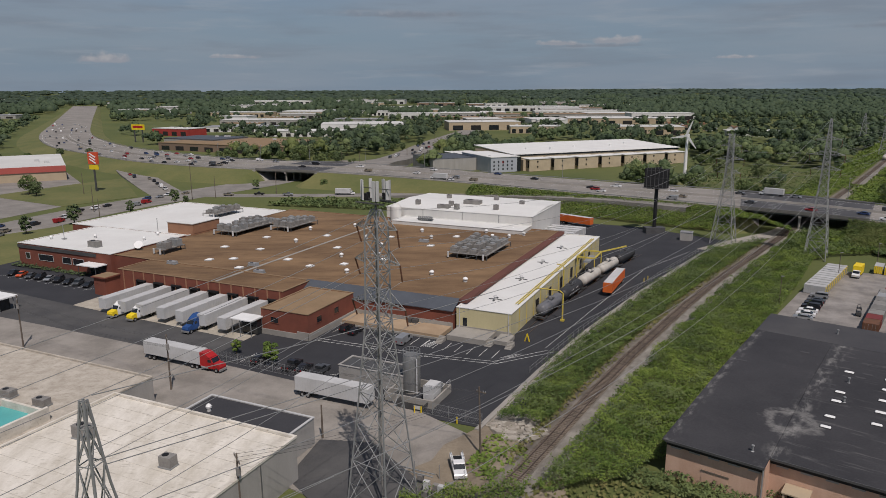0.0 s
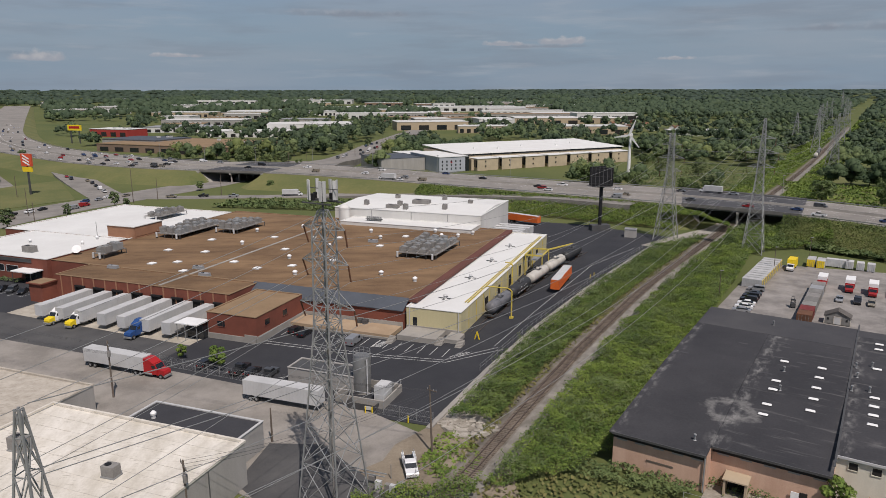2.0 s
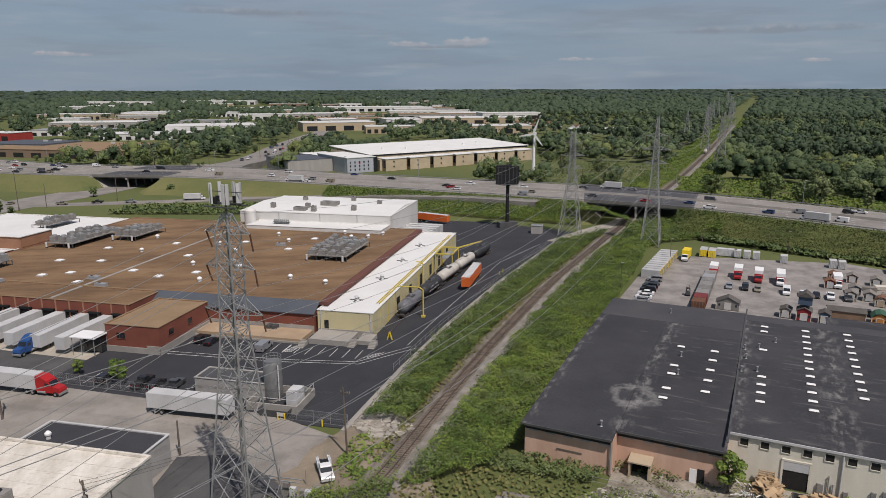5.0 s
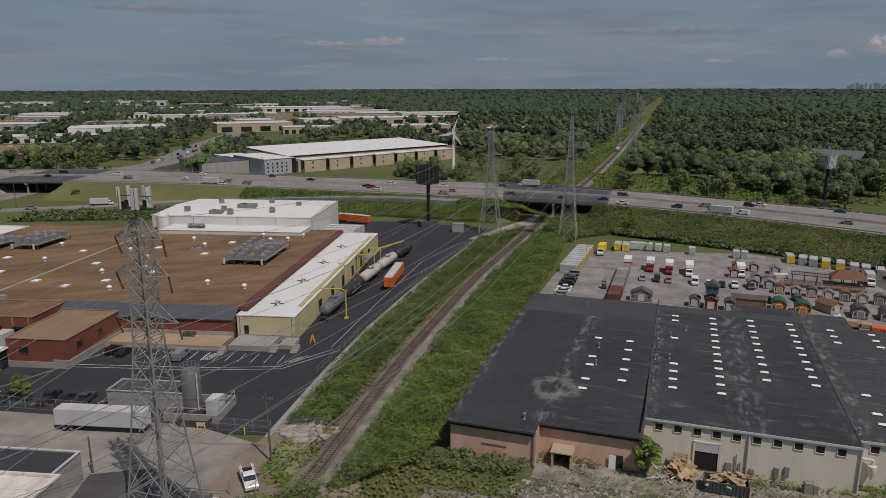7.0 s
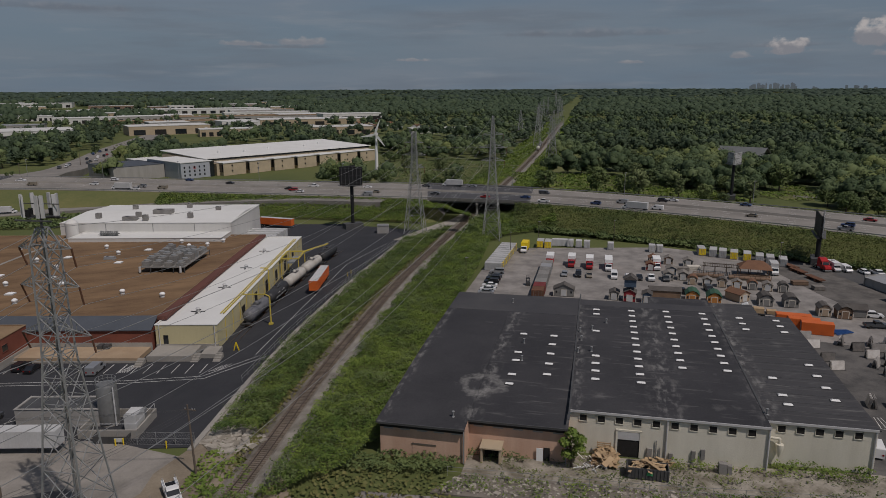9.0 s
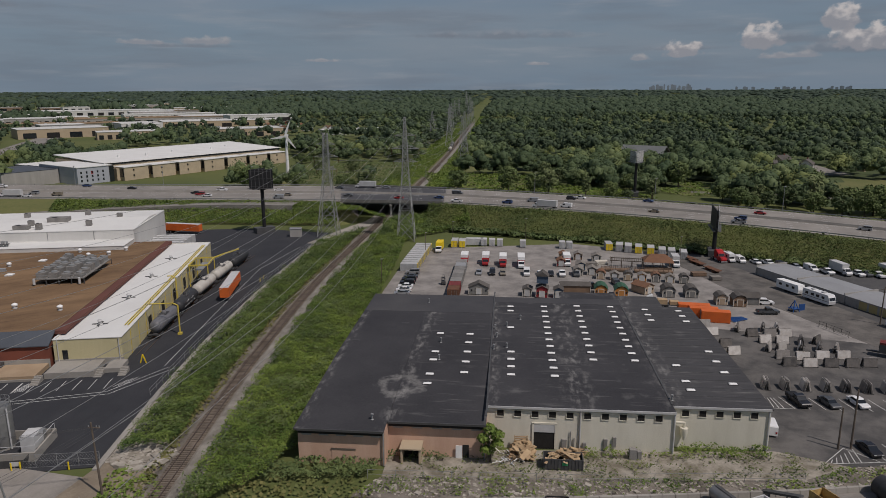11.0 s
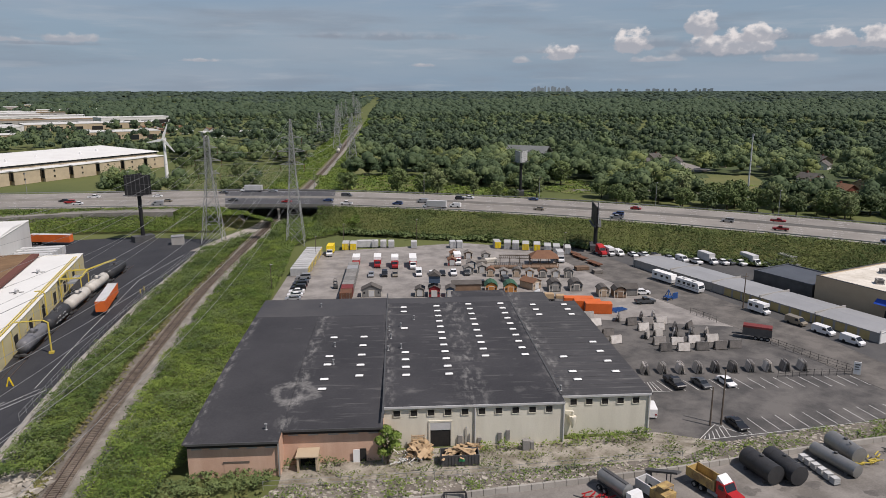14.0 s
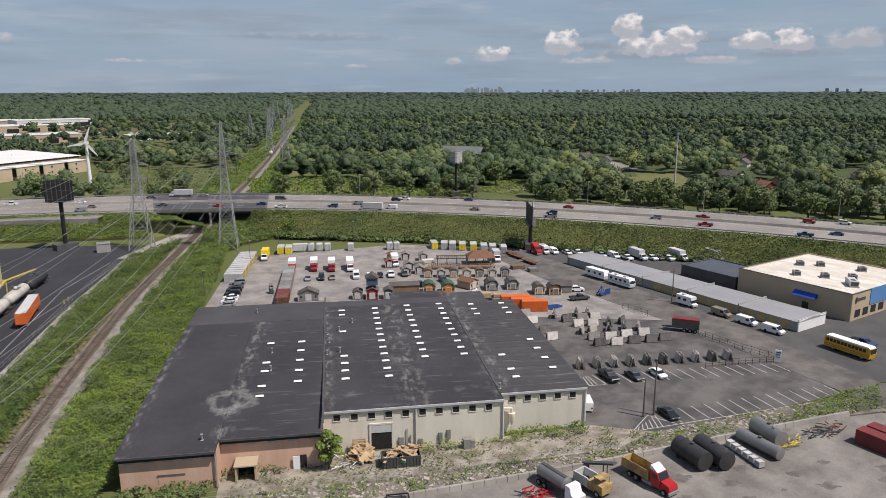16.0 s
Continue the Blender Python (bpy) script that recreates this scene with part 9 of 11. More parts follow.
part("wall", Geo().box(0.3, 36, 0, 0.3, 0, 7.3, TM), WALL_TAN, tan)
part("wall", Geo().box(0.3, 36, DL - 0.3, DL, 0, 7.3, TM), WALL_TAN, tan)
part("wall", Geo().box(36, 36.3, 0, DL, 0, 7.3, TM), WALL_TAN, tan)
part("roof", Geo().box(0.3, 36, 0.3, DL - 0.3, 6.6, 7.0, TM), ROOF_CREAM, tan)
part("coping", Geo().box(-0.08, 0.34, -0.08, DL + 0.08, 7.3, 7.45, TM).box(0.34, 36.3, -0.08, 0.3, 7.3, 7.45, TM).box(0.34, 36.3, DL - 0.3, DL + 0.08, 7.3, 7.45, TM), STEEL_DARK, tan)
AWN = mat("blue_awning", (0.02, 0.08, 0.42), (0.015, 0.06, 0.33), 0.6, 5, 0.5)
part("awning", Geo().add([(0, 9.0, 5.2), (0, 15.4, 5.2), (-1.5, 15.4, 4.0), (-1.5, 9.0, 4.0), (0, 9, 4.0), (0, 15.4, 4.0)], [(0, 1, 2, 3), (0, 3, 4), (1, 5, 2), (3, 2, 5, 4)], TM), AWN, tan, "bright blue sloped awning")
part("door", Geo().box(-0.06, 0.02, 11.2, 13.0, 0, 2.4, TM), GLASS_DARK, tan)
part("blue_panel", Geo().box(9, 20, -0.14, 0.0, 3.2, 7.6, TM), mat("pale_blue_panel", (0.10, 0.24, 0.46), (0.08, 0.2, 0.4), 0.5), tan)
part("text_bars", Geo().box(1.6, 6.4, -0.12, 0, 5.2, 5.9, TM).box(1.6, 2.4, -0.12, 0, 4.7, 6.3, TM), STEEL_DARK, tan)
for k in range(4):
    part("window", Geo().box(2 + 4 * k, 4.6 + 4 * k, -0.06, 0.02, 0.8, 2.8, TM), GLASS_DARK, tan)
for x, y in ((8, 20), (12, 14), (17, 9), (24, 22), (20, 26), (28, 12)):
    p = WHS @ TM @ Vector((x, y, 7.0))
    rooftop_unit(pose(p.x, p.y, 7.0, 0, 0, 30), 2.4, 1.8, 1.3)
p = WHS @ TM @ Vector((10, 5.5, 7.0))
rooftop_unit(pose(p.x, p.y, 7.0, 0, 0, 28), 5.0, 2.2, 1.7, "long white rooftop unit", WHITE_DULL)
dk = block("dark_roofed_store", "low dark grey-roofed building behind the storage row", whs(150.5, 84.0, 0, 24), 0, 16, 0.4, 20, 4.0, STEEL_DARK, METAL_DARK_ROOF)
lot = [("truck", 135, 127.6, "white"), ("box", 139.8, 126.2, "white"), ("pickup", 143.5, 125.8, "white"), ("suv", 146, 125.6, "grey"), ("pickup", 149, 124.4, "white"), ("box", 153.5, 123, "white"), ("sedan", 156.6, 121.4, "silver"), ("suv", 159.4, 121, "blue"), ("van", 162.8, 121.4, "silver"),
       ("box", 165.6, 120.6, "white"), ("sedan", 169, 120, "black"), ("suv", 172, 120, "grey"), ("pickup", 175.4, 119.6, "white"), ("box", 210, 105, "white"), ("sedan", 117, 139.6, "white"), ("pickup", 120.5, 138, "white"), ("suv", 124, 136, "black"), ("sedan", 128, 134, "silver"), ("van", 131.5, 131, "white"), ("sedan", 179, 118, "black"), ("van", 184, 116, "white")]
for kd, u, v, pt in lot:
    m = whs(u, v, 0.06, -78)
    if kd == "box":
        box_truck(pt, WHITE_DULL, m, "below the embankment", 6.2)
    else:
        vehicle({"truck": "pickup"}.get(kd, kd), pt, m, "below the embankment", "embankment row")
h = thing("semi_tractor", "red semi tractor parked below the embankment", "truck", whs(105.6, 142.6, 0.06, -80))
make_tractor(h, RED_PAINT)
vehicle("camper", "white", whs(109.0, 142.0, 0.06, -82), "parked below the embankment")
vehicle("van", "white", whs(112.4, 141.4, 0.06, -82), "parked below the embankment")
for u, v in ((97, 137), (99.5, 128), (96, 143)):
    solid("flatbed_trailer", Geo().box(-3.5, 3.5, -1.1, 1.1, 0.7, 0.95).box(-2.2, -1.4, -1.2, 1.2, 0, 0.7).box(1.2, 2.0, -1.2, 1.2, 0, 0.7), RUST, "rusty low flatbed trailer", "trailer", whs(u, v, 0.06, -70))

# ---- greenery ----
def quads(name, centres, size, material, label, category, tilt=0.9, seed=1, m=None, parent=None, kind="stuff", stretch=1.0, out=None):
    """Many small leaf sprays: one bent quad each, turned at random or, with out given, mostly outwards."""
    r = np.random.RandomState(seed)
    C = np.asarray(centres, float)
    n = len(C)
    nrm = np.stack([r.normal(0, tilt, n), r.normal(0, tilt, n), np.abs(r.normal(0.7, 0.5, n)) + 0.15], 1)
    if out is not None:
        nrm = np.asarray(out) + r.normal(0, tilt, (n, 3)) + np.array([0, 0, 0.15])
    nrm /= np.linalg.norm(nrm, axis=1)[:, None]
    a = np.cross(nrm, r.normal(size=(n, 3)))
    a /= np.linalg.norm(a, axis=1)[:, None]
    b = np.cross(nrm, a)
    s = (np.asarray(size) * r.uniform(0.6, 1.3, n))[:, None]
    V = np.stack([C - a * s - b * s * 0.35 * stretch, C - nrm * s * 0.25 - b * s * 0.75 * stretch + a * s * 0.1, C + a * s - b * s * 0.2, C + a * s * 0.2 + b * s * 0.8 * stretch], 1).reshape(-1, 3)
    me = bpy.data.meshes.new(name)
    me.vertices.add(4 * n)
    me.vertices.foreach_set("co", V.ravel().astype(np.float32))
    me.loops.add(4 * n)
    me.loops.foreach_set("vertex_index", np.arange(4 * n, dtype=np.int32))
    me.polygons.add(n)
    me.polygons.foreach_set("loop_start", np.arange(0, 4 * n, 4, dtype=np.int32))
    me.update(calc_edges=True)
    me.materials.append(material)
    ob = new(name, me)
    if parent is not None:
        ob.parent = parent
        return ob
    if m is not None:
        ob.matrix_basis = m
    return tagged(ob, label, category, kind=kind)


def inside(P, poly):
    """Which of the points P lie in the outline."""
    x, y = P[:, 0], P[:, 1]
    ok = np.zeros(len(P), bool)
    for (x0, y0), (x1, y1) in zip(poly, poly[1:] + poly[:1]):
        c = ((y0 > y) != (y1 > y)) & (x < (x1 - x0) * (y - y0) / ((y1 - y0) or 1e-9) + x0)
        ok ^= c
    return ok


def lumps(P, scale, seed):
    """Smooth random heights over the plan, between 0 and 1."""
    return np.array([0.5 + 0.5 * noise.noise((x / scale, y / scale, seed)) for x, y in P])


def thicket(name, poly, per_m2, hgt, base, material, label, seed, size=0.55, gaps=0.3, lump=6.5):
    """A tangle of shrubs over an outline: heights rise and fall, with bare gaps."""
    r = np.random.RandomState(seed)
    A = np.array(poly)
    lo, hi = A.min(0), A.max(0)
    n = int((hi - lo).prod() * per_m2)
    P = r.uniform(lo, hi, (n, 2))
    P = P[inside(P, poly)]
    h1, h2 = lumps(P, lump, seed * 1.7), 0.8 * lumps(P, lump * 0.36, seed * 0.3 + 5) + 0.2 * lumps(P, lump * 0.14, seed * 0.9 + 2)
    keep = (h1 * 0.7 + h2 * 0.3) > gaps * r.uniform(0.6, 1.3, len(P))
    P, h1, h2 = P[keep], h1[keep], h2[keep]
    top = hgt * (0.1 + 0.95 * h1 ** 1.4 + 1.0 * (h2 - 0.42))
    z = np.array([base(x, y) for x, y in P]) + np.maximum(top, 0.15) * r.uniform(0.45, 1.0, len(P)) ** 0.6
    return quads(name, np.column_stack([P, z]), size, material, label, "shrubs", 0.42, seed)


level = lambda x, y: 0.05
rail_at = lambda y: float(np.interp(y, [p.y for p in RL[:120]], [p.x for p in RL[:120]]))
# shrubs between the yard and the track, and between the track and the warehouse
yl, yr = np.linspace(104, 268, 12), np.linspace(76, 262, 12)
edge_u = lambda v: float(np.interp(v, [-46, -17, 12, 52, 112], [10.6, 12.8, 16.2, 22.8, 35.2]))
flat("ground", FAC, [(edge_u(v) - 0.4, v) for v in (116, 80, 40, 0, -30, -44)] + [(edge_u(v) + 1.5, v) for v in (-44, -30, 0, 40, 80, 116)], 0.06, PALE_GRAVEL, "pale gravel strip along the yard fence", "gravel")
left_edge = [(FAC @ Vector((edge_u(v) + 1.0, v, 0))).to_tuple()[:2] for v in (-42, -30, -17, 0, 20, 40, 60, 80, 100, 116)]
left_poly = left_edge + [(rail_at(y) - 3.7, y) for y in (262, 240, 210, 180, 150, 130, 118, 111)]
thicket("shrub_bank", left_poly, 42.0, 2.8, level, LEAF_LOW, "dense green shrubs between the yard and the track", 3, 0.15, 0.22, 5.5)
wl_edge = [(WHS @ Vector((u, v, 0))).to_tuple()[:2] for u, v in ((-6, 158), (-4, 120), (-3, 74), (-1.5, 40), (-1.2, 4), (-3, -6), (-10, -14), (-28, -30))]
right_poly = [(rail_at(y) + 5.2, y) for y in (60, 85, 110, 130, 160, 190, 220, 250, 262)] + wl_edge
thicket("shrub_bank", right_poly, 42.0, 3.7, level, LEAF_BUSH, "dense green shrubs between the track and the warehouse", 5, 0.15, 0.2, 6.0)
for poly, k in ((left_poly, 31), (right_poly, 32)):
    thicket("shrubs", poly, 14.0, 4.2, level, LEAF_MID, "taller dark green bushes among the shrubs beside the track", k, 0.17, 0.5 if k == 31 else 0.51, 4.5)
thicket("dry_weeds", [(rail_at(y) - 4.6, y) for y in (100, 130, 160, 190, 220, 260)] + [(rail_at(y) - 2.3, y) for y in (260, 220, 190, 160, 130, 100)], 5.0, 0.8, level, LEAF_DRY, "yellow dry weeds beside the ballast", 8, 0.3, 0.4)
thicket("dry_weeds", [(WHS @ Vector(p + (0,))).to_tuple()[:2] for p in ((-26, -26), (-6, -6), (12, -4.5), (14, -9.5), (12, -40))], 2.6, 0.7, level, LEAF_DRY, "straw-coloured weeds on rough ground", 9, 0.35, 0.3)


def bank(s0, s1, f, w, n, hgt, seed, material, label, size=0.6, far=False):
    """Shrubs on the highway's side slope."""
    r = np.random.RandomState(seed)
    C = []
    for _ in range(n):
        s, k = r.uniform(s0, s1), r.uniform(0.06, 1.0)
        p, q = hwy(s, f), hwy(s, 1 - f)
        d = Vector((p.x - q.x, p.y - q.y, 0)).normalized()
        x, y = p.x + d.x * w * k, p.y + d.y * w * k
        z = max(0, p.z * (1 - k * 24 / 24)) if not far else max(0, p.z * (1 - k * 1.2))
        h = 0.5 + 0.32 * noise.noise((x / 7.0, y / 7.0, seed)) + 0.3 * noise.noise((x / 2.2, y / 2.2, seed + 3))
        C.append((x, y, z + hgt * (0.1 + 1.1 * h) * r.uniform(0.5, 1.0) * min(1, 0.35 + k * 2)))
    return quads("shrub_bank", C, size, material, label, "shrubs", 0.5, seed)


bank(9.6, 11.98, 0, 27, 50000, 2.4, 11, LEAF_BUSH, "green shrubs on the highway embankment", 0.26)
bank(12.8, 18.6, 0, 26, 95000, 2.6, 12, LEAF_BANK, "dull green shrubs on the highway embankment", 0.25)
bank(12.8, 18.6, 0, 12, 26000, 3.4, 17, LEAF_MID, "dark brush below the guard rail", 0.27)
bank(9.6, 11.98, 0, 25, 9000, 3.6, 18, LEAF_MID, "dark bushes among the embankment shrubs", 0.27)
bank(12.95, 18.8, 1, 22, 20000, 2.6, 13, LEAF_PALE, "pale green weeds beyond the highway", 0.7, True)
for s0_, s1_, k in ((11.9, 12.42, 71), (12.62, 13.1, 72)):
    up_ = lambda x, y: max(0.0, 5.6 * min(1.0, abs((x - hwy(12.5, 0.0).x) / 16.0) - 0.35))
    A_, B_ = hwy(s0_, -0.02), hwy(s1_, -0.02)
    d_ = (hwy(12.5, 0) - hwy(12.5, 1)).normalized()
    thicket("shrub_bank", [(A_.x, A_.y), (A_.x + d_.x * 20, A_.y + d_.y * 20), (B_.x + d_.x * 20, B_.y + d_.y * 20), (B_.x, B_.y)], 24.0, 2.2, up_, LEAF_BUSH, "brush on the slope beside the bridge opening", k, 0.28, 0.15, 5.0)
foot = [(hwy(s, 0) + (hwy(s, 0) - hwy(s, 1)).normalized() * d).to_tuple()[:2] for s, d in ((13.0, 22), (14, 22), (15, 22), (16, 22), (17, 22), (18.4, 22), (18.4, 27), (17, 26), (16, 26), (15, 27), (14, 29), (13.0, 32))]
thicket("shrub_bank", foot, 7.0, 2.4, level, LEAF_MID, "dark shrubs at the embankment foot behind the yard", 14, 0.6, 0.2)
thicket("weeds", [(WHS @ Vector(p + (0,))).to_tuple()[:2] for p in ((10, -9), (42, -7.6), (76, -3), (104, 2), (128, 6), (130, 12.6), (100, 7.5), (86, 4.6), (78, 0.4), (14, -4))], 14.0, 0.9, level, LEAF_BUSH, "green weeds among broken stone", 15, 0.17, 0.57, 3.0)
thicket("weeds", [(WHS @ Vector(p + (0,))).to_tuple()[:2] for p in ((-6, -7), (12, -4.5), (14, 1), (0, -0.2))], 34.0, 2.0, level, LEAF_MID, "bushes against the peach wall", 16, 0.19, 0.42, 2.2)
thicket("weeds", [(WHS @ Vector(p + (0,))).to_tuple()[:2] for p in ((14, 0.6), (24, 1.6), (24, 3.0), (14, 3.0))], 30.0, 1.8, level, LEAF_MID, "bushes against the peach wall", 21, 0.17, 0.48, 2.0)
thicket("weeds", [(WHS @ Vector(p + (0,))).to_tuple()[:2] for p in ((46, 4.2), (76, 6.5), (76, 9.8), (62, 9.6), (60, 7.2), (46, 7.0))], 26.0, 1.5, level, LEAF_BUSH, "weeds along the cream wall", 22, 0.17, 0.55, 2.0)
thicket("weeds", [(WHS @ Vector(p + (0,))).to_tuple()[:2] for p in ((16, -3.4), (50, -1.4), (78, 1.2), (86, 5), (78, 8.6), (60, 6.4), (30, 5.0), (16, 2.0))], 16.0, 0.8, level, LEAF_BANK, "weeds in the cracks of the drive", 27, 0.16, 0.62, 3.4)
thicket("weeds", [(WHS @ Vector(p + (0,))).to_tuple()[:2] for p in ((112, 4.0), (134, 7.0), (140, 16), (132, 15), (118, 9.4))], 16.0, 1.5, level, LEAF_BUSH, "thick green weeds at the end of the rubble strip", 28, 0.18, 0.35, 3.4)
thicket("weeds", [(3, 98), (9, 92), (14, 100), (12, 112), (7, 108)], 9.0, 0.55, level, LEAF_BUSH, "weeds beside the track", 23, 0.3, 0.45, 2.5)
thicket("shrub_bank", [(116, 232), (140, 276), (152, 281), (176, 262), (170, 242), (138, 238), (126, 231)], 16.0, 2.8, level, LEAF_BUSH, "shrubs between the bridge and the storage yard", 73, 0.24, 0.2, 5.0)
thicket("shrubs", [(116, 232), (140, 276), (152, 281), (176, 262), (170, 242), (138, 238), (126, 231)], 5.0, 4.4, level, LEAF_MID, "taller bushes between the bridge and the storage yard", 74, 0.26, 0.5, 5.0)
for y0_, y1_, dens_, size_ in ((352, 480, 3.2, 0.42), (480, 700, 1.7, 0.6), (700, 1200, 0.7, 1.0)):
    L_ = [p for p in RL if y0_ - 6 < p.y < y1_ + 6]
    for side_, in_, out_, k in ((-1, 3.6, 24.0, 75), (1, 6.0, 22.0, 76)):
        thicket("shrub_bank", [tuple(p)[:2] for p in offset(L_, side_ * in_)] + [tuple(p)[:2] for p in offset(L_, side_ * out_)[::-1]], dens_, 3.4, rise, LEAF_BUSH, "brush beside the track beyond the highway", k, size_, 0.36 if side_ > 0 else 0.25, 9.0)
thicket("shrubs", [(140, 402), (175, 368), (214, 400), (262, 470), (240, 520), (180, 480)], 2.2, 4.6, level, LEAF_MID, "bushes in the field below the wind turbine", 77, 0.42, 0.52, 11.0)
thicket("weeds", [(4, 340), (60, 325), (66, 312), (56, 306), (0, 330)], 3.0, 2.2, level, LEAF_MID, "shrubs behind the process building", 24, 0.5, 0.35)
thicket("shrub_bank", [(-85, 372), (-20, 368), (40, 338), (62, 312), (50, 302), (0, 330), (-90, 352)], 3.0, 2.6, level, LEAF_MID, "shrubs behind the factory", 25, 0.55, 0.3)
thicket("shrub_bank", [(FAC @ Vector(p + (0,))).to_tuple()[:2] for p in ((-178, -2.0), (-142, -2.0), (-142, 1.0), (-178, 1.0))], 8, 1.3, level, LEAF_DARK, "clipped bushes before the office", 26, 0.3, 0.3, 2.2)

# broken stone on the rubble strip and by the gate
def stones(name, poly, n, lo, hi, label, seed, z=0.1):
    r = random.Random(seed)
    A = np.array(poly)
    P = np.random.RandomState(seed).uniform(A.min(0), A.max(0), (n, 2))
    P = P[inside(P, poly)]
    g = Geo()
    for x, y in P:
        s = r.uniform(lo, hi) * (1 if r.random() < 0.93 else 1.8)
        vs = [(sx * s * r.uniform(0.6, 1.2), sy * s * r.uniform(0.6, 1.2), sz * s * r.uniform(0.4, 0.8)) for sx in (-1, 1) for sy in (-1, 1) for sz in (-0.4, 1)]
        g.add(vs, [(0, 1, 3, 2), (4, 6, 7, 5), (0, 4, 5, 1), (2, 3, 7, 6), (1, 5, 7, 3)], pose(x, y, z, 0, 0, r.uniform(0, 360)))
    return solid(name, g, STONE, label, "stones", kind="stuff")


stones("broken_stone", [(WHS @ Vector(p + (0,))).to_tuple()[:2] for p in ((10, -9), (42, -7.8), (76, -3), (104, 2), (128, 6), (130, 12.8), (100, 7.9), (86, 5), (78, 0.4), (14, -3.8))], 14000, 0.08, 0.26, "pale broken limestone rubble", 4)
stones("broken_stone", [(7.5, 113), (12, 118), (15.5, 117), (18, 110), (15, 106.5), (10, 108)], 700, 0.12, 0.5, "pale broken concrete by the gate", 6)


# trees
def crown_points(r, hgt, wid, clumps, per):
    """Leaf sprays over the lobes of one crown: where they sit and which way they face."""
    C, N = [], []
    q = np.random.RandomState(r.randrange(10 ** 6))
    for k in range(clumps):
        b = -0.95 + 1.9 * (k + 0.5) / clumps
        a = k * 2.4 + r.uniform(-0.5, 0.5)
        w = math.sqrt(max(0.02, 1 - min(1, abs(b)) ** 2.2)) * wid * r.uniform(0.5, 0.72)
        c = np.array([math.cos(a) * w, math.sin(a) * w, hgt * (0.52 + 0.31 * b)])
        d = q.normal(size=(per, 3))
        d /= np.linalg.norm(d, axis=1)[:, None]
        d[:, 2] = np.where(d[:, 2] < -0.4, -d[:, 2], d[:, 2])
        rad = wid * r.uniform(0.32, 0.48)
        C.append(c + d * np.array([1, 1, 0.82]) * rad * q.uniform(0.72, 1.06, (per, 1)))
        N.append(d)
    return np.concatenate(C), np.concatenate(N)


TREES = {}


def tree_kind(key, hgt, wid, clumps, per, size, leaf, label, seed):
    r = random.Random(seed)
    h = thing("tree", label, "tree", pose(0, -3000 - seed * 40, rise(0, -3000)))
    g = Geo().tube((0, 0, -0.3), (0.2, 0.1, hgt * 0.45), hgt * 0.028, hgt * 0.018, n=8)
    for k in range(7):
        a, z = k * 2.4, hgt * (0.28 + 0.06 * k)
        g.tube((0.15, 0.1, z), (math.cos(a) * wid * 0.6, math.sin(a) * wid * 0.6, z + hgt * 0.22), hgt * 0.011, hgt * 0.004, n=5)
    part("trunk", g, BARK, h)
    C, N = crown_points(r, hgt, wid, clumps, per)
    quads("crown", C, size, leaf, "", "", 0.42, seed, parent=h, out=N)
    TREES[key] = [h, False]


tree_kind("oak", 15, 6.4, 17, 90, 0.52, LEAF_MID, "broad green deciduous tree", 1)
tree_kind("elm", 13.5, 5.4, 16, 85, 0.50, LEAF_DARK, "dark green deciduous tree", 2)
tree_kind("ash", 16, 5.6, 17, 85, 0.50, LEAF_PALE, "pale green deciduous tree", 3)
tree_kind("maple", 12, 6.0, 15, 85, 0.52, LEAF_MID, "low wide green deciduous tree", 7)
tree_kind("poplar", 18, 4.4, 18, 75, 0.46, LEAF_PALE, "tall pale green tree", 8)
tree_kind("small", 7, 3.0, 10, 60, 0.42, LEAF_MID, "small round street tree", 4)
tree_kind("pine", 9, 2.6, 12, 60, 0.38, LEAF_DARK, "dark evergreen tree", 5)
tree_kind("sapling", 5.5, 1.7, 10, 130, 0.17, LEAF_BUSH, "slender leafy young tree", 6)


def tree(key, x, y, s=1.0, a=0.0, z=None, label="", sz=1.0):
    rec = TREES[key]
    m = pose(x, y, rise(x, y) if z is None else z, 0, 0, a)
    if not rec[1]:
        rec[1] = True
        rec[0].matrix_basis = m
        o = rec[0]
    else:
        o = copy_thing(rec[0], m)
    o.scale = (s, s, s * sz)
    return tagged(o, label) if label else o


tree("sapling", -36.9, 140.4, 1.15, 20, label="small leafy tree beside the factory fence")
tree("sapling", -46.5, 147.5, 0.75, 120, label="thin young tree beside the entrance canopy")
q = WHS @ Vector((30.6, 2.2, 0))
tree("sapling", q.x, q.y, 1.4, 70, label="slender young tree against the warehouse wall")
for x, y, s in ((-172, 282, 1.0), (-163, 303, 1.15), (-139, 358, 1.0), (-189, 262, 0.9), (-131, 352, 0.7), (-150, 330, 0.8)):
    tree("pine", x, y, s, x * 7, label="dark round evergreen beside the street")
for x, y, k, s in ((-236, 395, "oak", 0.8), (-228, 388, "elm", 0.7), (-112, 415, "small", 0.9), (-72, 420, "small", 0.8), (-60, 425, "pine", 0.6)):
    tree(k, x, y, s, x * 3, label="rounded tree on the grass verge")

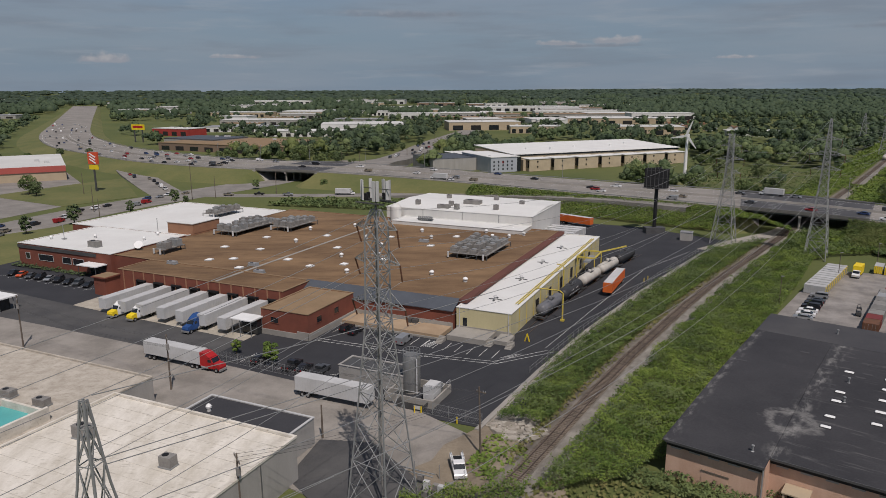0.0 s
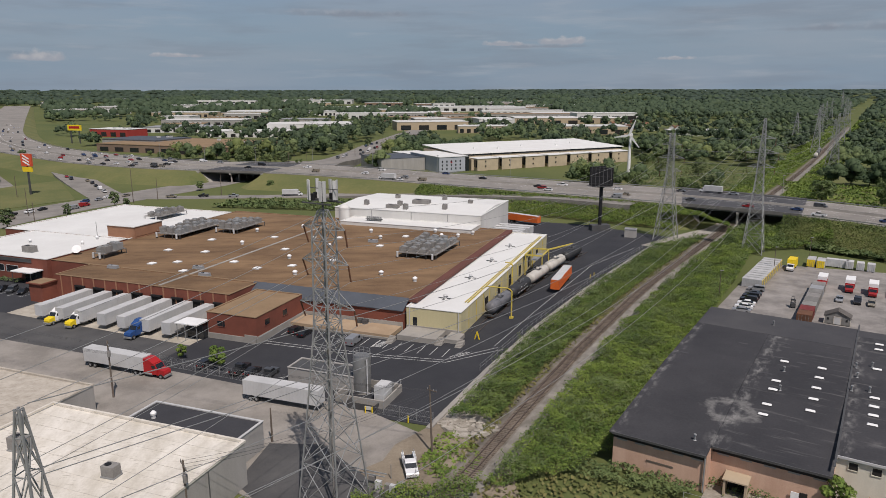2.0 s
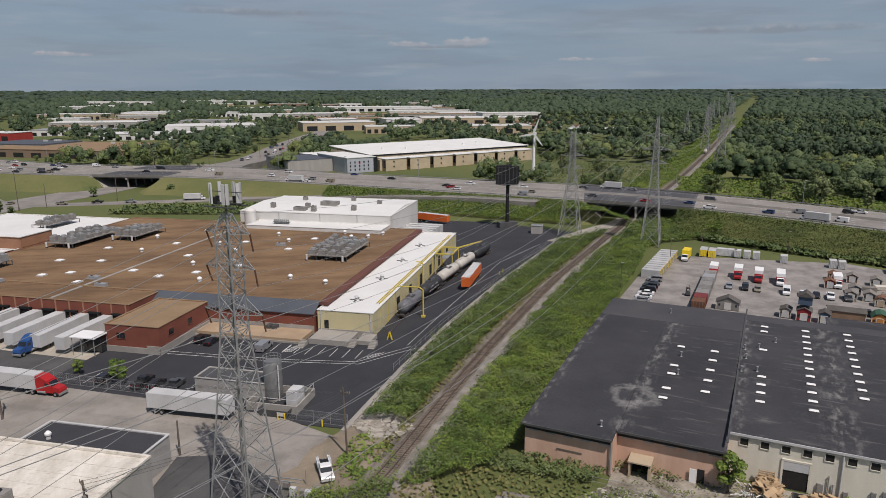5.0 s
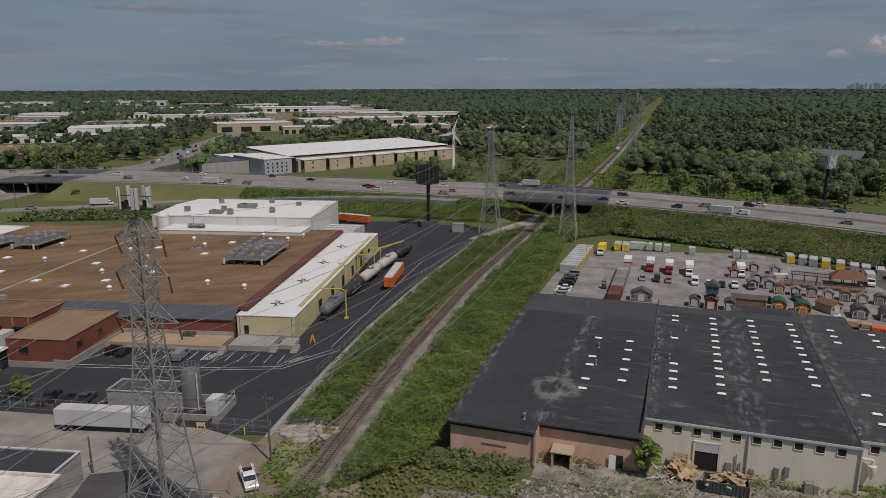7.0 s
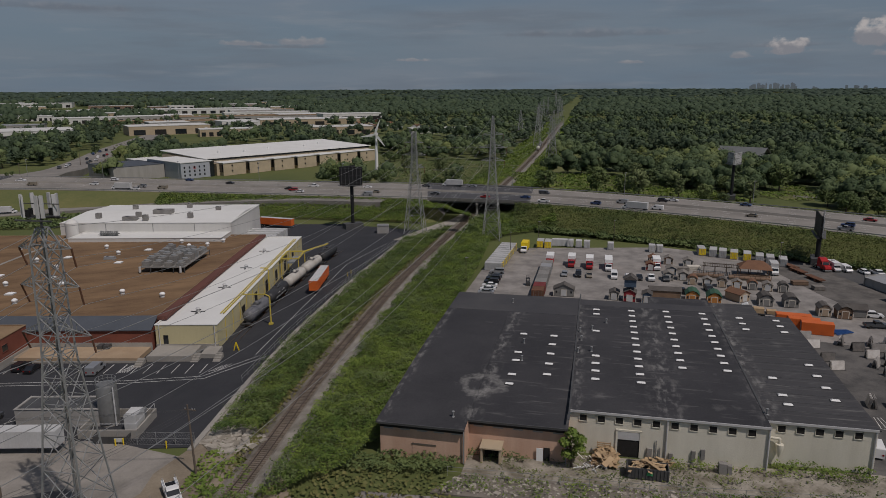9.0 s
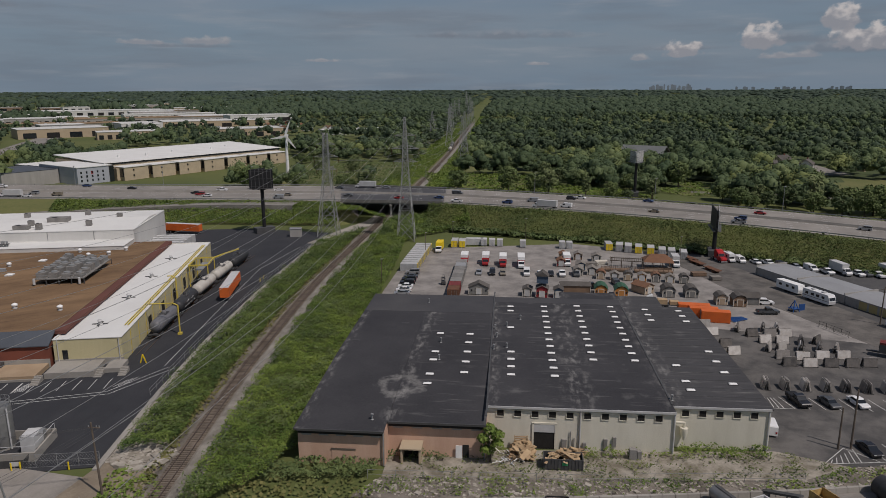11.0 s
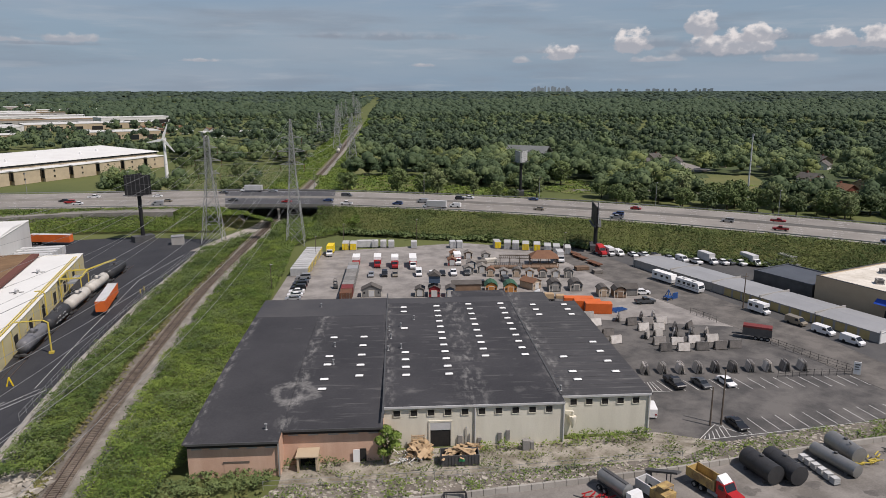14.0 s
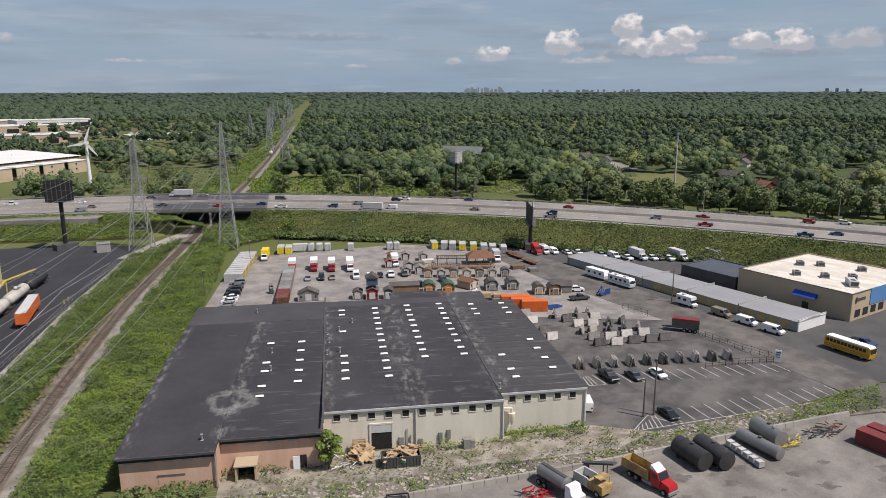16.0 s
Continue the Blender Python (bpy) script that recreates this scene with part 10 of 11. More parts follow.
# ---- far side of the highway ----
bei = thing("school_building", "long beige block building in stepped bays with a white roof", "building")
c0, c1 = Vector((58, 505, 0)), Vector((192, 563, 0))
ax = (c1 - c0).normalized()
BM = Matrix.Translation(c0) @ Matrix(((ax.x, -ax.y, 0, 0), (ax.y, ax.x, 0, 0), (0, 0, 1, 0), (0, 0, 0, 1)))
LB = (c1 - c0).length
FAR_BRICK = mat("far_brown_wall", (0.24, 0.17, 0.12), (0.19, 0.135, 0.1), 0.9, 1, 0.05)
BEIGE = mat("beige_block", (0.50, 0.41, 0.28), (0.38, 0.315, 0.22), 0.9, 2, 0.2)
n = 7
for k in range(n):
    x0, x1 = LB * k / n, LB * (k + 1) / n
    part("bay", Geo().prism([(x0 + 1.4, -7.0), (x1 - 0.8, -5.4), (x1 - 0.8, 6.2), (x0 + 1.4, 6.2)], 0, 8.6, BM), BEIGE, bei)
    part("bay_roof", Geo().prism([(x0 + 1.1, -7.4), (x1 - 0.5, -5.8), (x1 - 0.5, 6.19), (x0 + 1.1, 6.19)], 8.6, 8.95, BM), ROOF_WHITE, bei)
    part("slot_window", Geo().box(x0 + 1.2, x0 + 1.4, -6.4, -2.0, 2.4, 7.8, BM), GLASS_DARK, bei)
    part("link_wall", Geo().box(x0 - 0.8, x0 + 1.4, -2.0, 6.2, 0, 8.2, BM), BEIGE, bei)
    for z in (2.6, 6.2):
        part("window", Geo().box(x0 + 8, x0 + 9, -6.75, -6.0, z, z + 1.1, BM), GLASS_DARK, bei)
part("main_hall", Geo().box(-4, LB + 2, 6.2, 70, 0, 11.4, BM), BEIGE, bei)
part("clerestory", Geo().box(-4.1, LB + 2.1, 6.0, 6.2, 9.9, 11.2, BM), GLASS_DARK, bei)
part("roof", Geo().add([(-5, 5, 11.5), (LB + 3, 5, 11.5), (LB + 3, 71, 14.0), (-5, 71, 14.0), (-5, 5, 11.2), (LB + 3, 5, 11.2), (LB + 3, 71, 13.6), (-5, 71, 13.6)], [(0, 1, 2, 3), (0, 4, 5, 1), (1, 5, 6, 2), (3, 7, 4, 0)], BM), ROOF_WHITE, bei)
part("end_block", Geo().box(-27, -4.2, -2, 46, 0, 10.6, BM), mat("pale_grey_panel", (0.40, 0.42, 0.45), (0.33, 0.35, 0.38), 0.6), bei)
part("end_roof", Geo().box(-27.4, -4, -2.4, 46.4, 10.6, 11.0, BM), ROOF_WHITE, bei)
part("glass_corner", Geo().box(-6.0, -3.0, -2.6, 5, 0.2, 10.4, BM), GLASS_DARK, bei)
part("emblem", Geo().box(-18, -16.6, -2.12, -2.0, 6.4, 8.0, BM), RED_PAINT, bei)
for i in range(5):
    for j in range(3):
        part("window", Geo().box(-25 + 3.6 * i, -24 + 3.6 * i, -2.12, -2.0, 1.6 + 2.6 * j, 3.0 + 2.6 * j, BM), GLASS_DARK, bei)
g1 = block("grey_hall", "long pale grey hall behind the school", BM, -62, -27.6, 20, 60, 9.0, WALL_GREY, METAL_DARK_ROOF)
g2 = block("grey_hall", "long pale grey hall with a white roof", BM, -27, -4, 47, 80, 8.5, WALL_GREY, ROOF_WHITE)
rf = thing("roof_unit_row", "small white ventilators on the school roof", "roof vent")
for x, y in ((20, 30), (38, 24), (66, 34), (98, 30), (120, 40)):
    part("ventilator", Geo().tube((x, y, 12.2), (x, y, 14.0), 0.8, n=10, m=BM), WHITE_PAINT, rf)


def far_hall(x, y, w, d, hgt, turn, wall, roof, label, bays=0):
    z = rise(x, y)
    h = thing("warehouse", label, "building", pose(x, y, z, 0, 0, turn))
    part("body", Geo().box(-w / 2, w / 2, -d / 2, d / 2, -1, hgt), wall, h)
    part("roof", Geo().box(-w / 2 - 0.3, w / 2 + 0.3, -d / 2 - 0.3, d / 2 + 0.3, hgt, hgt + 0.5), roof, h)
    r = random.Random(int(x * 3 + y))
    for k in range(bays):
        a = -w / 2 + w * (k + 0.5) / bays
        part("dock_door" if k % 2 else "window", Geo().box(a - w / bays * 0.28, a + w / bays * 0.28, -d / 2 - 0.12, -d / 2, 0.4, hgt * 0.62), DARK_OPENING if k % 2 else GLASS_DARK, h)
    for k in range(3):
        a, b = r.uniform(-0.4, 0.4) * w, r.uniform(-0.35, 0.35) * d
        part("roof_unit", Geo().box(a - 1.6, a + 1.6, b - 1.2, b + 1.2, hgt + 0.5, hgt + 2.0), WHITE_DULL, h)
    return h


far_hall(-195, 705, 150, 90, 7, -26, FAR_BRICK, ROOF_TAN, "large brown-roofed flat store", 8)
far_hall(-250, 745, 70, 50, 8.5, -26, WALL_GREY, METAL_DARK_ROOF, "dark-roofed flat store behind trees", 4)
far_hall(-176, 905, 105, 46, 7, -4, WHITE_WALL, ROOF_FAR, "long white-roofed low warehouse", 10)
far_hall(-300, 1190, 130, 60, 9, -3, WALL_GREY, ROOF_FAR, "long grey low warehouse", 8)
far_hall(-285, 1010, 100, 45, 7, -3, WHITE_WALL, ROOF_GREY, "pale grey low warehouse", 8)
far_hall(-345, 925, 60, 34, 9, -24, mat("far_red_wall", (0.36, 0.05, 0.04), (0.3, 0.04, 0.035), 0.8), ROOF_FAR, "red-fronted store with a white roof", 4)
far_hall(-668, 1650, 150, 60, 10, -12, WHITE_WALL, ROOF_FAR, "distant white low warehouse among far trees", 10)
far_hall(-240, 2330, 240, 90, 12, -2, WHITE_WALL, ROOF_FAR, "distant long white warehouse among far trees", 12)
far_hall(-50, 1420, 115, 60, 10, 0, WHITE_WALL, ROOF_FAR, "distant white warehouse among far trees", 8)
far_hall(40, 1420, 90, 60, 11, 2, WALL_GREY, ROOF_FAR, "distant white-roofed warehouse among far trees", 8)
far_hall(170, 1780, 290, 90, 11, -2, WHITE_WALL, ROOF_FAR, "distant long white warehouse among far trees", 14)
far_hall(230, 1395, 285, 70, 9, -2, WALL_GREY, ROOF_TAN, "distant tan-roofed warehouse among far trees", 14)
far_hall(300, 1560, 200, 60, 9, -2, WHITE_WALL, ROOF_FAR, "distant white-roofed warehouse among far trees", 14)
far_hall(128, 955, 74, 34, 9, -2, WALL_TAN, ROOF_FAR, "white-roofed building with tall bays", 8)
far_hall(400, 880, 90, 30, 6, -8, WHITE_WALL, ROOF_FAR, "low white-roofed building among trees", 8)
far_hall(330, 1010, 60, 24, 6, -8, FAR_BRICK, SHINGLE_BROWN, "low brown-roofed building among trees", 6)
far_hall(-520, 2300, 200, 70, 12, 0, WHITE_WALL, ROOF_FAR, "distant white warehouse among far trees", 10)
far_hall(-110, 1800, 170, 60, 10, 0, WALL_GREY, ROOF_FAR, "distant grey warehouse among far trees", 10)
far_hall(-420, 1500, 120, 60, 10, -10, WALL_TAN, ROOF_FAR, "distant pale warehouse among far trees", 10)
far_hall(-160, 1560, 90, 50, 9, 0, WHITE_WALL, ROOF_FAR, "distant pale warehouse among far trees", 10)
far_hall(480, 1900, 160, 60, 9, -5, WHITE_WALL, ROOF_FAR, "distant white warehouse among far trees", 10)
far_hall(-90, 1130, 80, 40, 7, 0, WALL_GREY, ROOF_GREY, "grey low warehouse among trees", 8)
BARN_ROOF = mat("weathered_grey_roof", (0.16, 0.168, 0.165), (0.12, 0.127, 0.125), 0.85, 1.0, 0.1)
barn = thing("barn", "large barn with a pale grey gable roof among trees", "barn", pose(450, 408, 0, 0, 0, -68))
part("body", Geo().box(-18, 18, -9, 9, -0.5, 6.5), SHED_GREY, barn)
for s in (-1, 1):
    part("roof", Geo().side([(s * 10.0, 6.2), (0, 11.6), (0, 12.0), (s * 10.0, 6.5)][::s], -18.6, 18.6, pose(0, 0, 0, 0, 0, 90)), BARN_ROOF, barn)
# home store by the ramp
hs = far_hall(-318, 480, 100, 100, 9, 30, WALL_TAN, ROOF_FAR, "big tan-walled home store with a pale roof", 0)
hm = pose(0, 0, 0)
part("front_fascia", Geo().box(-50, 50, -50.6, -50.0, 5.8, 9.6), mat("faded_red_fascia", (0.42, 0.10, 0.08), (0.36, 0.085, 0.07), 0.7), hs)
part("dock_door", Geo().box(50, 50.2, -42, -38, 0.5, 4.5), RED_PAINT, hs)
part("dock_door", Geo().box(50, 50.2, -34, -31, 0.5, 4.5).box(50, 50.2, -28, -25, 0.5, 4.5), WHITE_PAINT, hs)
sgn = thing("pylon_sign", "tall orange-red square pylon sign with pale bars", "sign", pose(-203, 406, 0, 0, 0, -20))
part("column", Geo().box(-0.4, 0.4, -0.4, 0.4, 0, 16), STEEL_DARK, sgn)
part("panel", Geo().box(-3.6, 3.6, -0.5, 0.5, 16, 23), mat("sign_red", (0.62, 0.09, 0.04), (0.55, 0.08, 0.035), 0.5), sgn)
part("lower_panel", Geo().box(-3.2, 3.2, -0.45, 0.45, 13, 15.6), YELLOW_VIVID, sgn)
g = Geo()
for k in range(3):
    g.box(-2.4, 2.4, -0.1, 0.1, -0.35, 0.35, pose(0, -0.55, 21.2 - 1.7 * k, 0, 28, 0))
part("text_bars", g, WHITE_PAINT, sgn)
s2 = thing("pylon_sign", "wide yellow roadside sign with dark bars", "sign", pose(-345, 800, 0, 0, 0, -20))
part("panel", Geo().box(-9, 9, -0.5, 0.5, 14, 20), YELLOW_VIVID, s2)
part("text_bars", Geo().box(-7, 7, -0.6, -0.5, 16, 18.6), RED_PAINT, s2)
part("column", Geo().box(-6, -5, -0.5, 0.5, 0, 14).box(5, 6, -0.5, 0.5, 0, 14), STEEL_DARK, s2)


def house(x, y, turn, wall, roof, label, plain=False):
    h = thing("house", label, "house", pose(x, y, rise(x, y), 0, 0, turn))
    part("body", Geo().box(-7, 7, -4.5, 4.5, -0.5, 3.2), wall, h)
    part("gable", Geo().side([(-4.5, 3.2), (4.5, 3.2), (0, 6.2)], -6.9, 6.9, pose(0, 0, 0, 0, 0, 90)), wall, h)
    for s in (-1, 1):
        part("roof", Geo().side([(s * 5.2, 2.9), (0, 6.3), (0, 6.55), (s * 5.2, 3.1)][::s], -7.5, 7.5, pose(0, 0, 0, 0, 0, 90)), roof, h)
    if plain:
        return
    part("chimney", Geo().box(2.4, 3.4, -0.5, 0.5, 4.5, 7.4), BRICK, h)
    for a in (-4.5, -1.5, 4.5):
        part("window", Geo().box(a - 0.7, a + 0.7, -4.56, -4.48, 1.0, 2.3), GLASS_DARK, h)
    part("door", Geo().box(1.2, 2.2, -4.56, -4.48, 0, 2.1), WHITE_PAINT, h)


HS = [(490, 320, 20, 0), (505, 300, 25, 1), (520, 330, 0, 0), (446, 168, 30, 2), (462, 150, 10, 0), (430, 148, 60, 2), (470, 182, 80, 1), (600, 225, 40, 0), (560, 210, 10, 1), (640, 260, 20, 0), (530, 120, 30, 1), (560, 90, 10, 0), (520, 60, 60, 2), (680, 330, 0, 1), (720, 150, 30, 0), (800, 300, 45, 1), (850, 420, 10, 0), (610, 420, 30, 1), (900, 220, 0, 0), (540, 250, 75, 1), (520, 268, 10, 0), (480, 55, 35, 0), (505, 20, 65, 1)]
for x, y, a, k in HS:
    house(x, y, a, (WALL_TAN, WHITE_WALL, BRICK)[k], (SHINGLE, SHINGLE, SHINGLE_BROWN)[k], ("tan house with a dark roof among trees", "white house with a dark roof among trees", "brick house with a brown roof among trees")[k])
# rows of small houses and sheds in the middle distance
r12 = random.Random(77)
for _ in range(40):
    x, y = r12.uniform(120, 420), r12.uniform(930, 1500)
    house(x, y, r12.uniform(0, 90), r12.choice((WHITE_WALL, WALL_TAN, BRICK)), r12.choice((SHINGLE, SHINGLE_BROWN, ROOF_GREY)), "small distant house among trees", True)
flat("ground", None, [(470, 265), (520, 330), (540, 322), (486, 255)], 0.1, ASPHALT_OLD, "pale drive between houses", "drive")
flat("ground", None, [(400, 205), (462, 250), (480, 225), (420, 180)], 0.08, MEADOW, "mown lawn among trees", "grass")
flat("ground", None, [(380, 170), (410, 195), (420, 178), (392, 150)], 0.08, MEADOW, "mown lawn among trees", "grass")
road("road", [(330, 262, 0), (360, 230, 0), (385, 190, 0), (400, 140, 0), (410, 60, 0)], 8, ASPHALT_OLD, "narrow grey road beyond the highway")
road("road", [(560, 130, 0), (600, 118, 0), (680, 112, 0)], 8, ASPHALT_OLD, "narrow grey residential street")
flat("ground", None, [(130, 405), (175, 366), (262, 470), (240, 520), (160, 480)], 0.06, MEADOW, "pale green field below the wind turbine", "grass")
flat("ground", None, [(186, 372), (222, 342), (280, 400), (375, 560), (360, 570), (270, 460)], 0.05, MEADOW, "pale green verge beside the track", "grass")
# parked goods wagons on the far track
for k in range(3):
    p = Vector((358, 571, 0)).lerp(Vector((400, 632, 0)), k * 0.42)
    tank_car(pose(p.x + 3, p.y, 0.1, 0, 0, 55.5), TC_GREY if k else TC_WHITE, "distant tank car on the far track")
# city skyline, far beyond the woods
cs = thing("city_skyline", "grey city towers on the horizon, haze in their colour", "skyline")
# distance haze is painted into the towers as a pale blue-grey
CITY = mat("city_grey_painted_haze", (0.33, 0.375, 0.42), (0.28, 0.32, 0.37), 0.9, 0.05, 0.004, 0)
r13 = random.Random(3)
def towers(az0, az1, n, lo, hi):
    for _ in range(n):
        a, r = radians(r13.uniform(az0, az1)), 4900.0
        x, y = math.sin(a) * r, math.cos(a) * r
        w = r13.uniform(9, 26)
        hh = r13.uniform(lo, hi)
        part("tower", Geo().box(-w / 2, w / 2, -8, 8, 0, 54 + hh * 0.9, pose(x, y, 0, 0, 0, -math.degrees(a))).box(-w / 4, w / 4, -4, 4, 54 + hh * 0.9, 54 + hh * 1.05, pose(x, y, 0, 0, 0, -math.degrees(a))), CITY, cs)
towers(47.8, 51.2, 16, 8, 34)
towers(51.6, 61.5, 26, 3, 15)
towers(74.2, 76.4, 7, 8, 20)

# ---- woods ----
# sheet under the woods, coloured dark to stand for shade in the gaps
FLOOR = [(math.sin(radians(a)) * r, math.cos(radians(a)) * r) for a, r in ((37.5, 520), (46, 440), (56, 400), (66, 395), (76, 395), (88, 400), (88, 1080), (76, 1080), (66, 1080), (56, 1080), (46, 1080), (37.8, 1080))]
flat("ground", None, FLOOR[::-1], 0.03, FOREST_FLOOR_SHADE, "woodland floor with tree shade painted into its colour", "woodland floor")
# scattered low halls in the business park, clear of the highway
HWY_MID = [hwy(s_, 0.5) for s_ in np.linspace(0, 6, 90)]


def off_road(x, y, w):
    return all(math.hypot(p.x - x, p.y - y) > 45 + w * 0.6 for p in HWY_MID)


for _ in range(34):
    a, r = radians(r12.uniform(-36, 14)), math.exp(r12.uniform(math.log(1050), math.log(3000)))
    w, d, hh, t = r12.uniform(40, 130), r12.uniform(30, 60), r12.uniform(6, 11), r12.uniform(-12, 8)
    wm, rm = r12.choice((WHITE_WALL, WALL_GREY, WALL_TAN, FAR_BRICK)), r12.choice((ROOF_FAR, ROOF_FAR, ROOF_FAR, ROOF_GREY, ROOF_TAN))
    if off_road(math.sin(a) * r, math.cos(a) * r, w):
        far_hall(math.sin(a) * r, math.cos(a) * r, w, d, hh, t, wm, rm, "distant flat-roofed hall among trees", 4)
for _ in range(26):
    a, r = radians(r12.uniform(-32, 19)), math.exp(r12.uniform(math.log(880), math.log(2100)))
    w, d, hh, t, wm = r12.uniform(50, 120), r12.uniform(40, 80), r12.uniform(9, 13), r12.uniform(-12, 8), r12.choice((WHITE_WALL, WALL_GREY, WALL_TAN))
    if off_road(math.sin(a) * r, math.cos(a) * r, w):
        far_hall(math.sin(a) * r, math.cos(a) * r, w, d, hh, t, wm, ROOF_FAR, "distant white-roofed hall among trees", 4)
LANES = [(RL, 17), ([Vector((x, y, 0)) for x, y in ((-150, 390), (-105, 480), (-70, 600))], 24), ([Vector((x, y, 0)) for x, y in ((-45, 520), (-25, 640), (-8, 760), (40, 1000))], 26), ([on(HN, s).lerp(on(HF, s), 0.5) for s in np.linspace(0, E_, 160)], 58),
         ([Vector((x, y, 0)) for x, y in ((-330, 640), (-211, 480), (-150, 385))], 24), ([Vector((x, y, 0)) for x, y in ((330, 262), (385, 190), (410, 60))], 13), ([Vector((x, y, 0)) for x, y in ((240, 900), (300, 1200), (330, 1500))], 18)]
PTS = np.array([(p.x, p.y, w) for L, w in LANES for p in even([Vector((q.x, q.y, 0)) for q in L], 260)])
HALLS = [(o.matrix_basis.translation.x, o.matrix_basis.translation.y, 52.0) for o in scene.objects if o.parent is None and o.name.startswith("warehouse") and o.matrix_basis.translation.y > 300]
KEEP_OUT = HALLS + [(o.matrix_basis.translation.x, o.matrix_basis.translation.y, rr_) for o, rr_ in [(o, 12.0 if o.name.startswith("house") else 0.0) for o in scene.objects if o.parent is None and o.name.startswith("house")]]
BOX = [(-195, 705, 95), (-250, 745, 55), (-176, 905, 50), (-215, 905, 40), (-300, 1190, 70), (-285, 1010, 55), (-345, 925, 45), (-335, 500, 95), (95, 468, 42), (150, 490, 45), (195, 520, 38), (45, 478, 40), (128, 520, 60), (70, 530, 50), (170, 565, 55), (30, 540, 45), (110, 560, 60), (-300, 440, 80), (-235, 440, 50), (128, 955, 40), (400, 880, 46), (-50, 1420, 70), (40, 1420, 60), (170, 1780, 150), (230, 1395, 140),
       (300, 1560, 110), (-240, 2330, 130), (-668, 1650, 90), (-90, 1130, 45), (450, 408, 24), (440, 225, 34), (400, 175, 18), (-350, 860, 70), (-300, 850, 60), (200, 440, 58), (250, 470, 40), (300, 450, 40), (-110, 1800, 90), (-420, 1500, 70), (-160, 1560, 50), (330, 1010, 32), (505, 292, 26)]
KO = np.array(KEEP_OUT + BOX)


def free(x, y, pad=0.0):
    if np.any((PTS[:, 0] - x) ** 2 + (PTS[:, 1] - y) ** 2 < (PTS[:, 2] + pad) ** 2):
        return False
    return not np.any((KO[:, 0] - x) ** 2 + (KO[:, 1] - y) ** 2 < (KO[:, 2] + pad) ** 2)


def beyond(x, y):
    """True beyond the highway, seen from the camera."""
    r, a = math.hypot(x, y), math.atan2(x, y)
    return r > float(np.interp(a, AZ, HR)) + 26


_h = sorted((math.atan2(p.x, p.y), math.hypot(p.x, p.y)) for p in (hwy(s, 1.0) for s in np.linspace(3.5, E_, 200)))
AZ, HR = [a for a, _ in _h], [r for _, r in _h]
rw = random.Random(19)
# clearings: a place, half its width, and how far it opens towards the highway
OPEN = [(452, 405, 22, 78), (500, 305, 17, 75), (456, 276, 20, 62), (434, 222, 20, 100), (458, 170, 22, 60), (535, 132, 9, 95), (590, 139, 9, 80), (430, 92, 16, 42), (325, 262, 15, 50), (356, 278, 11, 62), (540, 200, 10, 50), (612, 186, 9, 50), (615, 238, 9, 55), (372, 172, 5, 40)]
STRIP = [(216, 352), (290, 250), (302, 282), (284, 318), (292, 345), (300, 372), (268, 400), (244, 430)]


def open_ground(x, y):
    for cx, cy, w, back in OPEN:
        d = math.hypot(cx, cy)
        ux, uy = cx / d, cy / d
        t = (x - cx) * ux + (y - cy) * uy
        if -back < t < w and abs((x - cx) * uy - (y - cy) * ux) < w:
            return True
    return bool(inside(np.array([(x, y)]), STRIP)[0])


flat("ground", None, STRIP, 0.07, MEADOW, "rough pale grass beyond the highway", "grass")
thicket("weeds", STRIP, 1.6, 2.6, level, LEAF_BUSH, "yellow-green brush beyond the highway", 61, 0.6, 0.42, 9.0)
for cx, cy, w in ((434, 222, 19), (456, 276, 18), (330, 262, 14), (356, 278, 11), (458, 170, 20), (430, 92, 15), (452, 392, 20), (505, 290, 16), (420, 205, 17)):
    ring = [(cx + w * (1.0 + 0.2 * math.sin(3 * k + cx)) * math.cos(k * 0.4488), cy + w * (1.0 + 0.2 * math.sin(3 * k + cx)) * math.sin(k * 0.4488)) for k in range(14)]
    flat("ground", None, ring, 0.055 + 0.0007 * (cx % 7), MEADOW, "mown lawn among trees", "grass")
for cx, cy, w, k in ((328, 262, 15, 62), (356, 278, 12, 63), (420, 205, 8, 64)):
    thicket("weeds", [(cx - w, cy - w), (cx + w, cy - w), (cx + w, cy + w), (cx - w, cy + w)], 1.6, 1.6, level, LEAF_BUSH, "loose brush in a clearing", k, 0.5, 0.5, 6.0)
names = ["oak"] * 4 + ["elm"] * 4 + ["ash"] * 2 + ["maple"] * 3 + ["poplar"]
SPOTS = []


def spaced(x, y, gap):
    if any((x - u) ** 2 + (y - v) ** 2 < gap * gap for u, v in SPOTS):
        return False
    SPOTS.append((x, y))
    return True


count = 0
while count < 165:
    a = radians(rw.uniform(14, 86) if rw.random() < 0.88 else rw.uniform(-36, 14))
    base = float(np.interp(a, AZ, HR))
    r = base + 16 + rw.random() ** 1.25 * 125
    x, y = math.sin(a) * r, math.cos(a) * r
    wood = noise.noise((x / 60, y / 60, 2.2))
    if a < radians(30) and wood < 0.0 or not free(x, y, 2) or open_ground(x, y) or wood < -0.42 or not spaced(x, y, 6.5):
        continue
    tree(rw.choice(names), x, y, rw.uniform(0.6, 1.12), rw.uniform(0, 360), sz=rw.uniform(0.8, 1.1))
    count += 1
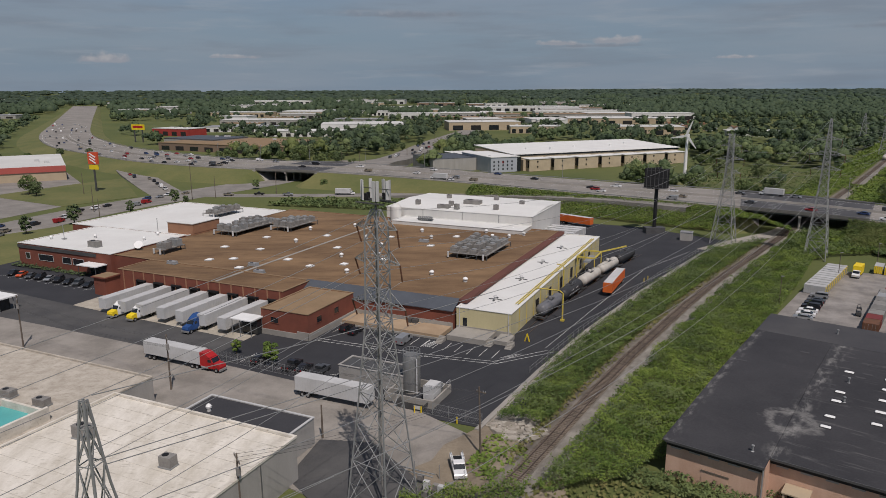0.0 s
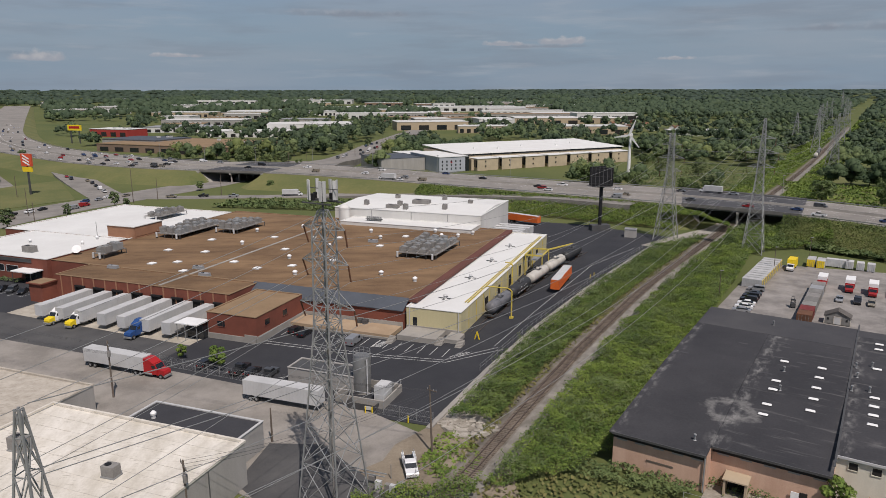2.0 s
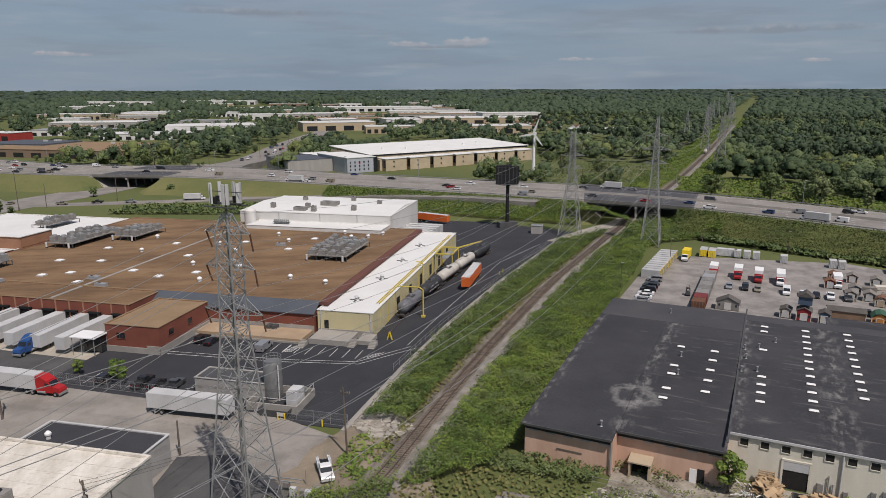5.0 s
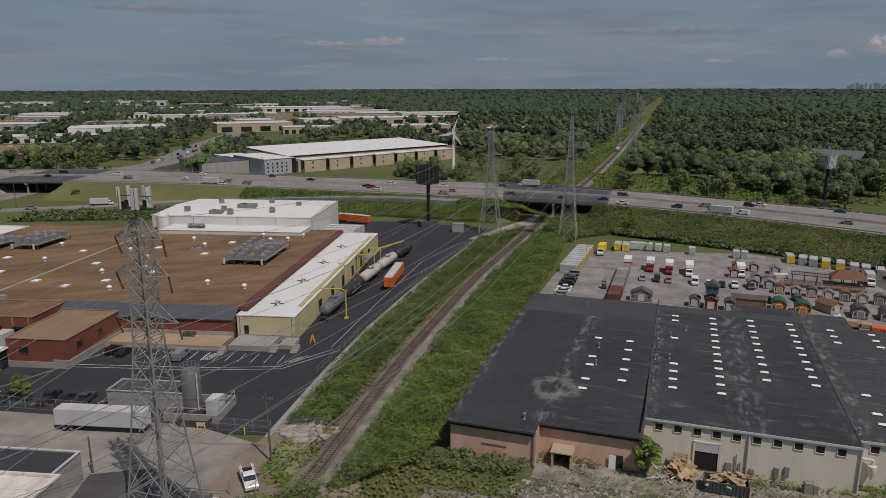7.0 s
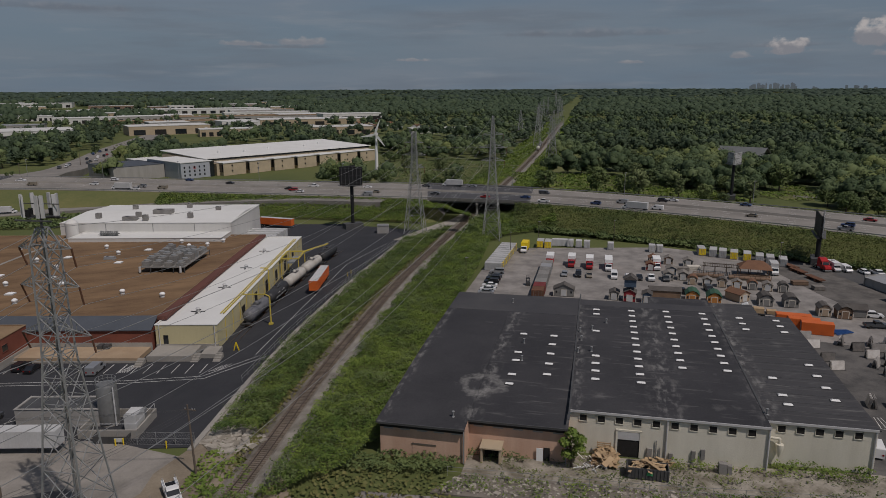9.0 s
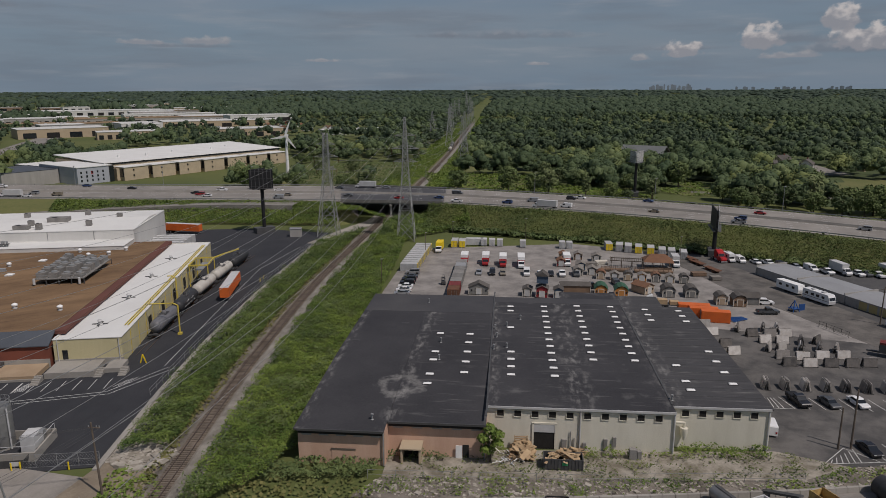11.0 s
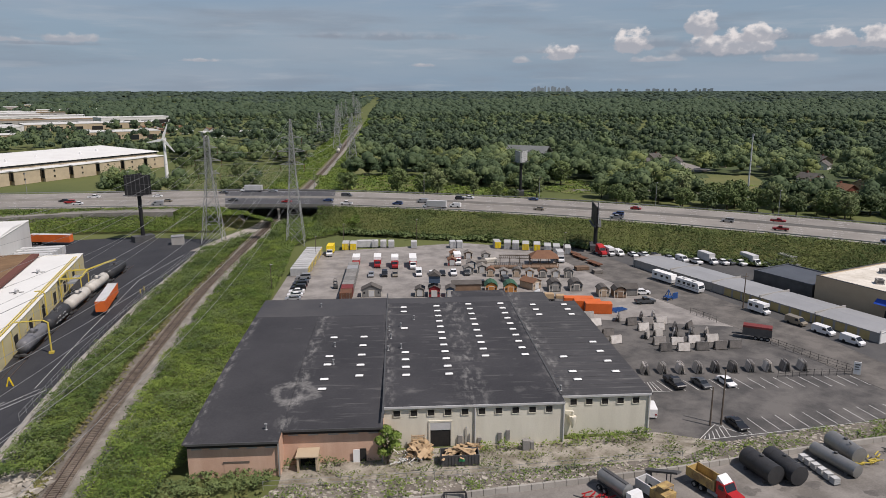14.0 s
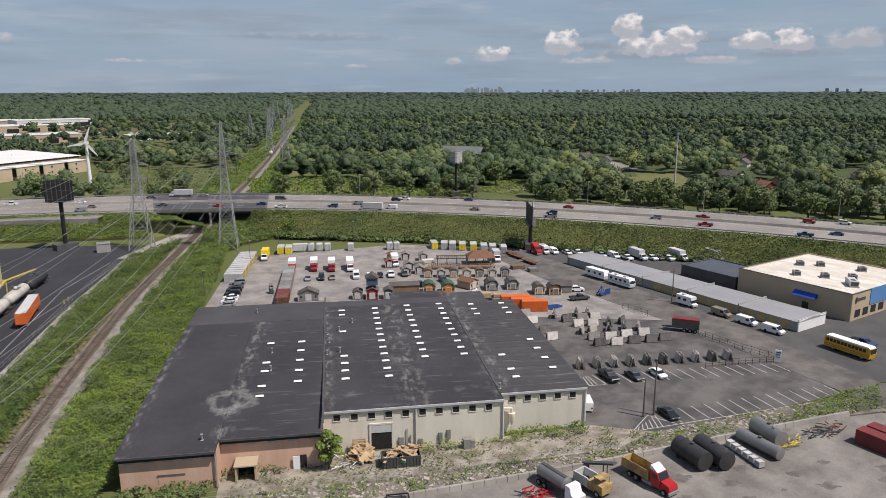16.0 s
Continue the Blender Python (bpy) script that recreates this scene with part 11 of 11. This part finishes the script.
# belts of trees beside the halls
for x0, y0, x1, y1, n in ((-215, 612, -60, 557, 22), (-230, 635, -90, 590, 12), (-30, 700, 60, 760, 15), (-130, 640, -30, 690, 16), (196, 520, 240, 600, 18), (-420, 560, -300, 620, 12)):
    for k in range(n):
        t = rw.random()
        x, y = x0 + (x1 - x0) * t + rw.gauss(0, 7), y0 + (y1 - y0) * t + rw.gauss(0, 7)
        tree(rw.choice(["small", "elm", "maple"]), x, y, rw.uniform(0.4, 0.72), rw.uniform(0, 360))
for x, y in ((202, 445), (186, 470), (212, 462)):
    tree("ash", x, y, 0.85, x)

ICO = [(0, 0, 1)] + [(0.894 * math.cos(i * 1.2566), 0.894 * math.sin(i * 1.2566), 0.447) for i in range(5)] + [(0.894 * math.cos(i * 1.2566 + 0.628), 0.894 * math.sin(i * 1.2566 + 0.628), -0.447) for i in range(5)]
ICF = [(0, 1 + i, 1 + (i + 1) % 5) for i in range(5)] + [(1 + i, 6 + i, 1 + (i + 1) % 5) for i in range(5)] + [(1 + (i + 1) % 5, 6 + i, 6 + (i + 1) % 5) for i in range(5)]
ICOV, ICOF = np.array(ICO), np.array(ICF)


def woods(name, seeds, label, seed, leafy, spray, lobes, material):
    """Tree crowns far off: each some rounded lobes, clothed in leaf sprays that face outwards."""
    r = np.random.RandomState(seed)
    V, F, Q, N, k = [], [], [], [], 0
    for x, y, rad, hh in seeds:
        z = rise(x, y)
        for j in range(lobes):
            if j == 0:
                c, lr = np.array([x, y, z + hh * 0.68]), rad * 0.66
            else:
                t = j * 2.4 + r.uniform(-0.5, 0.5)
                c, lr = np.array([x + math.cos(t) * rad * 0.55, y + math.sin(t) * rad * 0.55, z + hh * r.uniform(0.36, 0.66)]), rad * r.uniform(0.40, 0.60)
            core = 0.8 if leafy else 1.0
            V.append(ICOV * np.array([lr, lr, lr * 0.85 if leafy else hh * 0.3]) * core * r.uniform(0.8, 1.15, (11, 1)) + c)
            F.append(ICOF + k)
            k += 11
            if leafy:
                d = r.normal(size=(leafy, 3))
                d /= np.linalg.norm(d, axis=1)[:, None]
                d[:, 2] = np.where(d[:, 2] < -0.25, -d[:, 2], d[:, 2])
                Q.append(c + d * np.array([1, 1, 0.85]) * lr * r.uniform(0.82, 1.1, (leafy, 1)))
                N.append(d)
    me = bpy.data.meshes.new(name)
    me.from_pydata(np.concatenate(V).tolist(), [], np.concatenate(F).tolist())
    me.materials.append(material)
    me.polygons.foreach_set("use_smooth", np.ones(len(me.polygons), bool))
    tagged(new(name, me), label, "woods", kind="stuff")
    if Q:
        quads("tree_sprays", np.concatenate(Q), spray, material, "leafy outer sprays of the far woods", "woods", 0.38, seed + 1, out=np.concatenate(N))


near_w, far_w = [], []
tries = 0
while tries < 17000:
    tries += 1
    a = radians(rw.uniform(-42, 86))
    r = math.exp(rw.uniform(math.log(340), math.log(1500)))
    x, y = math.sin(a) * r, math.cos(a) * r
    right = a > radians(27)
    wood = noise.noise((x / 140, y / 140, 7.7)) + 0.5 * noise.noise((x / 45, y / 45, 1.1))
    if (wood < (-0.40 if right else -0.16)) or not beyond(x, y) or not free(x, y, 3) or r < float(np.interp(a, AZ, HR)) + (62 if right else 40) or open_ground(x, y):
        continue
    big = rw.random() ** 1.4
    near_w.append((x, y, 3.4 + 5.6 * big, 8.5 + 11.5 * big + rw.uniform(-1.5, 1.5)))
    if len(near_w) >= 5200:
        break
tries = 0
while tries < 11000:
    tries += 1
    a = radians(rw.uniform(-42, 86))
    r = math.exp(rw.uniform(math.log(1450), math.log(4750)))
    x, y = math.sin(a) * r, math.cos(a) * r
    right = a > radians(26)
    wood = noise.noise((x / 260, y / 260, 3.7)) + 0.35 * noise.noise((x / 60, y / 60, 1.1))
    if (wood < (-0.75 if right else (-0.12 if r < 2600 else -0.6))) or not free(x, y, 4):
        continue
    far_w.append((x, y, 6 + r * 0.0070 * rw.uniform(0.75, 1.2), rw.uniform(12, 17)))
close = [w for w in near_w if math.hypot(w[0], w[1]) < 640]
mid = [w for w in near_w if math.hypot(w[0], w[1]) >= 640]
pale = lambda w: noise.noise((w[0] / 30, w[1] / 30, 4.4)) > 0.16
rk = random.Random(91)
kinds = {}
for w in close:
    lean = 0.9 * noise.noise((w[0] / 55, w[1] / 55, 4.4)) + rk.gauss(0, 0.32)
    kinds.setdefault(0 if lean < -0.26 else 1 if lean < 0.2 else 2 if lean < 0.46 else 3, []).append(w)
for k, m_, label in ((0, LEAF_FAR_DARK, "dark green trees in the woods beyond the highway"), (1, LEAF_FAR, "leafy woods beyond the highway"), (2, LEAF_FAR_PALE, "pale green trees among the woods beyond the highway"), (3, LEAF_FAR_WARM, "yellow-green trees among the woods beyond the highway")):
    woods("far_woods", kinds[k], label, 40 + 2 * k, 46, 0.56, 5, m_)
# bands farther out take the leaf colours with painted shade and haze
woods("far_woods", [w for w in mid if not pale(w)], "leafy woods towards the horizon", 51, 12, 1.15, 4, LEAF_DEEP_SHADED)
woods("far_woods", [w for w in mid if pale(w)], "lighter green trees among the far woods", 56, 12, 1.15, 4, LEAF_FAR)
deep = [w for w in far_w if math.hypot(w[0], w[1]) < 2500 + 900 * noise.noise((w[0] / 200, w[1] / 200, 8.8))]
woods("far_woods", [w for w in deep if not pale(w)], "dense woods far beyond the highway", 64, 3, 2.2, 2, LEAF_DEEP_SHADED)
woods("far_woods", [w for w in deep if pale(w)], "lighter trees in the far woods", 67, 3, 2.2, 2, LEAF_DEEP_SHADED)
deep_set = set(deep)
woods("far_woods", [w for w in far_w if w not in deep_set], "dense horizon woods painted darker and bluer for shade and haze", 43, 0, 1, 2, LEAF_HORIZON_HAZED)
